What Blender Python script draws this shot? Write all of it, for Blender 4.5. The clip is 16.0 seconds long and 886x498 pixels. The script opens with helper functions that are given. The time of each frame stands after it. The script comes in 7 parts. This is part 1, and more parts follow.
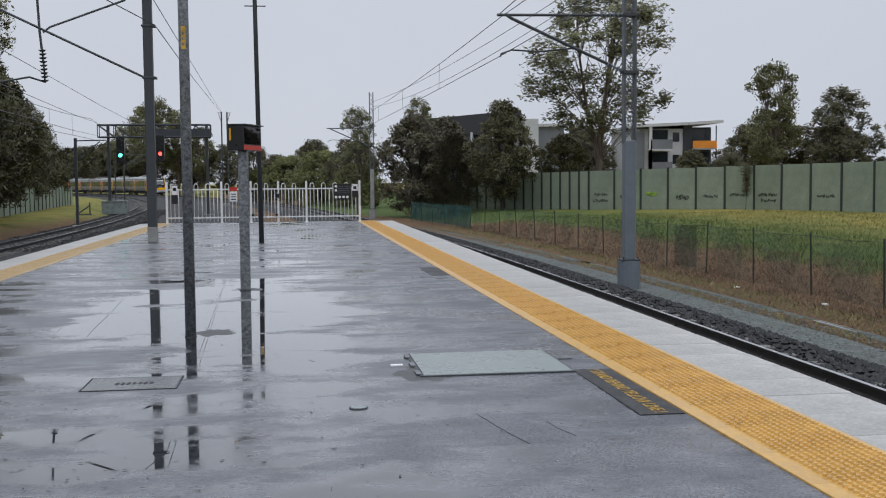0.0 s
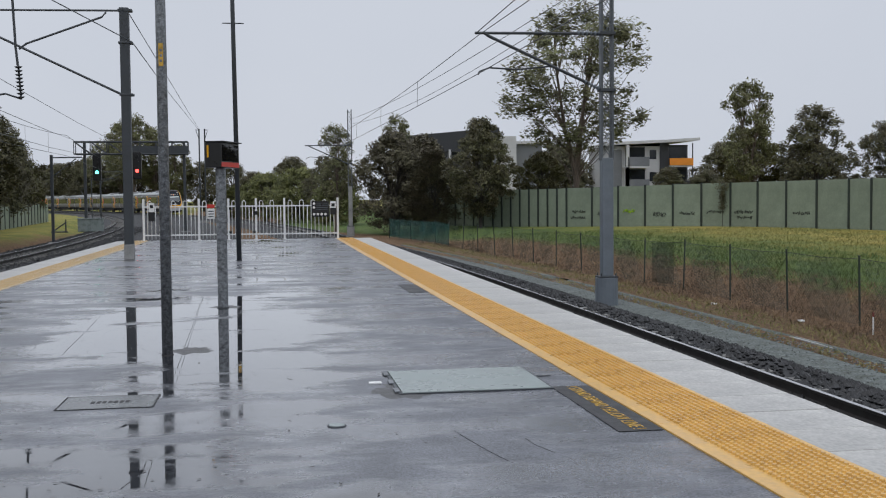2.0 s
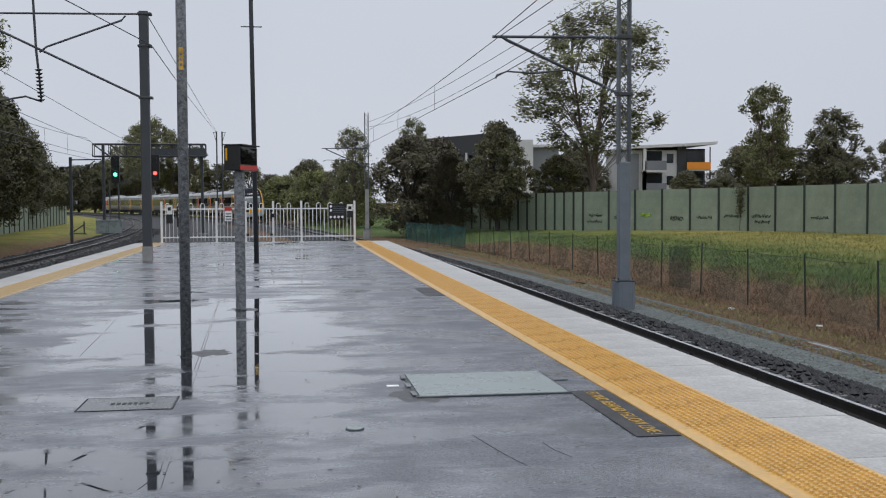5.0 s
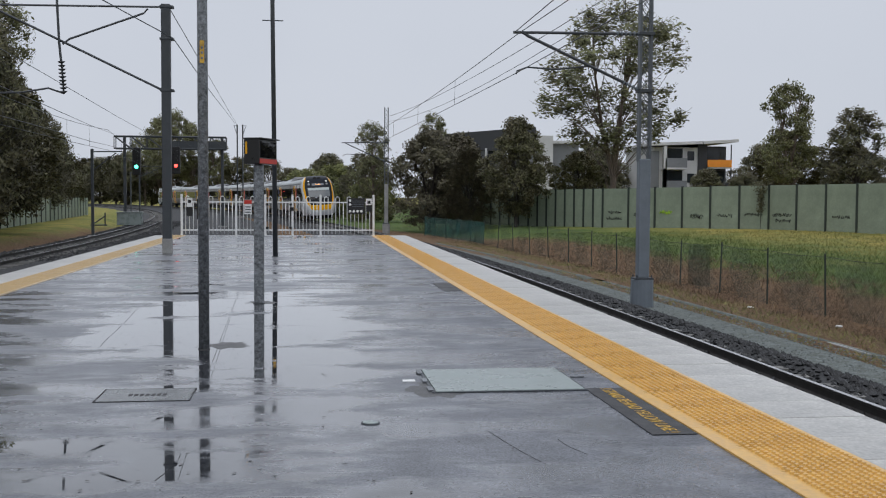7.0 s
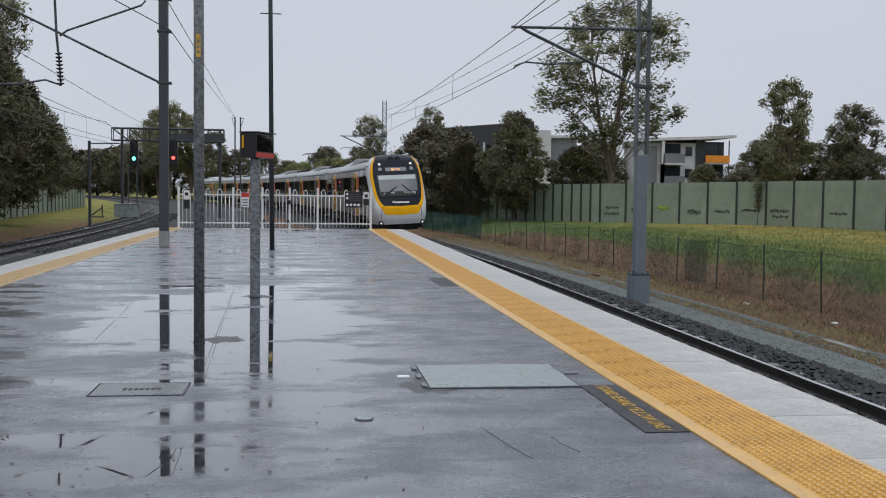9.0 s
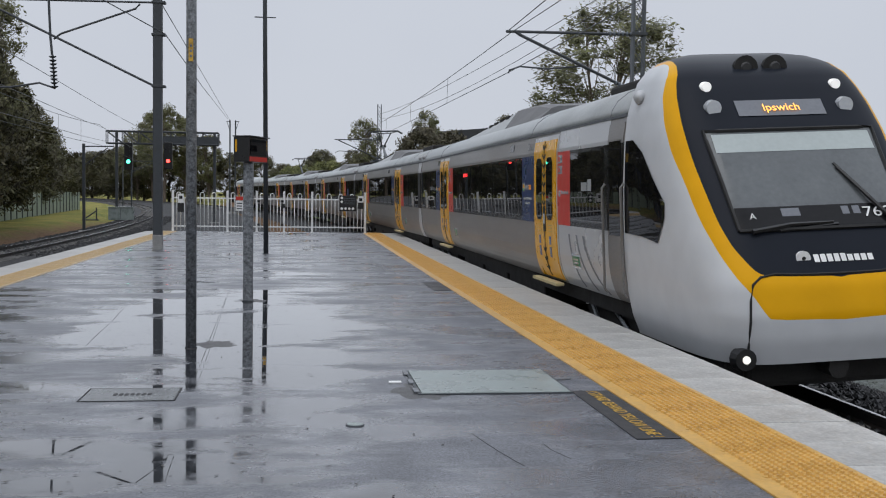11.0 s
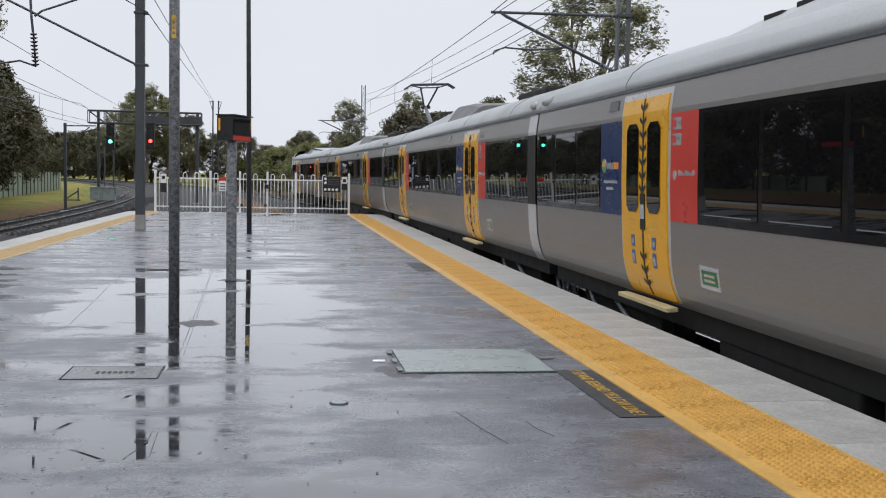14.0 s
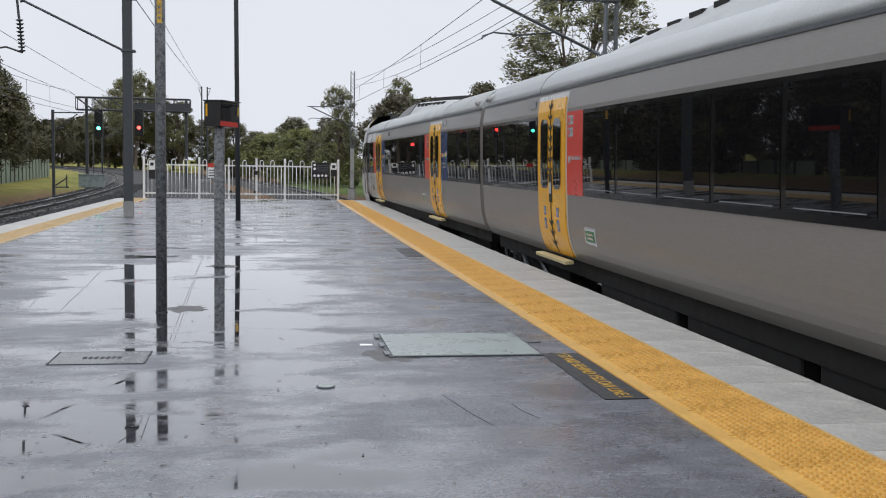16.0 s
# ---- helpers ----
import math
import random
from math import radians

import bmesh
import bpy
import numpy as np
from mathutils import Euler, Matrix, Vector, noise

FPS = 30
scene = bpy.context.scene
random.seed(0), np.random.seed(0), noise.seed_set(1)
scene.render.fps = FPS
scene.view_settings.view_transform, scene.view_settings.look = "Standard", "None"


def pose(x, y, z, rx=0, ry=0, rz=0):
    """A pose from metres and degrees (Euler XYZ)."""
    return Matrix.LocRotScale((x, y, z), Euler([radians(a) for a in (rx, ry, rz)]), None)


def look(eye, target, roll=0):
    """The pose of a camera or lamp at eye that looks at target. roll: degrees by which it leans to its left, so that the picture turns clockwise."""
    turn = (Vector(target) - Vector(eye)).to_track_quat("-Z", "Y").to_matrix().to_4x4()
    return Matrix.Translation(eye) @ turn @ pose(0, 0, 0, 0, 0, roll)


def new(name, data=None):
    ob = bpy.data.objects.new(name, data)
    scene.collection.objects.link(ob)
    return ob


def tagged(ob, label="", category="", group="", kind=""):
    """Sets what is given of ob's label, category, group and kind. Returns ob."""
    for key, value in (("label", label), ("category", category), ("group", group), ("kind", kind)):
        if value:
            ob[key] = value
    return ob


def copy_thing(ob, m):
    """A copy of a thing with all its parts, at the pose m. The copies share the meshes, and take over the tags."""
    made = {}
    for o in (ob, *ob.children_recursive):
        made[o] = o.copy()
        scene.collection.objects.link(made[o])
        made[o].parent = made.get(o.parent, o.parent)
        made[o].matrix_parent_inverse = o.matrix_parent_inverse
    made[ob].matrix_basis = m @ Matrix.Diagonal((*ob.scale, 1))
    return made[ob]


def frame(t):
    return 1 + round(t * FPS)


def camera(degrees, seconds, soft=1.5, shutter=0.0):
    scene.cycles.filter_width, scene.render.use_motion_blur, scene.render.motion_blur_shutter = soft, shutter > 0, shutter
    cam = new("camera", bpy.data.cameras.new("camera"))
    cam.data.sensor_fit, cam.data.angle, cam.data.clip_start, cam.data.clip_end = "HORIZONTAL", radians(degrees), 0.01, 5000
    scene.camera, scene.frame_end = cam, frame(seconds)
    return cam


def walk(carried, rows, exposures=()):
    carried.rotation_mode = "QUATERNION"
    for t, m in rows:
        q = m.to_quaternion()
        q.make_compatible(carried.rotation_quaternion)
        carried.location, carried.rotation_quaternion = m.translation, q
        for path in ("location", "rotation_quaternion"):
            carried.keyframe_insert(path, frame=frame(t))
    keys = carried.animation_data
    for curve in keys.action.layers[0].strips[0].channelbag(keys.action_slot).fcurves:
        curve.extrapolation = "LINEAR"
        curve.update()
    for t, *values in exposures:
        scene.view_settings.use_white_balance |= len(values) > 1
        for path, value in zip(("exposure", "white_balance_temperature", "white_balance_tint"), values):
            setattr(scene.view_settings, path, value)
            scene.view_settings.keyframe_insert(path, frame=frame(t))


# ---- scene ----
cam = camera(45.5, 16.0, soft=1.1)
PATH = [
    (0, (0.008, 0.006, 1.501), (0.288, 1.982, 1.374), -0.5),
    (0.5, (0.007, -0.005, 1.508), (0.296, 1.97, 1.384), -0.6),
    (1, (0.005, -0.011, 1.503), (0.311, 1.961, 1.387), -0.5),
    (1.5, (0.008, -0.008, 1.505), (0.322, 1.964, 1.399), -0.5),
    (2, (0.007, 0.007, 1.501), (0.328, 1.978, 1.406), -0.5),
    (2.5, (0.0, -0.031, 1.505), (0.337, 1.939, 1.42), -0.5),
    (3, (0.007, -0.011, 1.498), (0.359, 1.956, 1.42), -0.5),
    (3.5, (0.007, -0.012, 1.498), (0.361, 1.955, 1.419), -0.5),
    (4, (-0.001, -0.024, 1.505), (0.347, 1.944, 1.425), -0.6),
    (4.5, (-0.012, -0.01, 1.508), (0.304, 1.963, 1.423), -0.6),
    (7, (-0.003, -0.013, 1.511), (0.253, 1.968, 1.413), 0.3),
    (7.5, (0.0, -0.018, 1.51), (0.256, 1.963, 1.407), 0.4),
    (8, (0.002, -0.024, 1.513), (0.259, 1.957, 1.404), 0.6),
    (10.5, (0.038, -0.007, 1.55), (0.303, 1.972, 1.44), 0.7),
    (11, (0.041, -0.009, 1.545), (0.311, 1.97, 1.442), 0.8),
    (11.5, (0.049, -0.002, 1.541), (0.334, 1.975, 1.441), 0.8),
    (12, (0.045, -0.032, 1.54), (0.342, 1.943, 1.441), 0.9),
    (12.5, (0.034, -0.02, 1.531), (0.335, 1.954, 1.428), 0.9),
    (13, (0.033, 0.002, 1.523), (0.333, 1.976, 1.412), 1.0),
    (13.5, (0.027, 0.0, 1.526), (0.328, 1.973, 1.402), 1.0),
    (14, (0.036, 0.002, 1.518), (0.337, 1.974, 1.382), 1.1),
    (14.5, (0.044, -0.002, 1.513), (0.348, 1.969, 1.368), 1.0),
    (15, (0.048, -0.016, 1.518), (0.354, 1.954, 1.364), 0.9),
    (15.5, (0.044, -0.025, 1.514), (0.353, 1.944, 1.355), 0.9),
    (16, (0.064, -0.025, 1.505), (0.383, 1.943, 1.343), 0.9),
]
walk(cam, [(t, look(eye, target, roll)) for t, eye, target, roll in PATH],
     [(0, -0.06, 6500, 10), (8, -0.06, 6500, 10), (11, -0.08, 6520, 10), (12, 0.03, 6620, 10), (12.5, 0.08, 6650, 10), (13, 0.19, 6700, 10), (13.5, 0.26, 6720, 10), (14.5, 0.29, 6720, 10), (15.5, 0.3, 6720, 10), (16, 0.3, 6720, 10)])

# ---- world, sun and exposure ----
RAIL = -0.65          # rail top below the platform surface
world = bpy.data.worlds.new("overcast")
scene.world = world
world.use_nodes = True
wn, wl = world.node_tree.nodes, world.node_tree.links
wn.clear()
w_out = wn.new("ShaderNodeOutputWorld")
w_bg = wn.new("ShaderNodeBackground")
w_sky = wn.new("ShaderNodeTexSky")
w_sky.sky_type = "NISHITA"
w_sky.sun_disc = False
w_sky.sun_elevation = radians(48)
w_sky.sun_rotation = radians(200)
w_sky.dust_density = 4.0
w_dim = wn.new("ShaderNodeMix")
w_dim.data_type = "RGBA"
w_dim.blend_type = "MULTIPLY"
w_dim.inputs[0].default_value = 1.0
w_dim.inputs[7].default_value = (0.05, 0.05, 0.05, 1)
w_cloud = wn.new("ShaderNodeTexNoise")
w_cloud.inputs["Scale"].default_value = 1.6
w_cloud.inputs["Detail"].default_value = 5
w_ramp = wn.new("ShaderNodeValToRGB")
w_ramp.color_ramp.elements[0].position = 0.3
w_ramp.color_ramp.elements[0].color = (0.547, 0.587, 0.668, 1)
w_ramp.color_ramp.elements[1].position = 0.75
w_ramp.color_ramp.elements[1].color = (0.645, 0.682, 0.755, 1)
w_mix = wn.new("ShaderNodeMix")
w_mix.data_type = "RGBA"
w_mix.inputs[0].default_value = 0.93
wl.new(w_sky.outputs[0], w_dim.inputs[6])
wl.new(w_cloud.outputs["Fac"], w_ramp.inputs[0])
wl.new(w_dim.outputs[2], w_mix.inputs[6])
wl.new(w_ramp.outputs[0], w_mix.inputs[7])
wl.new(w_mix.outputs[2], w_bg.inputs[0])
w_tc = wn.new("ShaderNodeTexCoord")
w_sep = wn.new("ShaderNodeSeparateXYZ")
w_zen = wn.new("ShaderNodeMapRange")
w_zen.interpolation_type = "SMOOTHSTEP"
w_zen.inputs[1].default_value, w_zen.inputs[2].default_value = 0.22, 0.95
w_zen.inputs[3].default_value, w_zen.inputs[4].default_value = 1.08, 2.1
wl.new(w_tc.outputs["Generated"], w_sep.inputs[0])
wl.new(w_sep.outputs[2], w_zen.inputs[0])
wl.new(w_zen.outputs[0], w_bg.inputs[1])
wl.new(w_bg.outputs[0], w_out.inputs[0])
sun_data = bpy.data.lights.new("sun", "SUN")
sun_data.energy = 0.5
sun_data.angle = radians(40)
sun_data.color = (1.0, 0.97, 0.93)
sun = new("sun", sun_data)
sun.matrix_world = look((0, 0, 60), (12, 20, 0))


# ---- materials ----
def lin(r, g, b):
    f = lambda c: (c / 255 / 12.92) if c / 255 <= 0.04045 else ((c / 255 + 0.055) / 1.055) ** 2.4
    return (f(r), f(g), f(b), 1.0)


def shade(c, k):
    return (min(c[0] * k, 1), min(c[1] * k, 1), min(c[2] * k, 1), 1.0)


def material(name, base, rough=0.6, metal=0.0, vary=0.25, scale=3.0, fine=40.0, bump=0.15, second=None, island=0.0, stretch=None, coat=0.0, piece=0.0):
    """A surface with stains at one scale and grain at another; second: the colour of its stains."""
    m = bpy.data.materials.new(name)
    m.use_nodes = True
    n, l = m.node_tree.nodes, m.node_tree.links
    b = n["Principled BSDF"]
    b.inputs["Metallic"].default_value = metal
    b.inputs["Coat Weight"].default_value = coat
    tc = n.new("ShaderNodeTexCoord")
    mp = n.new("ShaderNodeMapping")
    l.new(tc.outputs["Object"], mp.inputs[0])
    if stretch:
        mp.inputs["Scale"].default_value = stretch
    big = n.new("ShaderNodeTexNoise")
    big.inputs["Scale"].default_value = scale
    big.inputs["Detail"].default_value = 6
    big.inputs["Roughness"].default_value = 0.65
    small = n.new("ShaderNodeTexNoise")
    small.inputs["Scale"].default_value = fine
    small.inputs["Detail"].default_value = 4
    l.new(mp.outputs[0], big.inputs["Vector"])
    l.new(mp.outputs[0], small.inputs["Vector"])
    ramp = n.new("ShaderNodeValToRGB")
    ramp.color_ramp.elements[0].position, ramp.color_ramp.elements[1].position = 0.32, 0.7
    ramp.color_ramp.elements[0].color = second or shade(base, 1 - vary)
    ramp.color_ramp.elements[1].color = shade(base, 1 + vary * 0.5)
    l.new(big.outputs["Fac"], ramp.inputs[0])
    mix = n.new("ShaderNodeMix")
    mix.data_type, mix.blend_type = "RGBA", "MULTIPLY"
    mix.inputs[0].default_value = 1.0
    gr = n.new("ShaderNodeMapRange")
    gr.inputs[1].default_value, gr.inputs[2].default_value = 0.25, 0.75
    gr.inputs[3].default_value, gr.inputs[4].default_value = 1 - vary * 0.7, 1 + vary * 0.5
    l.new(small.outputs["Fac"], gr.inputs[0])
    l.new(ramp.outputs[0], mix.inputs[6])
    l.new(gr.outputs[0], mix.inputs[7])
    last = mix.outputs[2]
    if island or piece:
        src = n.new("ShaderNodeNewGeometry").outputs["Random Per Island"] if island else n.new("ShaderNodeObjectInfo").outputs["Random"]
        k = island or piece
        mr = n.new("ShaderNodeMapRange")
        mr.inputs[3].default_value, mr.inputs[4].default_value = 1 - k, 1 + k
        l.new(src, mr.inputs[0])
        mx = n.new("ShaderNodeMix")
        mx.data_type, mx.blend_type = "RGBA", "MULTIPLY"
        mx.inputs[0].default_value = 1.0
        l.new(last, mx.inputs[6])
        l.new(mr.outputs[0], mx.inputs[7])
        last = mx.outputs[2]
    l.new(last, b.inputs["Base Color"])
    rr = n.new("ShaderNodeMapRange")
    rr.inputs[1].default_value, rr.inputs[2].default_value = 0.3, 0.7
    rr.inputs[3].default_value, rr.inputs[4].default_value = max(rough - 0.12, 0.02), min(rough + 0.12, 1)
    l.new(big.outputs["Fac"], rr.inputs[0])
    l.new(rr.outputs[0], b.inputs["Roughness"])
    if bump:
        bp = n.new("ShaderNodeBump")
        bp.inputs["Strength"].default_value = bump
        bp.inputs["Distance"].default_value = 0.01
        l.new(small.outputs["Fac"], bp.inputs["Height"])
        l.new(bp.outputs[0], b.inputs["Normal"])
    return m


def glow(name, colour, strength):
    m = bpy.data.materials.new(name)
    m.use_nodes = True
    b = m.node_tree.nodes["Principled BSDF"]
    b.inputs["Base Color"].default_value = colour
    b.inputs["Emission Color"].default_value = colour
    b.inputs["Emission Strength"].default_value = strength
    return m


def wet_asphalt():
    m = bpy.data.materials.new("wet_asphalt")
    m.use_nodes = True
    n, l = m.node_tree.nodes, m.node_tree.links
    b = n["Principled BSDF"]
    tc = n.new("ShaderNodeTexCoord")
    mp = n.new("ShaderNodeMapping")
    mp.inputs["Scale"].default_value = (0.55, 0.8, 1)
    mp.inputs["Location"].default_value = (3.1, 1.7, 0)
    l.new(tc.outputs["Object"], mp.inputs[0])
    pud = n.new("ShaderNodeTexNoise")
    pud.inputs["Scale"].default_value = 0.8
    pud.inputs["Detail"].default_value = 9
    pud.inputs["Roughness"].default_value = 0.66
    pud.inputs["Distortion"].default_value = 0.3
    l.new(mp.outputs[0], pud.inputs["Vector"])
    # the surface dips round the lamp poles, where water stands
    dmap = n.new("ShaderNodeMapping")
    dmap.inputs["Location"].default_value = (0.5, -3.75, 0)
    dmap.inputs["Scale"].default_value = (0.5, 0.3, 0)
    l.new(tc.outputs["Object"], dmap.inputs[0])
    dist = n.new("ShaderNodeVectorMath")
    dist.operation = "LENGTH"
    l.new(dmap.outputs[0], dist.inputs[0])
    dip = n.new("ShaderNodeMapRange")
    dip.inputs[1].default_value, dip.inputs[2].default_value = 0.6, 1.5
    dip.inputs[3].default_value, dip.inputs[4].default_value = 0.2, -0.02
    l.new(dist.outputs["Value"], dip.inputs[0])
    dmap2 = n.new("ShaderNodeMapping")
    dmap2.inputs["Location"].default_value = (0.75, -2.9, 0)
    dmap2.inputs["Scale"].default_value = (0.5, 0.5, 0)
    l.new(tc.outputs["Object"], dmap2.inputs[0])
    dist2 = n.new("ShaderNodeVectorMath")
    dist2.operation = "LENGTH"
    l.new(dmap2.outputs[0], dist2.inputs[0])
    dip2 = n.new("ShaderNodeMapRange")
    dip2.inputs[1].default_value, dip2.inputs[2].default_value = 0.3, 1.1
    dip2.inputs[3].default_value, dip2.inputs[4].default_value = 0.075, 0.0
    l.new(dist2.outputs["Value"], dip2.inputs[0])
    dips = n.new("ShaderNodeMath")
    l.new(dip.outputs[0], dips.inputs[0])
    l.new(dip2.outputs[0], dips.inputs[1])
    # the paving falls away from the tactile strip, so the side by it holds no water
    place = n.new("ShaderNodeSeparateXYZ")
    l.new(tc.outputs["Object"], place.inputs[0])
    fall = n.new("ShaderNodeMapRange")
    fall.inputs[1].default_value, fall.inputs[2].default_value = 0.2, 1.4
    fall.inputs[3].default_value, fall.inputs[4].default_value = 0.0, -0.14
    l.new(place.outputs[0], fall.inputs[0])
    fall_left = n.new("ShaderNodeMapRange")
    fall_left.inputs[1].default_value, fall_left.inputs[2].default_value = -2.0, -3.0
    fall_left.inputs[3].default_value, fall_left.inputs[4].default_value = 0.0, -0.22
    l.new(place.outputs[0], fall_left.inputs[0])
    falls = n.new("ShaderNodeMath")
    l.new(fall.outputs[0], falls.inputs[0])
    l.new(fall_left.outputs[0], falls.inputs[1])
    low = n.new("ShaderNodeMath")
    l.new(dips.outputs[0], low.inputs[0])
    l.new(falls.outputs[0], low.inputs[1])
    # long shallow ruts across the platform hold a film of water
    smap = n.new("ShaderNodeMapping")
    smap.inputs["Scale"].default_value = (0.5, 1.05, 1)
    smap.inputs["Rotation"].default_value = (0, 0, 0.12)
    l.new(tc.outputs["Object"], smap.inputs[0])
    streak = n.new("ShaderNodeTexNoise")
    streak.inputs["Scale"].default_value = 1.3
    streak.inputs["Detail"].default_value = 8
    streak.inputs["Roughness"].default_value = 0.62
    l.new(smap.outputs[0], streak.inputs["Vector"])
    rut = n.new("ShaderNodeMath")
    rut.operation = "MULTIPLY_ADD"
    rut.inputs[1].default_value = 0.62
    rut.inputs[2].default_value = -0.31
    l.new(streak.outputs["Fac"], rut.inputs[0])
    low2 = n.new("ShaderNodeMath")
    l.new(low.outputs[0], low2.inputs[0])
    l.new(rut.outputs[0], low2.inputs[1])
    low = low2
    add = n.new("ShaderNodeMath")
    l.new(pud.outputs["Fac"], add.inputs[0])
    l.new(low.outputs[0], add.inputs[1])
    mask = n.new("ShaderNodeMapRange")
    mask.interpolation_type = "SMOOTHSTEP"
    mask.inputs[1].default_value, mask.inputs[2].default_value = 0.485, 0.63
    l.new(add.outputs[0], mask.inputs[0])
    grain = n.new("ShaderNodeTexNoise")
    grain.inputs["Scale"].default_value = 85
    grain.inputs["Detail"].default_value = 3
    l.new(tc.outputs["Object"], grain.inputs["Vector"])
    stain = n.new("ShaderNodeTexNoise")
    stain.inputs["Scale"].default_value = 2.6
    stain.inputs["Detail"].default_value = 7
    l.new(tc.outputs["Object"], stain.inputs["Vector"])
    ramp = n.new("ShaderNodeValToRGB")
    ramp.color_ramp.elements[0].position, ramp.color_ramp.elements[1].position = 0.3, 0.75
    ramp.color_ramp.elements[0].color = (0.056, 0.06, 0.071, 1)
    ramp.color_ramp.elements[1].color = (0.128, 0.135, 0.154, 1)
    l.new(stain.outputs["Fac"], ramp.inputs[0])
    gm = n.new("ShaderNodeMapRange")
    gm.inputs[1].default_value, gm.inputs[2].default_value = 0.3, 0.7
    gm.inputs[3].default_value, gm.inputs[4].default_value = 0.3, 1.9
    l.new(grain.outputs["Fac"], gm.inputs[0])
    mx = n.new("ShaderNodeMix")
    mx.data_type, mx.blend_type = "RGBA", "MULTIPLY"
    mx.inputs[0].default_value = 1.0
    l.new(ramp.outputs[0], mx.inputs[6])
    l.new(gm.outputs[0], mx.inputs[7])
    wet = n.new("ShaderNodeMix")
    wet.data_type, wet.blend_type = "RGBA", "MULTIPLY"
    wet.inputs[7].default_value = (0.2, 0.2, 0.21, 1)
    l.new(mask.outputs[0], wet.inputs[0])
    l.new(mx.outputs[2], wet.inputs[6])
    l.new(wet.outputs[2], b.inputs["Base Color"])
    film = n.new("ShaderNodeMapRange")
    film.interpolation_type = "SMOOTHSTEP"
    film.inputs[1].default_value, film.inputs[2].default_value = 0.4, 0.6
    film.inputs[3].default_value, film.inputs[4].default_value = 0.52, 0.13
    l.new(streak.outputs["Fac"], film.inputs[0])
    ro = n.new("ShaderNodeMapRange")
    ro.inputs[4].default_value = 0.008
    l.new(film.outputs[0], ro.inputs[3])
    l.new(mask.outputs[0], ro.inputs[0])
    l.new(ro.outputs[0], b.inputs["Roughness"])
    inv = n.new("ShaderNodeMapRange")
    inv.inputs[3].default_value, inv.inputs[4].default_value = 0.9, 0.0
    l.new(mask.outputs[0], inv.inputs[0])
    bp = n.new("ShaderNodeBump")
    bp.inputs["Distance"].default_value = 0.004
    l.new(inv.outputs[0], bp.inputs["Strength"])
    l.new(grain.outputs["Fac"], bp.inputs["Height"])
    l.new(bp.outputs[0], b.inputs["Normal"])
    b.inputs["IOR"].default_value = 1.5
    water = n.new("ShaderNodeMapRange")
    water.inputs[1].default_value, water.inputs[2].default_value = 0.3, 2.2
    water.inputs[3].default_value, water.inputs[4].default_value = 1.0, 0.1
    l.new(place.outputs[0], water.inputs[0])
    l.new(water.outputs[0], b.inputs["Coat Weight"])
    b.inputs["Coat IOR"].default_value = 1.33
    l.new(ro.outputs[0], b.inputs["Coat Roughness"])
    return m


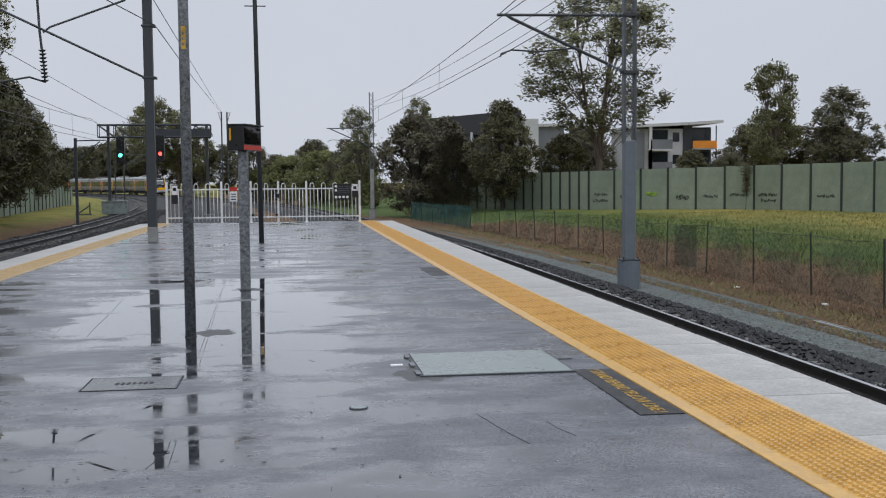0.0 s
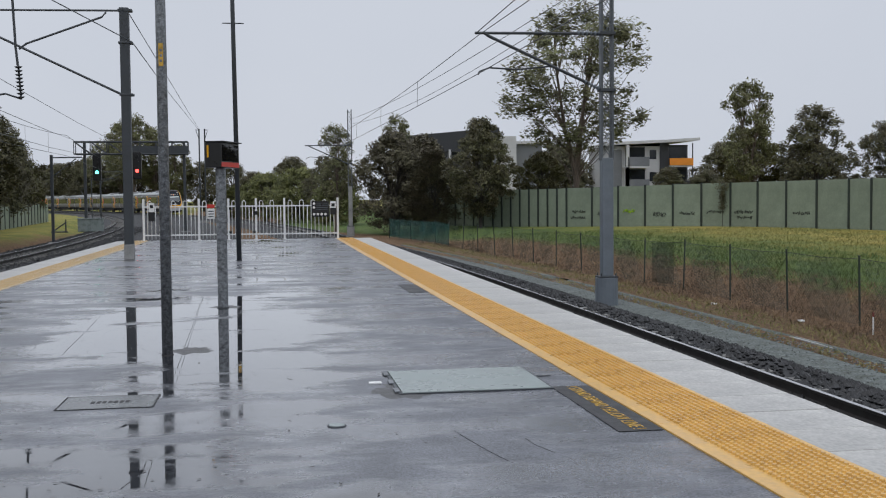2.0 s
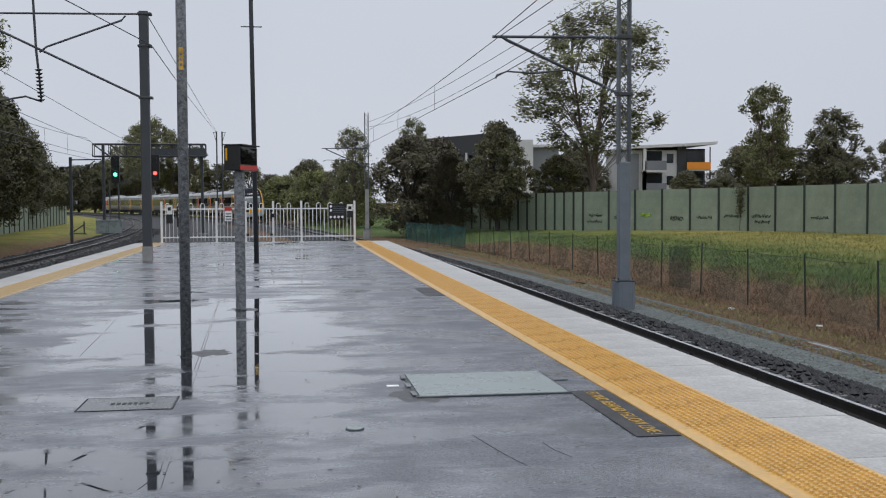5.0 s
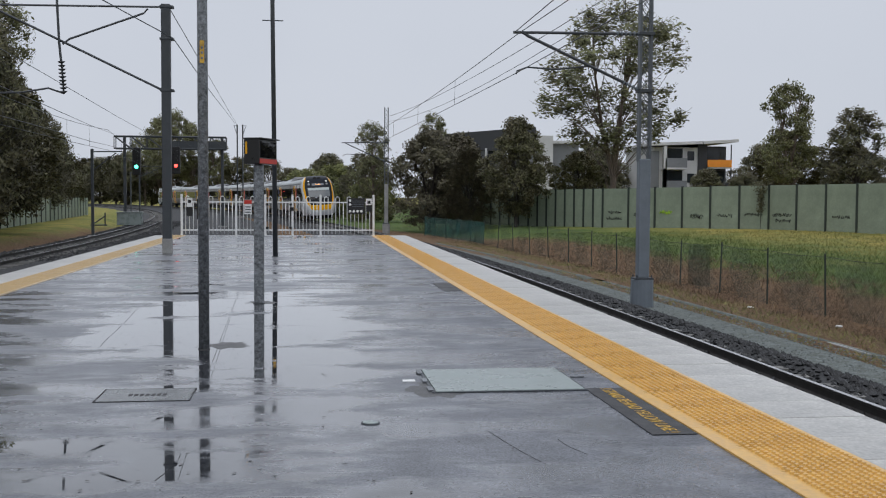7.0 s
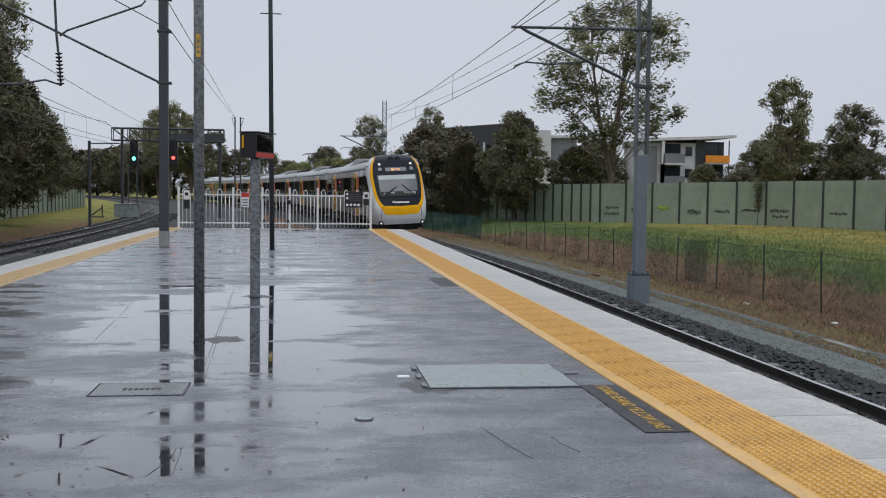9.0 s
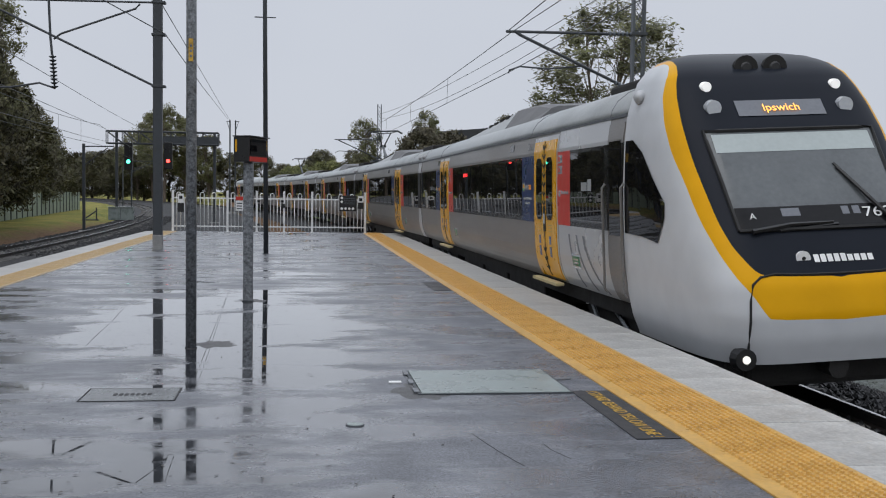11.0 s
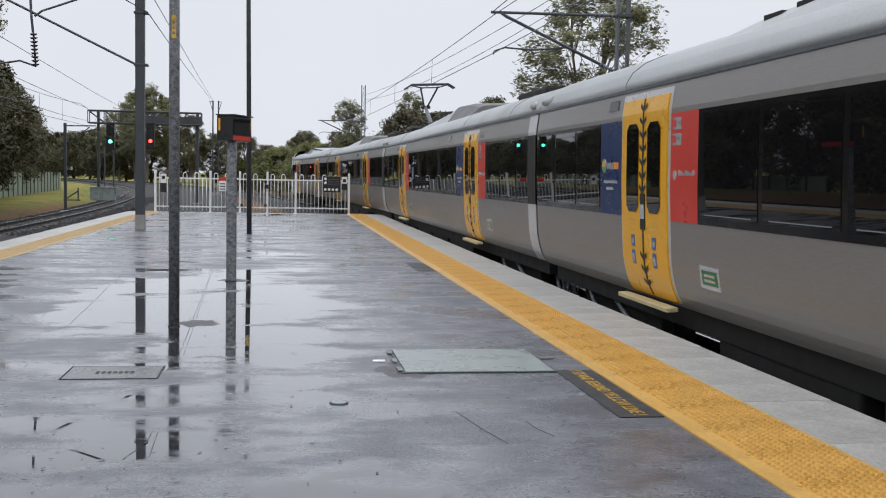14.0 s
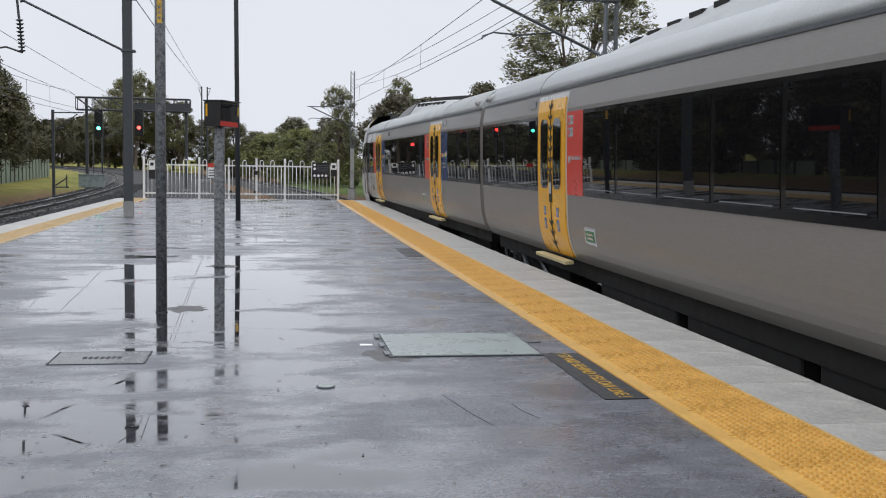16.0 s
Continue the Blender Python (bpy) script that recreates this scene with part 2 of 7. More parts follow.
def grass_land():
    """Mown grass: green, with straw-coloured and bare brown stretches along the railway."""
    m = bpy.data.materials.new("grass_land")
    m.use_nodes = True
    n, l = m.node_tree.nodes, m.node_tree.links
    b = n["Principled BSDF"]
    b.inputs["Roughness"].default_value = 0.9
    b.inputs["Specular IOR Level"].default_value = 0.2
    tc = n.new("ShaderNodeTexCoord")
    sep = n.new("ShaderNodeSeparateXYZ")
    l.new(tc.outputs["Object"], sep.inputs[0])
    patch = n.new("ShaderNodeTexNoise")
    patch.inputs["Scale"].default_value = 0.35
    patch.inputs["Detail"].default_value = 8
    patch.inputs["Roughness"].default_value = 0.7
    l.new(tc.outputs["Object"], patch.inputs["Vector"])
    blade = n.new("ShaderNodeTexNoise")
    blade.inputs["Scale"].default_value = 9
    blade.inputs["Detail"].default_value = 8
    blade.inputs["Roughness"].default_value = 0.8
    l.new(tc.outputs["Object"], blade.inputs["Vector"])
    green = n.new("ShaderNodeValToRGB")
    e = green.color_ramp.elements
    e[0].position, e[0].color = 0.3, (0.075, 0.115, 0.03, 1)
    e[1].position, e[1].color = 0.72, (0.32, 0.25, 0.065, 1)
    e.new(0.52).color = (0.17, 0.18, 0.045, 1)
    far_dry = n.new("ShaderNodeMapRange")
    far_dry.inputs[1].default_value, far_dry.inputs[2].default_value = 16.0, 27.0
    far_dry.inputs[3].default_value, far_dry.inputs[4].default_value = -0.2, 0.12
    l.new(sep.outputs[0], far_dry.inputs[0])
    dry = n.new("ShaderNodeMath")
    l.new(patch.outputs["Fac"], dry.inputs[0])
    l.new(far_dry.outputs[0], dry.inputs[1])
    west = n.new("ShaderNodeMapRange")
    west.inputs[1].default_value, west.inputs[2].default_value = -6.0, 2.0
    west.inputs[3].default_value, west.inputs[4].default_value = 0.26, 0.0
    l.new(sep.outputs[0], west.inputs[0])
    dry_west = n.new("ShaderNodeMath")
    l.new(dry.outputs[0], dry_west.inputs[0])
    l.new(west.outputs[0], dry_west.inputs[1])
    l.new(dry_west.outputs[0], green.inputs[0])
    brown = n.new("ShaderNodeValToRGB")
    e = brown.color_ramp.elements
    e[0].position, e[0].color = 0.3, (0.06, 0.035, 0.021, 1)
    e[1].position, e[1].color = 0.75, (0.27, 0.17, 0.095, 1)
    l.new(blade.outputs["Fac"], brown.inputs[0])
    wob = n.new("ShaderNodeMath")
    wob.operation = "MULTIPLY_ADD"
    wob.inputs[1].default_value = 5.0
    l.new(patch.outputs["Fac"], wob.inputs[0])
    l.new(sep.outputs[0], wob.inputs[2])
    zone = n.new("ShaderNodeMapRange")
    zone.interpolation_type = "SMOOTHSTEP"
    zone.inputs[1].default_value, zone.inputs[2].default_value = 15.9, 17.3
    beyond = n.new("ShaderNodeMapRange")
    beyond.inputs[1].default_value, beyond.inputs[2].default_value = 62.0, 110.0
    beyond.inputs[3].default_value, beyond.inputs[4].default_value = 0.0, 13.0
    l.new(sep.outputs[1], beyond.inputs[0])
    reach = n.new("ShaderNodeMath")
    l.new(wob.outputs[0], reach.inputs[0])
    l.new(beyond.outputs[0], reach.inputs[1])
    l.new(reach.outputs[0], zone.inputs[0])
    left = n.new("ShaderNodeMapRange")
    left.interpolation_type = "SMOOTHSTEP"
    left.inputs[1].default_value, left.inputs[2].default_value = -11.6, -14.2
    l.new(wob.outputs[0], left.inputs[0])
    both = n.new("ShaderNodeMath")
    both.operation = "MAXIMUM"
    l.new(zone.outputs[0], both.inputs[0])
    l.new(left.outputs[0], both.inputs[1])
    mx = n.new("ShaderNodeMix")
    mx.data_type = "RGBA"
    l.new(both.outputs[0], mx.inputs[0])
    l.new(brown.outputs[0], mx.inputs[6])
    l.new(green.outputs[0], mx.inputs[7])
    gm = n.new("ShaderNodeMapRange")
    gm.inputs[1].default_value, gm.inputs[2].default_value = 0.25, 0.75
    gm.inputs[3].default_value, gm.inputs[4].default_value = 0.4, 1.6
    l.new(blade.outputs["Fac"], gm.inputs[0])
    m2 = n.new("ShaderNodeMix")
    m2.data_type, m2.blend_type = "RGBA", "MULTIPLY"
    m2.inputs[0].default_value = 1.0
    l.new(mx.outputs[2], m2.inputs[6])
    l.new(gm.outputs[0], m2.inputs[7])
    l.new(m2.outputs[2], b.inputs["Base Color"])
    bp = n.new("ShaderNodeBump")
    bp.inputs["Strength"].default_value = 1.0
    bp.inputs["Distance"].default_value = 0.1
    l.new(blade.outputs["Fac"], bp.inputs["Height"])
    l.new(bp.outputs[0], b.inputs["Normal"])
    return m


M_ASPHALT = wet_asphalt()
M_GRASS = grass_land()
M_TACTILE = material("yellow_tactile", (0.66, 0.4, 0.11, 1), 0.33, 0, 0.2, 1.6, 26, 0.15, second=(0.52, 0.29, 0.065, 1), piece=0.015)
# the same yellow paled, to stand in for wet sheen at a grazing view
M_TACTILESHEEN = material("wet_sheen_tactile", (0.58, 0.43, 0.23, 1), 0.35, 0, 0.2, 1.6, 26, 0.15, second=(0.46, 0.33, 0.17, 1), piece=0.015)
M_COPING = material("pale_concrete", (0.46, 0.45, 0.425, 1), 0.48, 0, 0.35, 2.2, 38, 0.25, second=(0.29, 0.285, 0.27, 1), stretch=(1, 0.6, 1), piece=0.08)
M_CONCRETE = material("grey_concrete", (0.3, 0.3, 0.29, 1), 0.7, 0, 0.3, 2.0, 40, 0.2)
M_PATCH = material("dark_patch", (0.016, 0.016, 0.018, 1), 0.55, 0, 0.3, 3, 90, 0.15)
M_HATCH = material("grey_green_steel", (0.24, 0.28, 0.27, 1), 0.3, 0, 0.18, 2.5, 50, 0.08)
M_LID = material("wet_worn_lid", (0.13, 0.14, 0.14, 1), 0.22, 0, 0.5, 4, 60, 0.1, second=(0.06, 0.063, 0.066, 1))
M_GALV = material("galvanised_steel", (0.23, 0.245, 0.26, 1), 0.45, 0.25, 0.75, 22, 70, 0.05, second=(0.065, 0.07, 0.075, 1))
M_DARKSTEEL = material("dark_grey_steel", (0.05, 0.057, 0.064, 1), 0.5, 0.1, 0.2, 5, 50, 0.05)
M_LATTICE = material("dull_lattice_steel", (0.1, 0.113, 0.125, 1), 0.5, 0.1, 0.15, 3, 50, 0.05)
M_MASTGREY = material("painted_grey_steel", (0.15, 0.175, 0.2, 1), 0.5, 0.0, 0.15, 3, 50, 0.05)
M_BLACK = material("black_paint", (0.012, 0.012, 0.013, 1), 0.35, 0, 0.2, 5, 50, 0.02)
M_WHITE = material("white_paint", (0.78, 0.78, 0.77, 1), 0.45, 0, 0.1, 3, 40, 0.03)
M_BALLAST = material("dark_ballast", (0.011, 0.011, 0.012, 1), 0.75, 0, 0.5, 6, 60, 0.6)
M_STONE = material("wet_stone", (0.017, 0.017, 0.018, 1), 0.6, 0, 0.4, 8, 60, 0.3, island=0.7)
M_RAIL = material("rail_steel", (0.018, 0.015, 0.013, 1), 0.6, 0.1, 0.3, 4, 60, 0.1)
M_RAILTOP = material("polished_rail", (0.55, 0.55, 0.56, 1), 0.22, 1.0, 0.1, 4, 60, 0.02)
M_GRAVEL = material("blue_grey_gravel", (0.115, 0.132, 0.128, 1), 0.9, 0, 0.9, 5.0, 22, 1.0, second=(0.045, 0.05, 0.035, 1))
M_GRIT = material("gravel_grit", (0.15, 0.165, 0.16, 1), 0.85, 0, 0.4, 8, 60, 0.3, island=0.6)
M_SLEEPER = material("concrete_sleeper", (0.15, 0.145, 0.135, 1), 0.8, 0, 0.3, 3, 40, 0.2)
M_WALLGREEN = material("grey_green_panel", (0.235, 0.28, 0.21, 1), 0.7, 0, 0.2, 0.9, 12, 0.05, piece=0.05)
M_WALLPOST = material("dark_green_post", (0.028, 0.038, 0.032, 1), 0.7, 0, 0.2, 3, 30, 0.05)
M_GRAFFITI = material("black_spray", (0.02, 0.025, 0.022, 1), 0.6, 0, 0.3, 3, 30, 0)
M_LIME = material("lime_spray", (0.35, 0.55, 0.04, 1), 0.6, 0, 0.3, 3, 30, 0)
M_MESH = material("green_mesh", (0.02, 0.04, 0.026, 1), 0.6, 0, 0.2, 3, 30, 0)
M_CLOTH = material("teal_shade_cloth", (0.025, 0.13, 0.11, 1), 0.8, 0, 0.3, 4, 60, 0.1)
M_CLOTH.node_tree.nodes["Principled BSDF"].inputs["Alpha"].default_value = 0.5
M_NETDARK = material("dark_netting", (0.03, 0.045, 0.035, 1), 0.8, 0, 0.3, 4, 60, 0.1)
M_NETDARK.node_tree.nodes["Principled BSDF"].inputs["Alpha"].default_value = 0.22
M_WIRE = material("grey_wire", (0.06, 0.07, 0.075, 1), 0.5, 0.4, 0.2, 3, 30, 0)
M_BARK = material("eucalypt_bark", (0.16, 0.125, 0.1, 1), 0.85, 0, 0.4, 2.5, 20, 0.4, stretch=(1, 1, 0.3))
M_DARKBARK = material("dark_bark", (0.05, 0.042, 0.036, 1), 0.9, 0, 0.4, 2.5, 20, 0.4)
M_LEAF = material("grey_green_leaves", (0.108, 0.118, 0.048, 1), 0.75, 0, 0.35, 0.5, 8, 0, second=(0.115, 0.105, 0.045, 1), island=0.55)
M_LEAFDARK = material("dark_leaves", (0.073, 0.077, 0.03, 1), 0.7, 0, 0.35, 0.5, 8, 0, second=(0.07, 0.056, 0.024, 1), island=0.6)
M_LEAFBROWN = material("brown_green_leaves", (0.098, 0.092, 0.05, 1), 0.75, 0, 0.35, 0.5, 8, 0, second=(0.074, 0.06, 0.038, 1), island=0.5)
M_LEAFYELLOW = material("yellow_green_leaves", (0.15, 0.155, 0.045, 1), 0.75, 0, 0.35, 0.5, 8, 0, second=(0.09, 0.1, 0.035, 1), island=0.5)
M_STEEL = material("brushed_stainless", (0.24, 0.23, 0.22, 1), 0.4, 0.3, 0.12, 0.8, 70, 0.03, stretch=(1, 0.15, 1))
M_ACBOX = material("dark_grey_housing", (0.15, 0.15, 0.152, 1), 0.6, 0, 0.2, 1.5, 40, 0.05)
M_SHROUD = material("dull_grey_panel", (0.36, 0.36, 0.36, 1), 0.45, 0.1, 0.15, 1.5, 50, 0.04)
M_SILVER = material("silver_paint", (0.50, 0.51, 0.52, 1), 0.32, 0.2, 0.08, 0.8, 60, 0.02)
M_ROOF = material("pale_grey_roof", (0.41, 0.43, 0.435, 1), 0.45, 0.0, 0.18, 0.9, 40, 0.05)
M_TGLASS = material("tinted_glass", (0.006, 0.006, 0.007, 1), 0.02, 0, 0.1, 2, 20, 0.0)
for socket in M_TGLASS.node_tree.nodes["Principled BSDF"].inputs["Roughness"].links:
    M_TGLASS.node_tree.links.remove(socket)
M_TGLASS.node_tree.nodes["Principled BSDF"].inputs["Roughness"].default_value = 0.015
M_TGLASS.node_tree.nodes["Principled BSDF"].inputs["IOR"].default_value = 1.38
M_BAND = material("black_window_band", (0.011, 0.011, 0.012, 1), 0.12, 0, 0.2, 2, 20, 0.0)
M_YELLOW = material("door_yellow", (0.74, 0.37, 0.006, 1), 0.32, 0, 0.08, 1.5, 40, 0.02)
M_BAND.node_tree.nodes['Principled BSDF'].inputs['IOR'].default_value = 1.28
M_RED = material("panel_red", (0.55, 0.035, 0.022, 1), 0.35, 0, 0.08, 1.5, 40, 0.02)
M_BLUE = material("panel_navy", (0.008, 0.027, 0.105, 1), 0.3, 0, 0.1, 1.5, 40, 0.02)
M_BLUE.node_tree.nodes['Principled BSDF'].inputs['IOR'].default_value = 1.3
# near-black; also stands in for shade in roof slots, roof gap and horn openings
M_UNDER = material("soot_and_gap_shade", (0.014, 0.013, 0.012, 1), 0.8, 0, 0.4, 3, 40, 0.2)
M_RUBBER = material("black_rubber", (0.012, 0.012, 0.012, 1), 0.7, 0, 0.2, 5, 40, 0.05)
M_BWHITE = material("white_render", (0.6, 0.6, 0.6, 1), 0.8, 0, 0.12, 0.6, 12, 0.02)
M_BGREY = material("charcoal_cladding", (0.045, 0.047, 0.052, 1), 0.7, 0, 0.15, 0.6, 12, 0.02)
M_BMID = material("grey_cladding", (0.2, 0.21, 0.225, 1), 0.7, 0, 0.15, 0.6, 12, 0.02)
M_ORANGE = material("orange_balustrade", (0.85, 0.3, 0.03, 1), 0.5, 0, 0.08, 1, 12, 0.02)
M_BGLASS = material("window_glass", (0.03, 0.035, 0.04, 1), 0.08, 0, 0.2, 1, 12, 0.0)
M_TEXTY = material("worn_yellow_paint", (0.6, 0.36, 0.05, 1), 0.5, 0, 0.4, 14, 60, 0.02)
M_LAMPG = glow("green_lamp", (0.08, 1.0, 0.62, 1), 6)
M_LAMPR = glow("red_lamp", (1.0, 0.05, 0.04, 1), 6)
M_HEAD = glow("head_lamp", (1.0, 0.98, 0.9, 1), 0.7)
M_HEADSOFT = glow("soft_lamp", (0.9, 0.9, 0.88, 1), 0.45)
M_MARK = glow("amber_display", (1.0, 0.42, 0.08, 1), 1.6)
M_LENS = material("lamp_glass", (0.5, 0.52, 0.54, 1), 0.15, 0.3, 0.1, 3, 30, 0)


# ---- mesh helpers ----
def part(name, bm, mat, parent=None, label="", smooth=False):
    me = bpy.data.meshes.new(name)
    bm.to_mesh(me)
    bm.free()
    return link(name, me, mat, parent, label, smooth)


def link(name, me, mat, parent=None, label="", smooth=False):
    if mat is not None and not me.materials:
        me.materials.append(mat)
    if smooth:
        me.polygons.foreach_set("use_smooth", [True] * len(me.polygons))
    ob = new(name, me)
    if parent is not None:
        ob.parent = parent
    if label:
        tagged(ob, label)
    return ob


def raw(name, verts, faces, mat, parent=None, label="", smooth=False):
    me = bpy.data.meshes.new(name)
    me.from_pydata([tuple(v) for v in verts], [], faces)
    me.update()
    return link(name, me, mat, parent, label, smooth)


def empty(name, m=None):
    ob = new(name)
    ob.empty_display_size = 0.2
    if m is not None:
        ob.matrix_basis = m
    return ob


def boxes(items, bevel=0.0):
    """One bmesh of boxes, each (x0, x1, y0, y1, z0, z1)."""
    bm = bmesh.new()
    for x0, x1, y0, y1, z0, z1 in items:
        m = Matrix.Translation(((x0 + x1) / 2, (y0 + y1) / 2, (z0 + z1) / 2)) @ Matrix.Diagonal((x1 - x0, y1 - y0, z1 - z0, 1))
        bmesh.ops.create_cube(bm, size=1, matrix=m)
    if bevel:
        bmesh.ops.bevel(bm, geom=bm.edges[:], offset=bevel, segments=2, affect="EDGES", profile=0.5)
    return bm


def box(x0, x1, y0, y1, z0, z1, bevel=0.0):
    return boxes([(x0, x1, y0, y1, z0, z1)], bevel)


def tube_into(bm, pts, radii, sides=8, caps=True):
    """A tapered tube along a line of points."""
    pts = [Vector(p) for p in pts]
    if not hasattr(radii, "__len__"):
        radii = [radii] * len(pts)
    rings = []
    for i, p in enumerate(pts):
        d = (pts[min(i + 1, len(pts) - 1)] - pts[max(i - 1, 0)]).normalized()
        a = d.orthogonal().normalized() if abs(d.z) < 0.95 else Vector((1, 0, 0)) - d * d.x
        a.normalize()
        b = d.cross(a)
        rings.append([bm.verts.new(p + (a * math.cos(2 * math.pi * k / sides) + b * math.sin(2 * math.pi * k / sides)) * radii[i]) for k in range(sides)])
    for r0, r1 in zip(rings, rings[1:]):
        for k in range(sides):
            bm.faces.new((r0[k], r0[(k + 1) % sides], r1[(k + 1) % sides], r1[k]))
    if caps:
        bm.faces.new(rings[0][::-1])
        bm.faces.new(rings[-1])


def tube(pts, radii, sides=8):
    bm = bmesh.new()
    tube_into(bm, pts, radii, sides)
    return bm


def tubes(lines, radius, sides=6):
    bm = bmesh.new()
    for pts in lines:
        tube_into(bm, pts, radius, sides)
    return bm


def lettering(name, text, size, m, mat, parent=None, width=None, label=""):
    """Words as a flat mesh, 2 mm thick, in the built-in font; m places the text's own plane."""
    cu = bpy.data.curves.new(name, "FONT")
    cu.body, cu.size, cu.align_x, cu.align_y, cu.extrude = text, size, "CENTER", "CENTER", 0.001
    tmp = bpy.data.objects.new(name, cu)
    scene.collection.objects.link(tmp)
    me = bpy.data.meshes.new_from_object(tmp.evaluated_get(bpy.context.evaluated_depsgraph_get()))
    bpy.data.objects.remove(tmp)
    bpy.data.curves.remove(cu)
    if width:
        xs_ = [v.co.x for v in me.vertices]
        me.transform(Matrix.Diagonal((width / (max(xs_) - min(xs_)), 1, 1, 1)))
    me.transform(m)
    me.materials.clear()
    return link(name, me, mat, parent, label)


# ---- the lines of the two tracks ----
def bend(s, x0, start, radius):
    """A point and heading (radians, to the left of +y) on a line that is straight to start and then curves left."""
    if s <= start:
        return x0, s, 0.0
    a = (s - start) / radius
    return x0 - radius * (1 - math.cos(a)), start + radius * math.sin(a), a


def up_line(s):
    return bend(s, 5.39, 18.0, 620.0)


def down_line(s):
    return bend(s, -10.4, 38.0, 590.0)


def sweep(line, s_list, profile, closed=True):
    """Sweeps a profile of (offset to the right, height) along a line."""
    verts, faces, k = [], [], len(profile)
    for s in s_list:
        x, y, h = line(s)
        for o, z in profile:
            verts.append((x + o * math.cos(h), y + o * math.sin(h), z))
    for i in range(len(s_list) - 1):
        for j in range(k if closed else k - 1):
            a, b = i * k + j, i * k + (j + 1) % k
            faces.append((a, b, b + k, a + k))
    return verts, faces


# ---- ground ----
def land_height(x, y):
    if x > 0:
        z = -1.32 + 0.55 * min(max((x - 12.0) / 2.6, 0), 1) + 0.17 * min(max((x - 14.6) / 15, 0), 1)
    else:
        z = -0.86 + 0.2 * min(max((-x - 13) / 4, 0), 1)
    if x < 0 and y > 38:
        # the formation of the two lines lies below the grass
        r = math.hypot(x + 600.4, y - 38) - 590
        k = min(max((r + 4.5) / 1.6, 0), 1) * min(max((26 - r) / 4, 0), 1)
        z += (-1.16 - z) * k
    if abs(x) > 8.4 and abs(x) < 80 and y < 150:
        z += 0.05 * noise.noise(Vector((x * 0.7, y * 0.7, 0))) + 0.03 * noise.noise(Vector((x * 2.1, y * 2.1, 3)))
    return z


def make_ground():
    gx = [-2500, -900, -300, -120, -96, -88, -80] + [-74 + 3 * i for i in range(14)] + [-32 + 1.0 * i for i in range(20)] + [-11, -4, 2, 7] + [7.5 + 0.3 * i for i in range(27)] + [16 + i for i in range(24)] + [45, 60, 90, 200, 600, 2500]
    gy = [-1500, -300, -60, -20] + [-5 + 0.6 * i for i in range(90)] + [50 + 2 * i for i in range(30)] + [112 + 5 * i for i in range(45)] + [345, 400, 800, 3000]
    verts = [(x, y, land_height(x, y)) for y in gy for x in gx]
    k = len(gx)
    faces = [(j * k + i, j * k + i + 1, (j + 1) * k + i + 1, (j + 1) * k + i) for j in range(len(gy) - 1) for i in range(k - 1)]
    ob = raw("ground", verts, faces, M_GRASS, None, "", True)
    tagged(ob, "damp grass verge, green and straw coloured with bare brown soil", "ground", kind="structure")


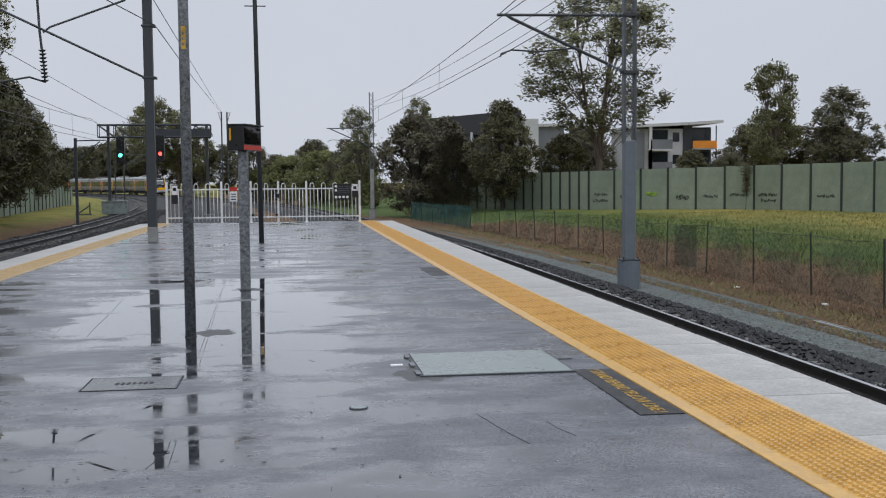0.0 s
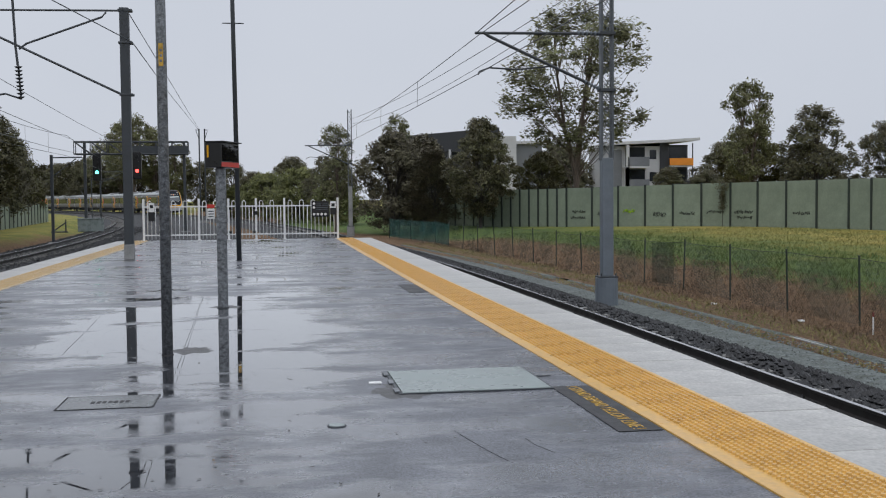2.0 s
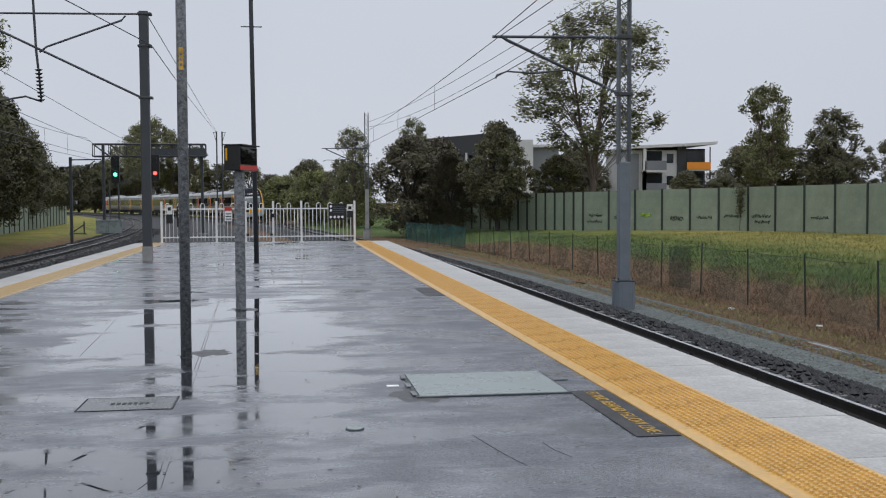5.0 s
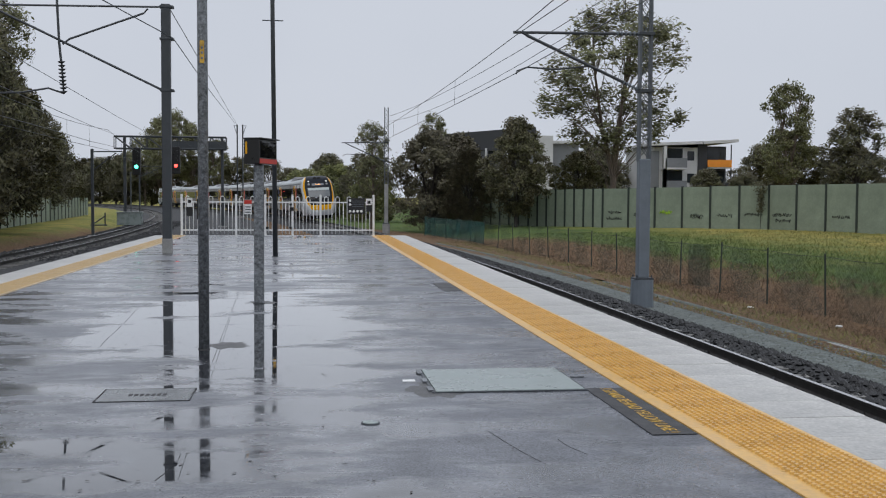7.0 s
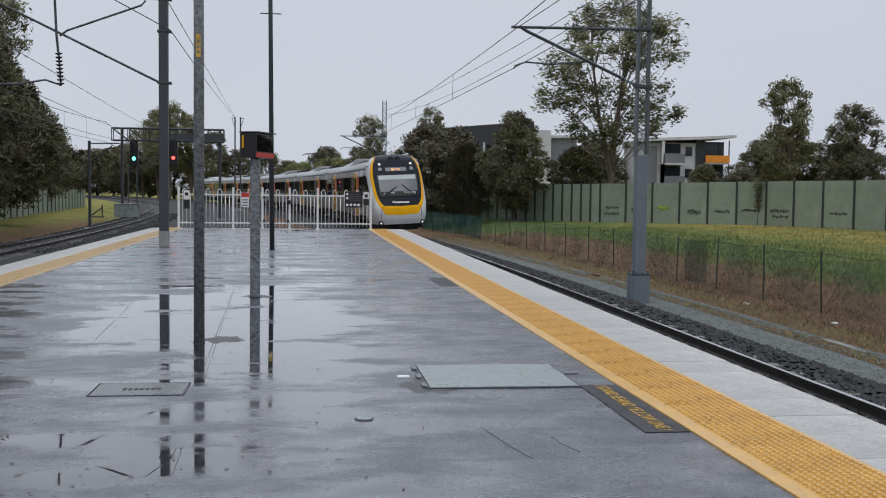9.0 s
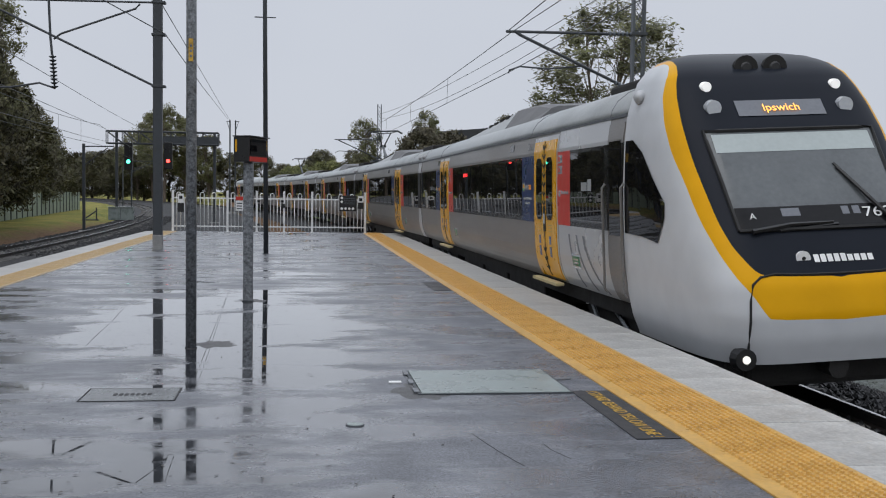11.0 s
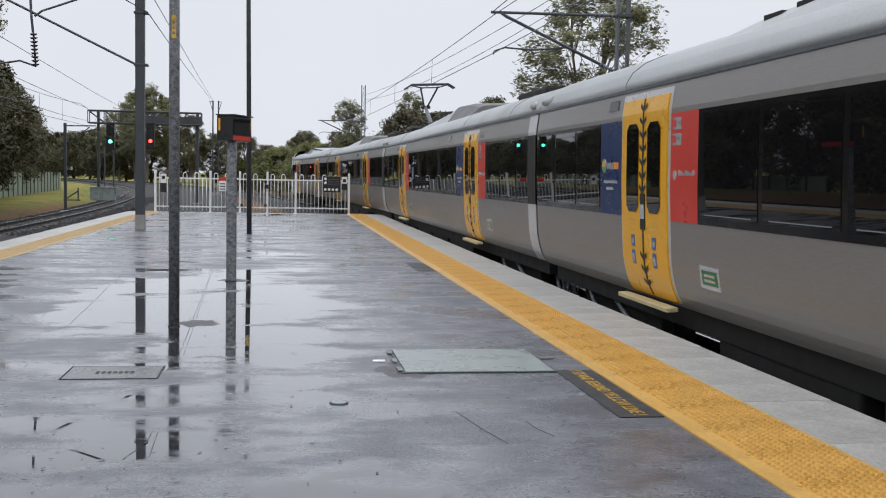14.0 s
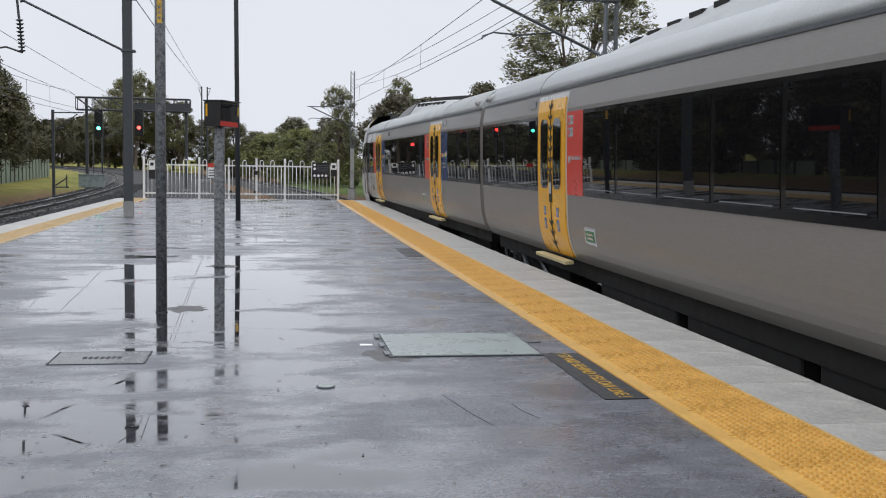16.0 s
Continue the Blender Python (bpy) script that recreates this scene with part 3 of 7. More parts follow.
def make_track(line, s0, s1, label, x_walls):
    steps = [s0 + (s1 - s0) * i / 90 for i in range(91)]
    thing = tagged(empty("railway_track"), label, "railway track", kind="structure")
    bed = [(-2.2, -1.36), (-1.4, RAIL - 0.16), (1.5, RAIL - 0.16), (3.3, -1.36)] if x_walls else [(-3.0, -1.2), (-1.75, RAIL - 0.16), (1.9, RAIL - 0.15), (2.6, RAIL - 0.24), (9.0, RAIL - 0.3), (9.6, -1.25)]
    v, f = sweep(line, steps, bed)
    raw("ballast_bed", v, f, M_BALLAST, thing)
    for side in (-1, 1):
        c = side * 0.555
        prof = [(c - 0.065, RAIL - 0.15), (c + 0.065, RAIL - 0.15), (c + 0.06, RAIL - 0.13), (c + 0.012, RAIL - 0.115), (c + 0.012, RAIL - 0.04),
                (c + 0.033, RAIL - 0.03), (c + 0.033, RAIL - 0.003), (c - 0.033, RAIL - 0.003), (c - 0.033, RAIL - 0.03), (c - 0.012, RAIL - 0.04), (c - 0.012, RAIL - 0.115), (c - 0.06, RAIL - 0.13)]
        v, f = sweep(line, steps, prof)
        rail = raw("rail", v, f, M_RAIL, thing)
        v, f = sweep(line, steps, [(c - 0.03, RAIL - 0.003), (c + 0.03, RAIL - 0.003), (c + 0.022, RAIL), (c - 0.022, RAIL)])
        raw("running_surface", v, f, M_RAILTOP, rail)
    bm = bmesh.new()
    s = s0 + 0.5
    while s < min(s1, s0 + 240):
        x, y, h = line(s)
        m = Matrix.Translation((x, y, RAIL - 0.2)) @ Matrix.Rotation(h, 4, "Z") @ Matrix.Diagonal((2.15, 0.24, 0.14, 1))
        bmesh.ops.create_cube(bm, size=1, matrix=m)
        s += 0.68
    tagged(part("sleepers", bm, M_SLEEPER, thing), kind="stuff")
    # loose stones on the bed
    rng = random.Random(5 if x_walls else 6)
    verts, faces = [], []
    near = 17000 if x_walls else 5000
    for i in range(near):
        s = s0 + 8 + (rng.random() ** 1.6) * 62 if x_walls else 38 + rng.random() * 60
        x, y, h = line(s)
        o = rng.choice((rng.uniform(0.64, 3.25), rng.uniform(0.64, 3.25), rng.uniform(0.64, 3.25), rng.uniform(-1.6, 0.5)))
        if not x_walls:
            o = rng.uniform(-1.7, 2.4)
        z = RAIL - 0.15 if abs(o) < 1.48 else RAIL - 0.15 - (abs(o) - 1.48) * (0.305 if x_walls else 0.0)
        r = rng.uniform(0.028, 0.056)
        base = len(verts)
        cx, cy, cz = x + o * math.cos(h), y + o * math.sin(h), z + r * 0.3
        for dx, dy, dz in ((1, 0, 0), (-1, 0, 0), (0, 1, 0), (0, -1, 0), (0, 0, 1), (0, 0, -1)):
            k = r * rng.uniform(0.7, 1.5)
            verts.append((cx + dx * k + rng.uniform(-0.4, 0.4) * r, cy + dy * k + rng.uniform(-0.4, 0.4) * r, cz + dz * k * 0.8))
        for a, b, c in ((0, 2, 4), (2, 1, 4), (1, 3, 4), (3, 0, 4), (2, 0, 5), (1, 2, 5), (3, 1, 5), (0, 3, 5)):
            faces.append((base + a, base + b, base + c))
    tagged(raw("ballast_stones", verts, faces, M_STONE, thing), kind="stuff")


# ---- platform ----
PX = dict(ri=2.50, ro=3.20, re=3.88, li=-4.57, lo=-5.15, le=-5.75)
PY0, PY1 = -6.0, 41.6


def make_platform():
    slab = part("platform", box(PX["lo"], PX["ro"], PY0, PY1, -0.4, -0.012), M_CONCRETE)
    tagged(slab, "wet island platform of asphalt on concrete", "platform", kind="structure")
    nx, ny = 24, 60
    verts, faces = [], []
    for j in range(ny + 1):
        for i in range(nx + 1):
            x = PX["li"] + (PX["ri"] - PX["li"]) * i / nx
            y = PY0 + (PY1 - PY0) * j / ny
            verts.append((x, y, -0.004 + 0.002 * noise.noise(Vector((x * 0.6, y * 0.4, 1)))))
    for j in range(ny):
        for i in range(nx):
            a = j * (nx + 1) + i
            faces.append((a, a + 1, a + nx + 2, a + nx + 1))
    top = raw("asphalt_surface", verts, faces, M_ASPHALT, None, "", True)
    tagged(top, "dark wet asphalt paving with standing puddles", "paving", kind="structure")
    for side, x0, x1 in (("east", PX["ro"], PX["re"] - 0.06), ("west", PX["le"] + 0.06, PX["lo"])):
        wall = part("platform_wall_" + side, box(x0, x1, PY0, PY1, -1.1, -0.16), M_CONCRETE)
        tagged(wall, "shaded concrete platform face above the track", "platform wall", kind="structure")


def tactile_mesh(width, length, border, mat):
    """One paver: a bevelled tile with a smooth border and a grid of flat-topped domes 50 mm apart."""
    verts, faces = [], []
    h = 0.019
    g = 0.0004
    x0, x1, y0, y1 = 0, width, g, length - g
    b = 0.0012
    for x, y, z in ((x0, y0, -0.03), (x1, y0, -0.03), (x1, y1, -0.03), (x0, y1, -0.03), (x0, y0, 0.002), (x1, y0, 0.002), (x1, y1, 0.002), (x0, y1, 0.002),
                    (x0 + b, y0 + b, 0.006), (x1 - b, y0 + b, 0.006), (x1 - b, y1 - b, 0.006), (x0 + b, y1 - b, 0.006)):
        verts.append((x, y, z))
    for k in range(4):
        n = (k + 1) % 4
        faces += [(k, n, 4 + n, 4 + k), (4 + k, 4 + n, 8 + n, 8 + k)]
    faces.append((8, 9, 10, 11))
    pitch = 0.05
    for i in range(int((width - border - 0.02) / pitch)):
        for j in range(round(length / pitch)):
            cx, cy = border + 0.03 + i * pitch, 0.025 + j * pitch
            base = len(verts)
            for r, z in ((0.019, 0.0055), (0.0145, h)):
                for k in range(6):
                    a = k * math.pi / 3
                    verts.append((cx + r * math.cos(a), cy + r * math.sin(a), z))
            for k in range(6):
                n = (k + 1) % 6
                faces.append((base + k, base + n, base + 6 + n, base + 6 + k))
            faces.append(tuple(base + 6 + k for k in range(6)))
    me = bpy.data.meshes.new("tactile_paver")
    me.from_pydata(verts, [], faces)
    me.update()
    me.materials.append(mat)
    return me


def coping_mesh(width, length):
    bm = box(0, width, 0.006, length - 0.006, -0.16, 0.0, 0.006)
    me = bpy.data.meshes.new("coping_slab")
    bm.to_mesh(me)
    bm.free()
    me.materials.append(M_COPING)
    return me


def make_edges():
    for name, xa, xb, xc, flip in (("east", PX["ri"], PX["ro"], PX["re"], 1), ("west", PX["li"], PX["lo"], PX["le"], -1)):
        strip = tagged(empty("tactile_strip_" + name), "worn yellow tactile paving strip along the platform edge", "tactile paving", kind="structure")
        me = tactile_mesh(abs(xb - xa), 0.6, 0.11 if flip > 0 else 0.04, M_TACTILE if flip > 0 else M_TACTILESHEEN)
        n = int((PY1 - PY0) / 0.6)
        for i in range(n):
            t = new("tile", me)
            t.parent = strip
            t.location = (xa, PY0 + 0.6 * i, 0) if flip > 0 else (xa, PY0 + 0.6 * (i + 1), 0)
            t.rotation_euler = (0, 0, 0 if flip > 0 else math.pi)
        edge = tagged(empty("coping_" + name), "pale wet concrete coping slabs with dark joints", "coping", kind="structure")
        me2 = coping_mesh(abs(xc - xb) - 0.01, 0.585)
        rng = random.Random(3)
        for i in range(int((PY1 - PY0) / 0.585)):
            t = new("slab", me2)
            t.parent = edge
            t.location = (min(xb, xc) + (0.01 if flip > 0 else 0), PY0 + 0.585 * i, rng.uniform(-0.003, 0.001))


# ---- platform furniture ----
def make_hatch():
    th = tagged(empty("access_hatch", pose(1.58, 8.56, 0)), "grey-green steel access hatch flush in the asphalt", "hatch")
    part("frame", boxes([(-0.62, 0.61, -0.54, -0.525, -0.003, 0.006), (-0.62, 0.61, 0.525, 0.545, -0.003, 0.006), (-0.62, -0.595, -0.525, 0.525, -0.003, 0.005), (0.595, 0.61, -0.525, 0.525, -0.003, 0.005)]), M_DARKSTEEL, th)
    part("cover", box(-0.59, 0.59, -0.52, 0.52, -0.003, 0.011, 0.004), M_HATCH, th)
    for y in (-0.4, 0.0, 0.4):
        part("hinge", box(-0.645, -0.602, y - 0.08, y + 0.08, 0.0, 0.014, 0.004), M_GALV, th)
    part("marker", box(-0.8, -0.7, -0.02, 0.05, -0.003, 0.006), M_WHITE, th, "white painted marker stud")
    part("lug", box(0.62, 0.74, 0.05, 0.075, 0, 0.008), M_GALV, th)


def make_pit_cover():
    th = tagged(empty("pit_cover", pose(-1.21, 8.17, 0)), "wet concrete pit cover with cast steel lid", "pit cover")
    part("surround", boxes([(-0.35, 0.35, -0.258, -0.25, -0.003, 0.0015), (-0.35, 0.35, 0.25, 0.258, -0.003, 0.0015), (-0.35, -0.342, -0.25, 0.25, -0.003, 0.0015), (0.342, 0.35, -0.25, 0.25, -0.003, 0.0015)]), M_PATCH, th)
    part("lid", box(-0.335, 0.335, -0.245, 0.245, -0.003, 0.0012), M_LID, th)
    for i in range(7):
        a = i * 0.042 - 0.13
        part("mark", box(a, a + 0.028, -0.05, 0.03, 0.0005, 0.003), M_PATCH, th)


def make_small_drain():
    th = tagged(empty("drain_lid", pose(0.42, 7.0, 0)), "small round steel drain lid in the asphalt", "drain")
    bm = bmesh.new()
    bmesh.ops.create_cone(bm, cap_ends=True, segments=24, radius1=0.055, radius2=0.052, depth=0.01, matrix=Matrix.Translation((0, 0, 0.001)))
    part("lid", bm, M_HATCH, th)
    bm = bmesh.new()
    bmesh.ops.create_cone(bm, cap_ends=True, segments=24, radius1=0.064, radius2=0.062, depth=0.006, matrix=Matrix.Translation((0, 0, 0.0)))
    part("rim", bm, M_DARKSTEEL, th)


def make_warning(y_near, y_far, words):
    th = tagged(empty("warning_marking", pose(2.34, (y_near + y_far) / 2, 0)), "dark painted patch with worn yellow warning words beside the tactile strip", "floor marking")
    half = (y_far - y_near) / 2
    part("patch", box(-0.15, 0.15, -half, half, -0.006, 0.0015), M_PATCH, th)
    if words:
        m = Matrix.Translation((-0.0, 0, 0.0035)) @ Matrix.Rotation(-math.pi / 2, 4, "Z")
        lettering("lettering_line", "! STAND BEHIND YELLOW LINE !", 0.135, m, M_TEXTY, th, 2 * half - 0.08, "worn yellow lettering")


def make_lamp_pole():
    th = tagged(empty("lamp_pole", pose(-1.01, 10.6, 0)), "mottled galvanised steel lighting pole standing in a puddle", "pole")
    bm = tube([(0, 0, 0), (0, 0, 3.0), (-0.012, 0, 7.2)], [0.053, 0.05, 0.045], 12)
    part("shaft", bm, M_GALV, th, smooth=True)
    part("footing", tube([(0, 0, -0.004), (0, 0, 0.006)], [0.06, 0.056], 16), M_PATCH, th)
    tag = part("tag", box(-0.022, 0.022, -0.056, -0.052, 2.8, 3.02, 0.001), M_TEXTY, th, "yellow stencilled pole tag")
    for z in (2.85, 2.9, 2.95):
        part("bar", box(-0.011, 0.011, -0.0575, -0.0562, z - 0.012, z + 0.012), M_GALV, tag)


def make_sign_post():
    th = tagged(empty("display_post", pose(-0.67, 15.1, 0)), "platform display box with dark screen on a galvanised post", "sign")
    part("post", box(-0.07, 0.07, -0.06, 0.06, 0, 1.96, 0.02), M_GALV, th)
    part("base_plate", box(-0.08, 0.08, -0.07, 0.07, -0.003, 0.006, 0.002), M_DARKSTEEL, th)
    turn = Matrix.Rotation(radians(68), 4, "Z")
    head = part("housing", box(-0.3, 0.3, -0.12, 0.12, 1.96, 2.31, 0.012), M_BLACK, th)
    head.matrix_basis = Matrix.Translation((0.02, 0.12, 0)) @ turn
    head.rotation_mode = "XYZ"
    part("screen", box(-0.27, 0.27, -0.125, -0.12, 2.05, 2.28), M_TGLASS, head)
    part("red_strip", box(-0.29, 0.29, -0.126, -0.12, 1.97, 2.035), M_RED, head, "red strip under the screen")
    part("yellow_label", box(-0.306, -0.301, 0.065, 0.09, 2.1, 2.27), M_YELLOW, head, "yellow label on the end face")
    part("hood", box(-0.31, 0.31, -0.16, 0.13, 2.31, 2.325), M_BLACK, head)


def make_thin_pole():
    th = tagged(empty("antenna_pole", pose(-0.8, 26.8, 0)), "tall slender dark pole with a small crossbar", "pole")
    part("shaft", tube([(0.02, 0, 0), (-0.04, 0, 6.5), (-0.07, 0, 9.0)], [0.062, 0.052, 0.04], 10), M_DARKSTEEL, th, smooth=True)
    part("crossbar", tube([(-0.29, 0, 5.87), (0.23, 0, 5.87)], 0.014, 6), M_DARKSTEEL, th)
    part("tag", box(-0.035, 0.035, -0.062, -0.057, 2.58, 2.8), M_TEXTY, th, "yellow pole tag")
    part("base_plate", box(-0.07, 0.09, -0.07, 0.07, -0.003, 0.008, 0.003), M_DARKSTEEL, th)


def insulator(bm, p0, p1, n=7, r=0.07):
    p0, p1 = Vector(p0), Vector(p1)
    tube_into(bm, [p0, p1], 0.025, 6)
    for i in range(n):
        a = p0.lerp(p1, (i + 0.3) / n)
        c = p0.lerp(p1, (i + 0.7) / n)
        tube_into(bm, [a, c], [r, r * 0.6], 10)


def make_left_mast():
    th = tagged(empty("overhead_mast", pose(-3.6, 28.2, 0)), "dark steel overhead line mast with bracket on the platform", "mast")
    part("column", box(-0.115, 0.115, -0.11, 0.11, 0.36, 6.44, 0.015), M_DARKSTEEL, th)
    part("footing", box(-0.125, 0.125, -0.12, 0.12, -0.004, 0.4, 0.02), M_CONCRETE, th, "pale concrete footing sleeve")
    part("top_tie", tube([(-0.1, 0, 6.37), (-6.8, 0, 6.28)], 0.026, 8), M_DARKSTEEL, th)
    part("lower_strut", tube([(-0.1, 0, 4.24), (-3.43, 0, 5.84), (-6.7, 0, 7.4)], 0.03, 8), M_DARKSTEEL, th)
    part("upper_strut", tube([(-0.45, 0, 6.32), (-0.55, 0, 6.2), (-2.4, 0, 5.5), (-2.58, 0, 5.36)], 0.027, 8), M_DARKSTEEL, th)
    bm = tube([(-2.72, 0, 6.9), (-2.66, 0, 5.4), (-2.62, 0, 4.95)], 0.032, 8)
    part("drop_rod", bm, M_DARKSTEEL, th)
    bm = bmesh.new()
    insulator(bm, (-2.61, 0, 4.95), (-2.56, 0, 4.1), 9, 0.1)
    part("insulator", bm, M_DARKSTEEL, th, smooth=True)
    part("registration_arm", tube([(-2.55, 0, 4.11), (-2.94, 0, 4.24), (-3.6, 0, 4.12), (-6.6, 0, 4.0)], 0.025, 6), M_DARKSTEEL, th)
    for z in (4.2, 5.52, 6.34):
        part("clamp", box(-0.15, 0.2, -0.125, 0.125, z, z + 0.06, 0.01), M_DARKSTEEL, th)


def make_right_mast(x, y, label, far):
    """A lattice mast on a round plinth, with a cantilever towards the track on its west."""
    th = tagged(empty("overhead_mast", pose(x, y, 0)), label, "mast", group="lattice overhead line masts")
    bm = bmesh.new()
    bmesh.ops.create_cone(bm, cap_ends=True, segments=18, radius1=0.3, radius2=0.29, depth=0.9, matrix=Matrix.Translation((0, 0, -1.02)))
    part("plinth", bm, M_CONCRETE if far else M_MASTGREY, th, "round grey plinth")
    part("flange", box(-0.24, 0.24, -0.22, 0.22, -0.57, -0.52, 0.01), M_DARKSTEEL, th)
    for sx in (-0.19, 0.19):
        for sy in (-0.17, 0.17):
            part("bolt", tube([(sx, sy, -0.57), (sx, sy, -0.45)], 0.02, 6), M_DARKSTEEL, th)
    part("column", box(-0.15, 0.15, -0.13, 0.13, -0.53, 2.51, 0.025), M_CONCRETE if far else M_MASTGREY, th)
    for sx in (-0.14, 0.14):
        part("chord", box(sx - 0.028, sx + 0.028, -0.1, 0.1, 2.45, 8.4, 0.006), M_LATTICE, th)
    lines = []
    for i in range(17):
        z = 2.55 + 0.34 * i
        for yy in (-0.1, 0.1):
            lines.append([(-0.13, yy, z), (0.13, yy, z + 0.34)])
            lines.append([(0.13, yy, z), (-0.13, yy, z + 0.34)])
    tagged(part("lacing", tubes(lines, 0.011, 4), M_LATTICE, th), kind="stuff")
    part("top_tie", tube([(0.15, 0, 5.68), (-3.42, 0, 5.64)], 0.036, 8), M_DARKSTEEL, th)
    part("strut", tube([(-0.5, 0, 4.42), (-3.05, 0, 5.56), (-3.2, 0, 5.66)], 0.04, 8), M_DARKSTEEL, th)
    for p0, p1 in (((-0.12, 0, 4.25), (-0.6, 0, 4.46)), ((-0.14, 0, 5.68), (-0.8, 0, 5.675))):
        bm = bmesh.new()
        insulator(bm, p0, p1, 6, 0.07)
        part("insulator", bm, M_MASTGREY, th, smooth=True)
    part("registration_arm", tube([(-1.4, 0, 4.84), (-2.35, 0, 4.74), (-3.05, 0, 4.78), (-3.32, 0, 4.68), (-3.34, 0, 4.6)], 0.022, 6), M_DARKSTEEL, th)
    for z in (4.2, 5.64):
        part("clamp", box(-0.2, 0.2, -0.15, 0.15, z, z + 0.08, 0.006), M_DARKSTEEL, th)
    return th


def make_fence():
    th = tagged(empty("platform_end_fence", pose(0, 41.0, 0)), "white tubular steel loop-top fence with gates closing the platform end", "fence")
    posts = [-4.7, -2.67, -1.57, -0.54, 0.53, 2.57]
    for i, x in enumerate(posts):
        p = part("post", box(x - 0.04, x + 0.04, -0.04, 0.04, 0, 1.58, 0.006), M_WHITE, th)
        part("base_plate", box(x - 0.08, x + 0.08, -0.07, 0.07, 0, 0.02), M_WHITE, p)
    for x0, x1 in zip(posts, posts[1:]):
        part("rail", box(x0 + 0.04, x1 - 0.04, -0.02, 0.02, 1.26, 1.31, 0.004), M_WHITE, th)
        part("rail", box(x0 + 0.04, x1 - 0.04, -0.02, 0.02, 0.19, 0.24, 0.004), M_WHITE, th)
        n = max(2, round((x1 - x0) / 0.165))
        n += n % 2 == 0
        w = (x1 - x0) / (n + 1)
        k = 1
        while k <= n:
            xa = x0 + w * k
            if k < n and (k - 1) % 3 < 1:
                xb = xa + w
                top = [(xa, 0, 1.4)] + [((xa + xb) / 2 - w / 2 * math.cos(math.pi * q / 6), 0, 1.43 + w / 2 * 1.0 * math.sin(math.pi * q / 6)) for q in range(7)] + [(xb, 0, 1.4)]
                part("loop_bar", tube([(xa, 0, 0.06)] + top + [(xb, 0, 0.06)], 0.016, 6), M_WHITE, th, smooth=True)
                k += 2
            else:
                part("bar", tube([(xa, 0, 0.06), (xa, 0, 1.28)], 0.015, 6), M_WHITE, th, smooth=True)
                k += 1
    for x in (-1.5, -0.61):
        for z in (0.3, 1.2):
            part("hinge", box(x - 0.05, x + 0.05, -0.06, -0.04, z - 0.04, z + 0.04), M_BLACK, th)
    part("gate_lock", box(-0.64, -0.5, -0.09, -0.03, 0.95, 1.1, 0.01), M_BLACK, th, "black gate lock")


def make_notice(name, x, z0, z1, w, label, dots):
    th = tagged(empty(name, pose(x, 40.93, 0)), label, "sign")
    part("board", box(-w / 2, w / 2, -0.01, 0.01, z0, z1, 0.003), M_BLACK, th)
    n = int((w - 0.08) / 0.15)
    for i in range(dots):
        bm = bmesh.new()
        bmesh.ops.create_cone(bm, cap_ends=True, segments=14, radius1=0.052, radius2=0.052, depth=0.004,
                              matrix=Matrix.Translation((-w / 2 + 0.09 + i * 0.145 if n > 1 else 0, -0.013, z0 + 0.1 if n > 1 else z1 - 0.09 - 0.15 * i)) @ Matrix.Rotation(math.pi / 2, 4, "X"))
        part("symbol", bm, M_WHITE, th, "white round symbol")
    if n > 1:
        for j in range(4):
            part("line", box(-w / 2 + 0.17, w / 2 - 0.05, -0.0135, -0.0105, z1 - 0.1 - 0.07 * j - 0.012, z1 - 0.1 - 0.07 * j), M_MASTGREY, th)
        for j in range(2):
            bm = bmesh.new()
            bmesh.ops.create_cone(bm, cap_ends=True, segments=14, radius1=0.05, radius2=0.05, depth=0.004, matrix=Matrix.Translation((-w / 2 + 0.09, -0.013, z1 - 0.09 - 0.15 * j)) @ Matrix.Rotation(math.pi / 2, 4, "X"))
            part("symbol", bm, M_WHITE, th)


def make_notices():
    make_notice("notice_board", 1.9, 0.85, 1.45, 0.66, "black notice board with white symbols on the white fence", 4)
    make_notice("notice_board", -4.03, 0.62, 1.4, 0.2, "narrow black notice with white symbols on the fence", 3)
    for x, z0, z1 in ((2.39, 0.94, 1.44), (-4.4, 0.75, 1.44)):
        th = tagged(empty("camera_notice", pose(x, 40.93, 0)), "small white and black notice fixed to the fence", "sign")
        part("upper_panel", box(-0.11, 0.11, -0.01, 0.01, (z0 + z1) / 2, z1, 0.003), M_WHITE, th)
        part("lower_panel", box(-0.11, 0.11, -0.01, 0.01, z0, (z0 + z1) / 2 - 0.005, 0.003), M_BLACK, th)
        part("symbol", box(-0.06, 0.06, -0.013, -0.0105, z1 - 0.2, z1 - 0.08), M_BLACK, th)
    th = tagged(empty("gate_notice", pose(-2.22, 40.93, 0)), "small red and white gate notice on the fence", "sign")
    part("upper_panel", box(-0.14, 0.14, -0.01, 0.01, 1.22, 1.36, 0.003), M_RED, th)
    part("lower_panel", box(-0.14, 0.14, -0.01, 0.01, 0.82, 1.2, 0.003), M_WHITE, th)
    for z in (0.9, 1.0, 1.1):
        part("line", box(-0.1, 0.1, -0.013, -0.0105, z - 0.02, z + 0.02), M_DARKSTEEL, th)


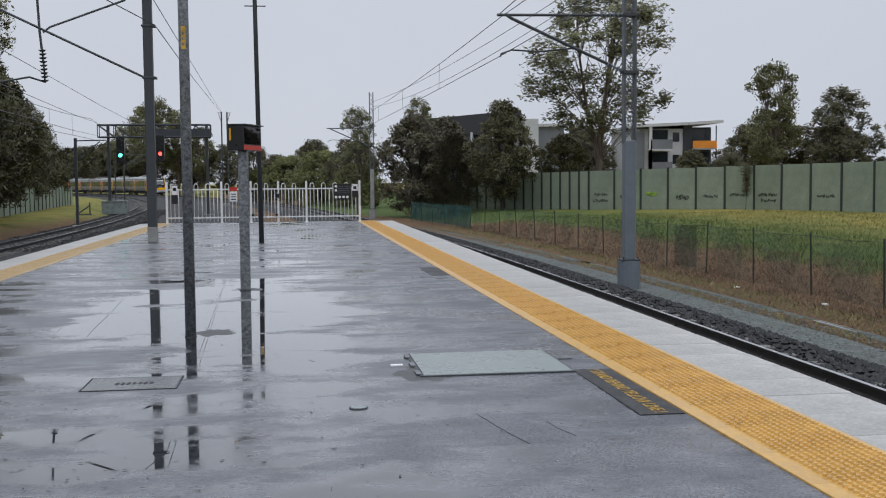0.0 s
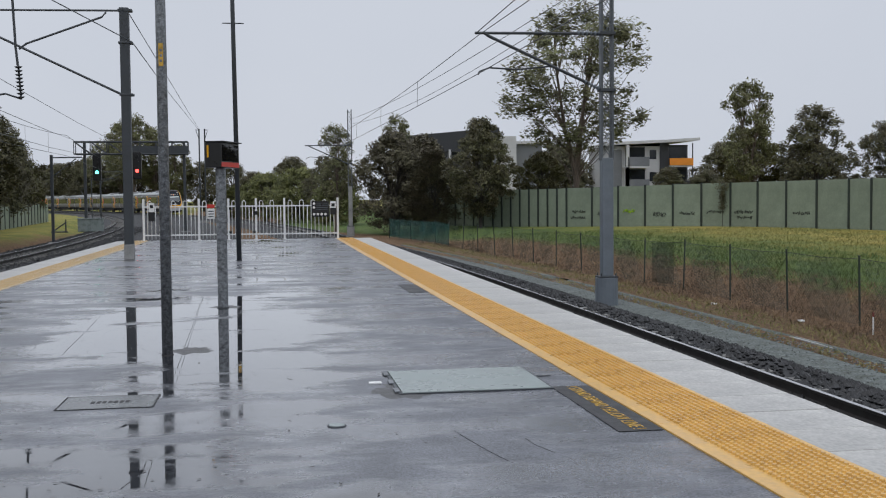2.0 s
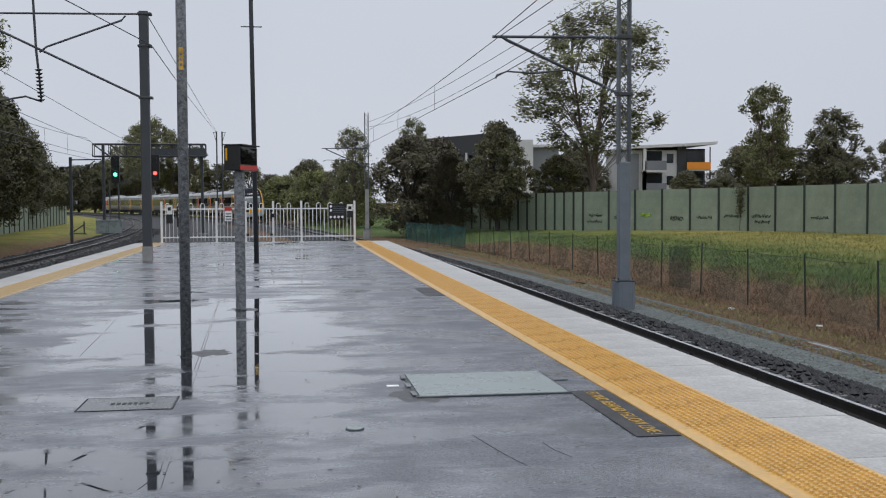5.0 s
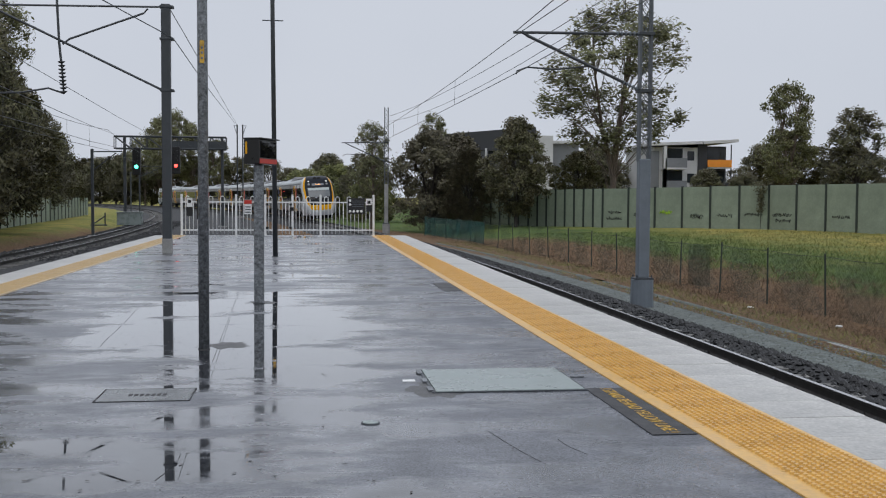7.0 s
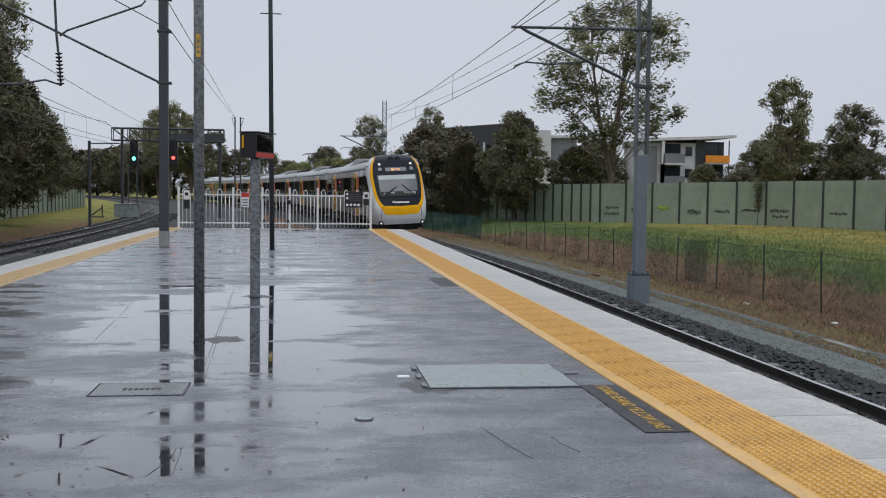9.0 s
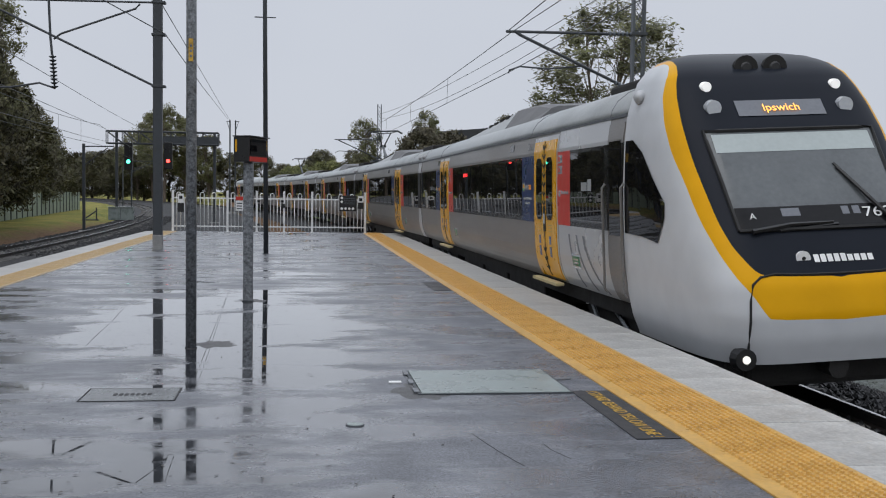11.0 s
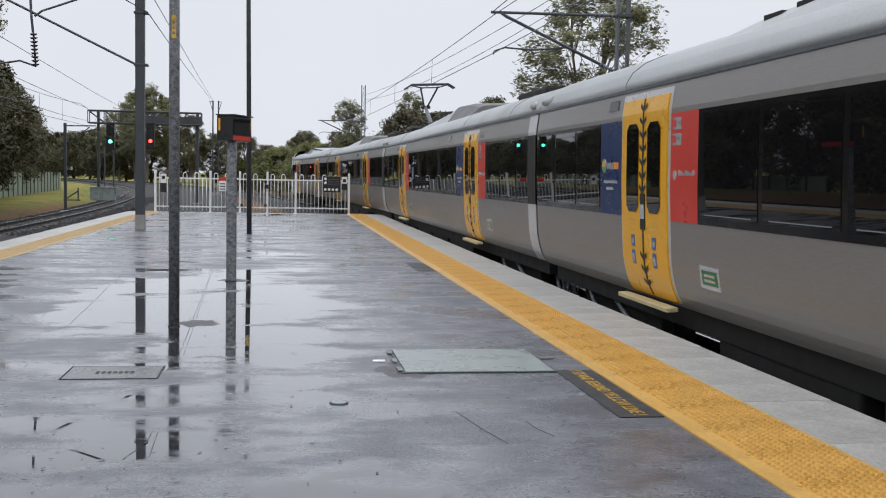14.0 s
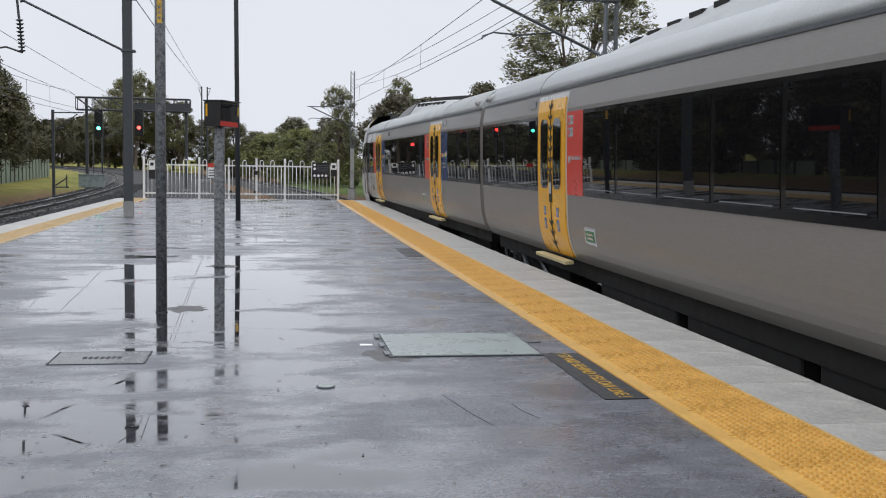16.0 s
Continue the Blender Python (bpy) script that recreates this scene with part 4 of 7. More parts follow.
# ---- railway surroundings ----
def make_signal_gantry():
    th = tagged(empty("signal_gantry", pose(0, 84, 0)), "dark steel signal gantry spanning the tracks", "gantry")
    x0, x1, zb, zt = -14.6, -6.2, 5.12, 6.05
    lines = []
    for y in (-0.4, 0.4):
        for z in (zb, zt):
            lines.append([(x0, y, z), (x1, y, z)])
    for line in lines:
        part("chord", tube(line, 0.06, 6), M_DARKSTEEL, th)
    lines = []
    n = 7
    for i in range(n + 1):
        x = x0 + (x1 - x0) * i / n
        for y in (-0.4, 0.4):
            lines.append([(x, y, zb), (x, y, zt)])
            if i < n:
                lines.append([(x, y, zt), (x + (x1 - x0) / n, y, zb)])
    tagged(part("lacing", tubes(lines, 0.035, 5), M_DARKSTEEL, th), kind="stuff")
    part("walkway", box(x0 + 4.2, x1, -0.42, 0.42, zb + 0.02, zb + 0.6), M_DARKSTEEL, th)
    for x in (-13.88, -6.5):
        part("leg", box(x - 0.1, x + 0.1, -0.12, 0.12, -1.2, 6.0, 0.02), M_DARKSTEEL, th)
        part("footing", box(x - 0.35, x + 0.35, -0.35, 0.35, -1.3, -0.85, 0.03), M_CONCRETE, th)
    for x, lamp, zl, label in ((-12.9, M_LAMPG, 3.72, "signal head showing green"), (-9.95, M_LAMPR, 3.82, "signal head showing red")):
        head = part("signal_head", box(x - 0.31, x + 0.31, -0.75, -0.5, zl - 0.62, zl + 1.45, 0.05), M_BLACK, th, label)
        part("bracket", box(x - 0.06, x + 0.06, -0.7, -0.35, zl + 1.3, zb + 0.1), M_DARKSTEEL, head)
        for k in range(4):
            z = zl + 0.38 * k
            bm = bmesh.new()
            bmesh.ops.create_cone(bm, cap_ends=True, segments=14, radius1=0.13, radius2=0.13, depth=0.06, matrix=Matrix.Translation((x, -0.77, z)) @ Matrix.Rotation(math.pi / 2, 4, "X"))
            part("lens", bm, lamp if k == 0 else M_BLACK, head)


def make_cabinet():
    th = tagged(empty("trackside_cabinet", pose(-13.3, 82.5, -0.72)), "grey-green trackside equipment cabinet beside a dark frame", "cabinet")
    part("body", box(-0.9, 0.9, -0.4, 0.4, 0, 0.95, 0.03), M_HATCH, th)
    part("lid", box(-0.95, 0.95, -0.45, 0.45, 0.95, 1.0, 0.01), M_HATCH, th)
    part("door_seam", box(-0.01, 0.01, -0.405, -0.4, 0.08, 0.9), M_DARKSTEEL, th)
    fr = tagged(empty("buffer_frame", pose(-15.2, 80.5, -0.72)), "dark raking steel frame on the grass", "frame")
    part("rake", tube([(-0.5, 0, 0.05), (0.5, 0, 0.75)], 0.05, 6), M_DARKSTEEL, fr)
    part("upright", tube([(0.45, 0, 0), (0.45, 0, 0.95)], 0.05, 6), M_DARKSTEEL, fr)
    part("foot", tube([(-0.6, 0, 0.04), (0.6, 0, 0.04)], 0.05, 6), M_DARKSTEEL, fr)


def make_line_post(x, y, h, arm, label):
    th = tagged(empty("line_post", pose(x, y, -0.75)), label, "mast", group="plain line posts")
    part("shaft", box(-0.075, 0.075, -0.075, 0.075, -0.4, h, 0.02), M_DARKSTEEL, th)
    part("footing", box(-0.25, 0.25, -0.25, 0.25, -0.5, 0.06, 0.03), M_CONCRETE, th)
    part("arm", tube([(0, 0, h - 0.15), (arm, 0, h - 0.12)], 0.035, 6), M_DARKSTEEL, th)
    part("strut", tube([(0, 0, h - 1.2), (arm * 0.8, 0, h - 0.2)], 0.03, 6), M_DARKSTEEL, th)


FAR_TIE, FAR_REG = (3.56, 81.6, 5.65), (3.54, 81.6, 4.7)


def wires():
    th = tagged(empty("overhead_wires"), "thin overhead contact and catenary wires with droppers", "overhead wires")
    # each run: supports as (contact wire point, catenary point)
    runs = [[((5.39, -28, 4.62), (5.39, -28, 5.72)), ((5.22, 26.2, 4.63), (5.24, 26.2, 5.6)), (FAR_REG, FAR_TIE)]]
    run = []
    for q, lo, hi in ((-12, 4.0, 5.3), (28.2, 4.0, 5.3), (60.0, 4.0, 5.1), (110, 4.0, 5.1), (165, 4.0, 5.1)):
        x, y, h = down_line(q)
        run.append(((x, y, lo), (x, y, hi)))
    runs.append(run)
    for run in runs:
        for (c0, k0), (c1, k1) in zip(run, run[1:]):
            low, high = [], []
            for i in range(13):
                k = i / 12
                sag = 4 * k * (1 - k)
                low.append(Vector(c0).lerp(Vector(c1), k) - Vector((0, 0, 0.05 * sag)))
                high.append(Vector(k0).lerp(Vector(k1), k) - Vector((0, 0, 0.3 * sag)))
            part("contact_wire", tube(low, 0.011, 5), M_WIRE, th)
            part("catenary_wire", tube(high, 0.011, 5), M_WIRE, th)
            for i in (2, 4, 6, 8, 10):
                part("dropper", tube([low[i], high[i]], 0.006, 4), M_WIRE, th)
    for far, near, back, sag in (((5.9, 81.6, 7.58), (7.46, 26.2, 6.53), (8.3, -4.0, 6.6), 0.35), ((6.2, 81.6, 7.3), (7.98, 26.2, 6.53), (8.8, -4.0, 6.6), 0.6)):
        pts = []
        for i in range(11):
            k = i / 10
            p = Vector(far).lerp(Vector(near), k)
            p.z -= sag * 4 * k * (1 - k)
            pts.append(p)
        part("span_wire", tube(pts + [Vector(back)], 0.011, 5), M_WIRE, th)
    # return and feeder wires from mast to mast
    part("feeder_wire", tube([(5.3, -25, 6.6), (5.2, 0, 5.9), (5.14, 26.2, 5.62)], 0.012, 5), M_WIRE, th)
    part("feeder_wire", tube([(-8.2, 17, 7.1), (-4.76, 25, 6.03), (-3.42, 28.2, 5.58), (-4.42, 50, 6.35), (-5.9, 82, 7.7), (-7.6, 120, 9.2)], 0.013, 5), M_WIRE, th)
    part("feeder_wire", tube([(-3.5, 28.2, 6.33), (-4.45, 50, 7.0), (-5.9, 82, 8.05), (-7.6, 120, 9.35)], 0.012, 5), M_WIRE, th)
    for p, q in (((-9.43, 40, 5.91), (-11.78, 84, 6.12)), ((-9.47, 40, 4.8), (-14.67, 84, 6.21)), ((-9.49, 40, 3.97), (-14.69, 84, 5.26))):
        p, q = Vector(p), Vector(q)
        part("feeder_wire", tube([p - (q - p) * 0.4, p, p.lerp(q, 0.5) - Vector((0, 0, 0.06)), q], 0.012, 5), M_WIRE, th)


def make_noise_wall():
    """A green barrier of flat panels between dark posts, one straight run after another."""
    th = tagged(empty("noise_barrier"), "grey-green panelled noise barrier with dark posts and graffiti", "barrier", kind="structure")
    line = [(10.5, 98.0), (17.4, 81.9), (22.2, 77.65), (31.6, 69.3), (35.3, 60.4), (36.3, 54.6), (39.4, 42.0), (44.0, 21.0)]
    tops = [2.05, 2.1, 2.2, 2.43, 2.5, 2.5, 2.5, 2.5]
    pitches = [1.3, 0.78, 2.1, 2.2, 2.2, 2.2, 2.2]
    spots = []
    for (a, b, za, zb, pitch) in zip(line, line[1:], tops, tops[1:], pitches):
        d = math.hypot(b[0] - a[0], b[1] - a[1])
        n = max(1, round(d / pitch))
        for i in range(n):
            p = [a[0] + (b[0] - a[0]) * i / n, a[1] + (b[1] - a[1]) * i / n]
            q = [a[0] + (b[0] - a[0]) * (i + 1) / n, a[1] + (b[1] - a[1]) * (i + 1) / n]
            zt = za + (zb - za) * (i + 0.5) / n
            ang = math.atan2(q[1] - p[1], q[0] - p[0])
            L = math.hypot(q[0] - p[0], q[1] - p[1])
            m = Matrix.Translation((p[0], p[1], 0)) @ Matrix.Rotation(ang, 4, "Z")
            pan = part("panel", box(0.06, L - 0.06, -0.04, 0.04, -0.9, zt, 0.01), M_WALLGREEN, th)
            pan.matrix_basis = m
            po = part("post", box(-0.07, 0.07, -0.1, 0.1, -0.9, zt + 0.05, 0.008), M_WALLPOST, th)
            po.matrix_basis = m
            spots.append((m, L, zt))
    return spots


def make_graffiti(spots):
    rng = random.Random(11)
    for i, k in enumerate((21, 22, 23, 24, 25, 26, 27, 29)):
        if k >= len(spots):
            continue
        m, L, zt = spots[k]
        lime = i == 2
        th = tagged(empty("graffiti_tag", m), "lime green spray-paint scrawl on the barrier" if lime else "black spray-paint scrawl on the barrier", "graffiti")
        for row in range(2 if i % 3 == 0 else 1):
            x = rng.uniform(0.3, 0.7)
            z = 0.35 + rng.uniform(-0.1, 0.25) - row * 0.3
            while x < L - 0.5:
                pts = [(x, -0.052, z)]
                for q in range(4):
                    pts.append((x + rng.uniform(-0.06, 0.14), -0.052, z + rng.uniform(-0.13, 0.15)))
                part("stroke", tube(pts, 0.05 if lime else 0.022, 4), M_LIME if lime else M_GRAFFITI, th)
                x += 0.14 if not lime else 0.1
                if lime and x > 1.25:
                    break


def make_mesh_fence():
    """Chain-link on thin posts beside the up line; each bay is woven of thin wires."""
    th = tagged(empty("chain_link_fence"), "sagging dark green chain-link fence on thin posts", "fence", kind="structure")
    ys_ = [11.2 + 3.1 * i for i in range(22)]
    rng = random.Random(4)
    pts = []
    for y in ys_:
        x = 12.25 - 0.0011 * max(y - 18, 0) ** 2
        z = land_height(x, y)
        pts.append((x, y, z))
        lean = rng.uniform(-0.1, 0.1)
        p = part("post", tube([(0, 0, -0.1), (lean, lean, 1.5)], 0.024, 6), M_WALLPOST, th)
        p.location = (x, y, z)
    for i, (a, b) in enumerate(zip(pts, pts[1:])):
        lines = []
        n = 40 if a[1] < 36 else 24
        for k in range(n):
            for s in (0, 1):
                q0, q1 = k / n, (k + 0.42 * n) / n
                if s:
                    q0, q1 = q1, q0
                z0 = lambda q: a[2] + (b[2] - a[2]) * q
                if max(q0, q1) <= 1.0:
                    lines.append([(a[0] + (b[0] - a[0]) * q0, a[1] + (b[1] - a[1]) * q0, z0(q0) + 0.02), (a[0] + (b[0] - a[0]) * q1, a[1] + (b[1] - a[1]) * q1, z0(q1) + 1.4)])
        tagged(part("netting", tubes(lines, 0.0032, 3), M_MESH, th), kind="stuff")
        if a[1] > 60 or 29 < a[1] < 31:
            k0, k1 = (0.0, 1.0) if a[1] > 60 else (0.25, 0.8)
            p, q = Vector(a).lerp(Vector(b), k0), Vector(a).lerp(Vector(b), k1)
            side = (q - p).cross(Vector((0, 0, 1))).normalized() * 0.02
            cv = []
            for base in (p, q):
                for o in (side, side * 1.5):
                    cv += [base + o + Vector((0, 0, 0.12)), base + o + Vector((0, 0, 1.36))]
            raw("shade_cloth", cv, [(0, 4, 5, 1), (2, 3, 7, 6), (0, 1, 3, 2), (4, 6, 7, 5), (1, 5, 7, 3), (0, 2, 6, 4)], M_CLOTH if a[1] > 60 else M_NETDARK, th, "teal shade cloth tied to the fence" if a[1] > 60 else "patch of dark netting")
        part("top_wire", tube([(a[0], a[1], a[2] + 1.42), ((a[0] + b[0]) / 2, (a[1] + b[1]) / 2, (a[2] + b[2]) / 2 + 1.38), (b[0], b[1], b[2] + 1.42)], 0.008, 4), M_WALLPOST, th)


def make_gravel():
    v, f = [], []
    ys2 = [-5 + 1.0 * i for i in range(70)]
    for y in ys2:
        w = 0.25 * noise.noise(Vector((y * 0.3, 0, 0)))
        for x, z in ((7.6, -1.32), (8.5, -1.275), (9.42 + 0.5 * w, -1.27), (9.62 + 0.5 * w, -1.34)):
            v.append((x - 0.0012 * max(y - 20, 0) ** 2, y, z))
    for j in range(len(ys2) - 1):
        for i in range(3):
            a = j * 4 + i
            f.append((a, a + 1, a + 5, a + 4))
    tagged(raw("gravel_path", v, f, M_GRAVEL, None, "", True), "blue-grey gravel strip beside the ballast", "gravel", kind="structure")
    v = []
    for y in ys2:
        w = 0.22 * noise.noise(Vector((y * 0.5, 4, 0)))
        for x, z in ((10.08 - w, -1.35), (10.14 - w, -1.28), (10.24 + w * 0.5, -1.28), (10.32 + w * 0.5, -1.35)):
            v.append((x - 0.0012 * max(y - 20, 0) ** 2, y, z))
    tagged(raw("gravel_gutter", v, f, M_GRAVEL, None, "", True), "narrow wet gravel gutter in the grass verge", "gravel", kind="structure")
    rng = random.Random(31)
    gv, gf = [], []
    for i in range(9000):
        y = 8 + rng.random() ** 1.5 * 42
        x = rng.uniform(7.7, 9.9) - 0.0012 * max(y - 20, 0) ** 2
        r = rng.uniform(0.012, 0.03)
        b = len(gv)
        for dx, dy, dz in ((1, 0, 0), (-0.6, 0.9, 0), (-0.6, -0.9, 0), (0, 0, 0.8)):
            gv.append((x + dx * r * rng.uniform(0.6, 1.3), y + dy * r * rng.uniform(0.6, 1.3), -1.275 + dz * r))
        gf += [(b, b + 1, b + 3), (b + 1, b + 2, b + 3), (b + 2, b, b + 3)]
    tagged(raw("gravel_stones", gv, gf, M_GRIT), "loose blue-grey gravel stones", "gravel", kind="stuff")
    th = tagged(empty("concrete_drain"), "pale concrete drain edge in the verge", "drain", kind="structure")
    for i in range(7):
        y = 6.9 + 1.8 * i
        part("slab", box(10.12, 10.27, y + 0.01, y + 1.79, -1.4, -1.25 - 0.006 * i, 0.01), M_CONCRETE, th)


def make_verge_tufts():
    """Dead stalks and grass tufts along the fence, too many to count."""
    rng = random.Random(9)
    for name, mat, n, x0, x1, h, label in (("dead_grass", M_TUFTB, 22000, 11.2, 15.0, 0.11, "matted dead brown grass on the bank"), ("verge_grass", M_TUFTG, 12000, 9.45, 11.5, 0.075, "short yellow-green grass beside the gravel"), ("field_grass", M_TUFTF, 22000, 20.5, 34.0, 0.1, "short straw-yellow field grass"), ("lush_grass", M_TUFTN, 20000, 14.0, 21.5, 0.11, "short bright green grass behind the fence")):
        verts, faces = [], []
        for i in range(n):
            y = 10 + rng.random() ** 1.4 * 56
            x = rng.uniform(x0, x1) - (0.0009 * max(y - 25, 0) ** 2 if x1 < 16 else 0)
            z = land_height(x, y)
            a = rng.uniform(0, 6.28)
            if x1 < 12 and 10.0 < x + 0.0009 * max(y - 25, 0) ** 2 < 10.4:
                continue
            w = rng.uniform(0.005, 0.012) * (1.5 if x1 > 16 else 1)
            dx, dy = w * math.cos(a), w * math.sin(a)
            lx, ly = rng.uniform(-0.14, 0.14), rng.uniform(-0.14, 0.14)
            hh = h * rng.uniform(0.5, 1.4)
            b = len(verts)
            verts += [(x - dx, y - dy, z - 0.02), (x + dx, y + dy, z - 0.02), (x + lx + dx * 0.3, y + ly, z + hh), (x + lx - dx * 0.3, y + ly, z + hh)]
            faces.append((b, b + 1, b + 2, b + 3))
        tagged(raw(name, verts, faces, mat), label, "grass", kind="stuff")


# ---- buildings ----
def make_flats_dark():
    th = tagged(empty("apartment_building", pose(20, 112, 0)), "three-storey apartment block with charcoal roof storey and white balconies", "building")
    part("wall", box(-3.4, 4.2, 0, 12, -0.8, 6.5), M_BMID, th)
    v = [(-5.4, -0.5, 6.5), (4.4, -0.5, 6.5), (4.4, 12, 6.5), (-5.4, 12, 6.5), (-5.4, -0.5, 8.2), (4.4, -0.5, 9.1), (4.4, 12, 9.1), (-5.4, 12, 8.2)]
    raw("roof", v, [(0, 3, 2, 1), (4, 5, 6, 7), (0, 1, 5, 4), (1, 2, 6, 5), (2, 3, 7, 6), (3, 0, 4, 7)], M_BGREY, th)
    for k, z in enumerate((-0.5, 1.9, 4.3)):
        for x in (-3.3, -1.0, 1.3):
            part("balcony_slab", box(x, x + 2.1, -1.4, 0, z, z + 0.2), M_BWHITE, th)
            part("balustrade", box(x, x + 2.1, -1.4, -1.34, z + 0.2, z + 1.15), M_BGREY if k != 1 else M_BMID, th)
            w = part("window", box(x + 0.3, x + 1.8, -0.05, 0.02, z + 0.25, z + 2.2), M_BGLASS, th)
            part("frame", box(x + 1.02, x + 1.08, -0.07, -0.05, z + 0.25, z + 2.2), M_BWHITE, w)
            part("column", box(x + 2.05, x + 2.25, -1.4, -1.2, z, z + 2.4), M_BWHITE, th)
    part("stair_tower", box(4.2, 6.4, 0, 9, -0.8, 8.2), M_BWHITE, th)
    part("side_wing", box(6.4, 9.5, 1, 9, -0.8, 7.4), M_BMID, th)
    part("side_roof", box(6.2, 10.2, 0.6, 9.4, 7.4, 7.7), M_BWHITE, th)


def make_flats_white():
    th = tagged(empty("apartment_building", pose(37, 110, 0)), "white and charcoal apartment building with an orange balcony", "building")
    part("wall", box(0, 4.9, 0, 10, -0.8, 7.0), M_BWHITE, th)
    part("dark_bay", box(4.9, 5.9, -0.15, 10, -0.8, 7.35), M_BGREY, th)
    part("end_bay", box(5.9, 8.5, 1.0, 10, -0.8, 7.2), M_BGREY, th)
    v = [(-0.6, -1.2, 7.1), (5.0, -1.2, 7.35), (5.0, 10, 7.35), (-0.6, 10, 7.1)]
    raw("roof", v + [(x, y, z + 0.3) for x, y, z in v], [(0, 3, 2, 1), (4, 5, 6, 7), (0, 1, 5, 4), (1, 2, 6, 5), (2, 3, 7, 6), (3, 0, 4, 7)], M_BWHITE, th)
    v = [(5.2, -1.0, 7.35), (9.1, -1.0, 7.6), (9.1, 10, 7.6), (5.2, 10, 7.35)]
    raw("roof", v + [(x, y, z + 0.3) for x, y, z in v], [(0, 3, 2, 1), (4, 5, 6, 7), (0, 1, 5, 4), (1, 2, 6, 5), (2, 3, 7, 6), (3, 0, 4, 7)], M_BWHITE, th)
    for z in (2.2, 4.6):
        part("balcony_slab", box(0.9, 3.3, -1.2, 0, z, z + 0.2), M_BWHITE, th)
        part("balustrade", box(0.9, 3.3, -1.2, -1.15, z + 0.2, z + 1.2), M_BMID, th)
        part("recess", box(1.0, 3.2, -0.03, 0.02, z + 0.2, z + 2.3), M_BGLASS, th)
        part("window", box(3.75, 4.5, -0.04, 0.02, z + 1.0, z + 2.0), M_BGLASS, th)
        part("pillar", box(0.75, 1.05, -1.2, -0.9, z - 2.4, z + 2.5), M_BWHITE, th)
    for z, c in ((4.9, M_ORANGE), (2.4, M_BGREY)):
        part("balcony_slab", box(5.9, 8.5, -0.6, 1.0, z - 0.15, z), M_BWHITE, th)
        part("balustrade", box(5.8, 8.5, -0.66, -0.6, z, z + 0.78), c, th, "orange balcony front" if c is M_ORANGE else "")
        part("glazing", box(6.1, 8.3, 0.93, 0.99, z + 0.05, z + 2.1), M_BGLASS, th)
        part("post", box(8.4, 8.5, -0.6, -0.5, z, z + 2.4), M_BGREY, th)
    part("stair_panel", box(-0.9, 0.5, -0.3, 0, -0.8, 6.6), M_BMID, th)


# ---- trees ----
def tree_mesh(seed, height, shape, clumps, radius, leaves, leaf, gap, trunk, forks):
    """Wood and leaves of a tree. shape: crown radius at fractions of the height; limbs run from the stems to each leaf clump."""
    rng = random.Random(seed)
    bm = bmesh.new()

    def crown_radius(k):
        for (k0, r0), (k1, r1) in zip(shape, shape[1:]):
            if k0 <= k <= k1:
                return (r0 + (r1 - r0) * (k - k0) / (k1 - k0)) * height
        return 0.0

    stems = []
    for f in range(forks):
        a = 6.283 * f / forks + rng.uniform(0, 1)
        lean = 0.0 if forks == 1 else rng.uniform(0.07, 0.14)
        pts, rad = [], []
        bx = by = 0.0
        for i in range(9):
            k = i / 8
            out = lean * height * max(k - 0.22, 0) ** 1.1
            bx += rng.uniform(-0.012, 0.012) * height
            by += rng.uniform(-0.012, 0.012) * height
            if k < 0.3:
                bx, by = bx * 0.5, by * 0.5
            pts.append(Vector((math.cos(a) * out + bx, math.sin(a) * out + by, height * (0.9 * k) - 0.3)))
            rad.append(trunk * (1 - 0.88 * k) * (1 if forks == 1 else 0.8) + 0.012)
        tube_into(bm, pts, rad, 8, False)
        stems.append(pts)
    centres = []
    lo, hi = shape[0][0], shape[-1][0]
    tries = 0
    while len(centres) < clumps and tries < 6000:
        tries += 1
        k = rng.uniform(lo, hi)
        r = crown_radius(k)
        a = rng.uniform(0, 6.283)
        q = r * math.sqrt(rng.uniform(0.12, 1.0))
        p = Vector((q * math.cos(a), q * math.sin(a), k * height))
        if all((p - c).length > radius * 0.62 for c in centres):
            centres.append(p)
    for c in centres:
        st = min(stems, key=lambda ps: (ps[6] - c).length)
        i = max(1, min(7, int(8 * (c.z / height - 0.16) / 0.9)))
        p0 = st[i]
        mid = p0.lerp(c, 0.55) + Vector((rng.uniform(-0.1, 0.1), rng.uniform(-0.1, 0.1), 0.06)) * (c - p0).length
        tube_into(bm, [p0, mid, c, c + (c - mid) * 0.4], [trunk * 0.12, trunk * 0.08, trunk * 0.045, 0.008], 5, False)
    wood = bpy.data.meshes.new("trunk")
    bm.to_mesh(wood)
    bm.free()
    verts, faces = [], []
    per = max(leaves // max(len(centres), 1), 1)
    for c in centres:
        cr = radius * rng.uniform(0.55, 1.4)
        flat = rng.uniform(0.55, 1.15)
        for i in range(per):
            v = Vector((rng.gauss(0, 1), rng.gauss(0, 1), rng.gauss(0, 1))).normalized() * (rng.random() ** 0.55) * cr
            p = c + Vector((v.x, v.y, v.z * flat))
            if noise.noise(p * 1.3) < gap:
                continue
            s_ = leaf * rng.uniform(0.55, 1.4)
            d = Vector((rng.gauss(0, 1), rng.gauss(0, 1), rng.gauss(-0.6, 0.7))).normalized()
            q = d.orthogonal().normalized()
            b = len(verts)
            verts += [p - d * s_, p + q * s_ * 0.4, p + d * s_, p - q * s_ * 0.4]
            faces.append((b, b + 1, b + 2, b + 3))
    crown = bpy.data.meshes.new("crown")
    crown.from_pydata([tuple(v) for v in verts], [], faces)
    crown.update()
    return wood, crown


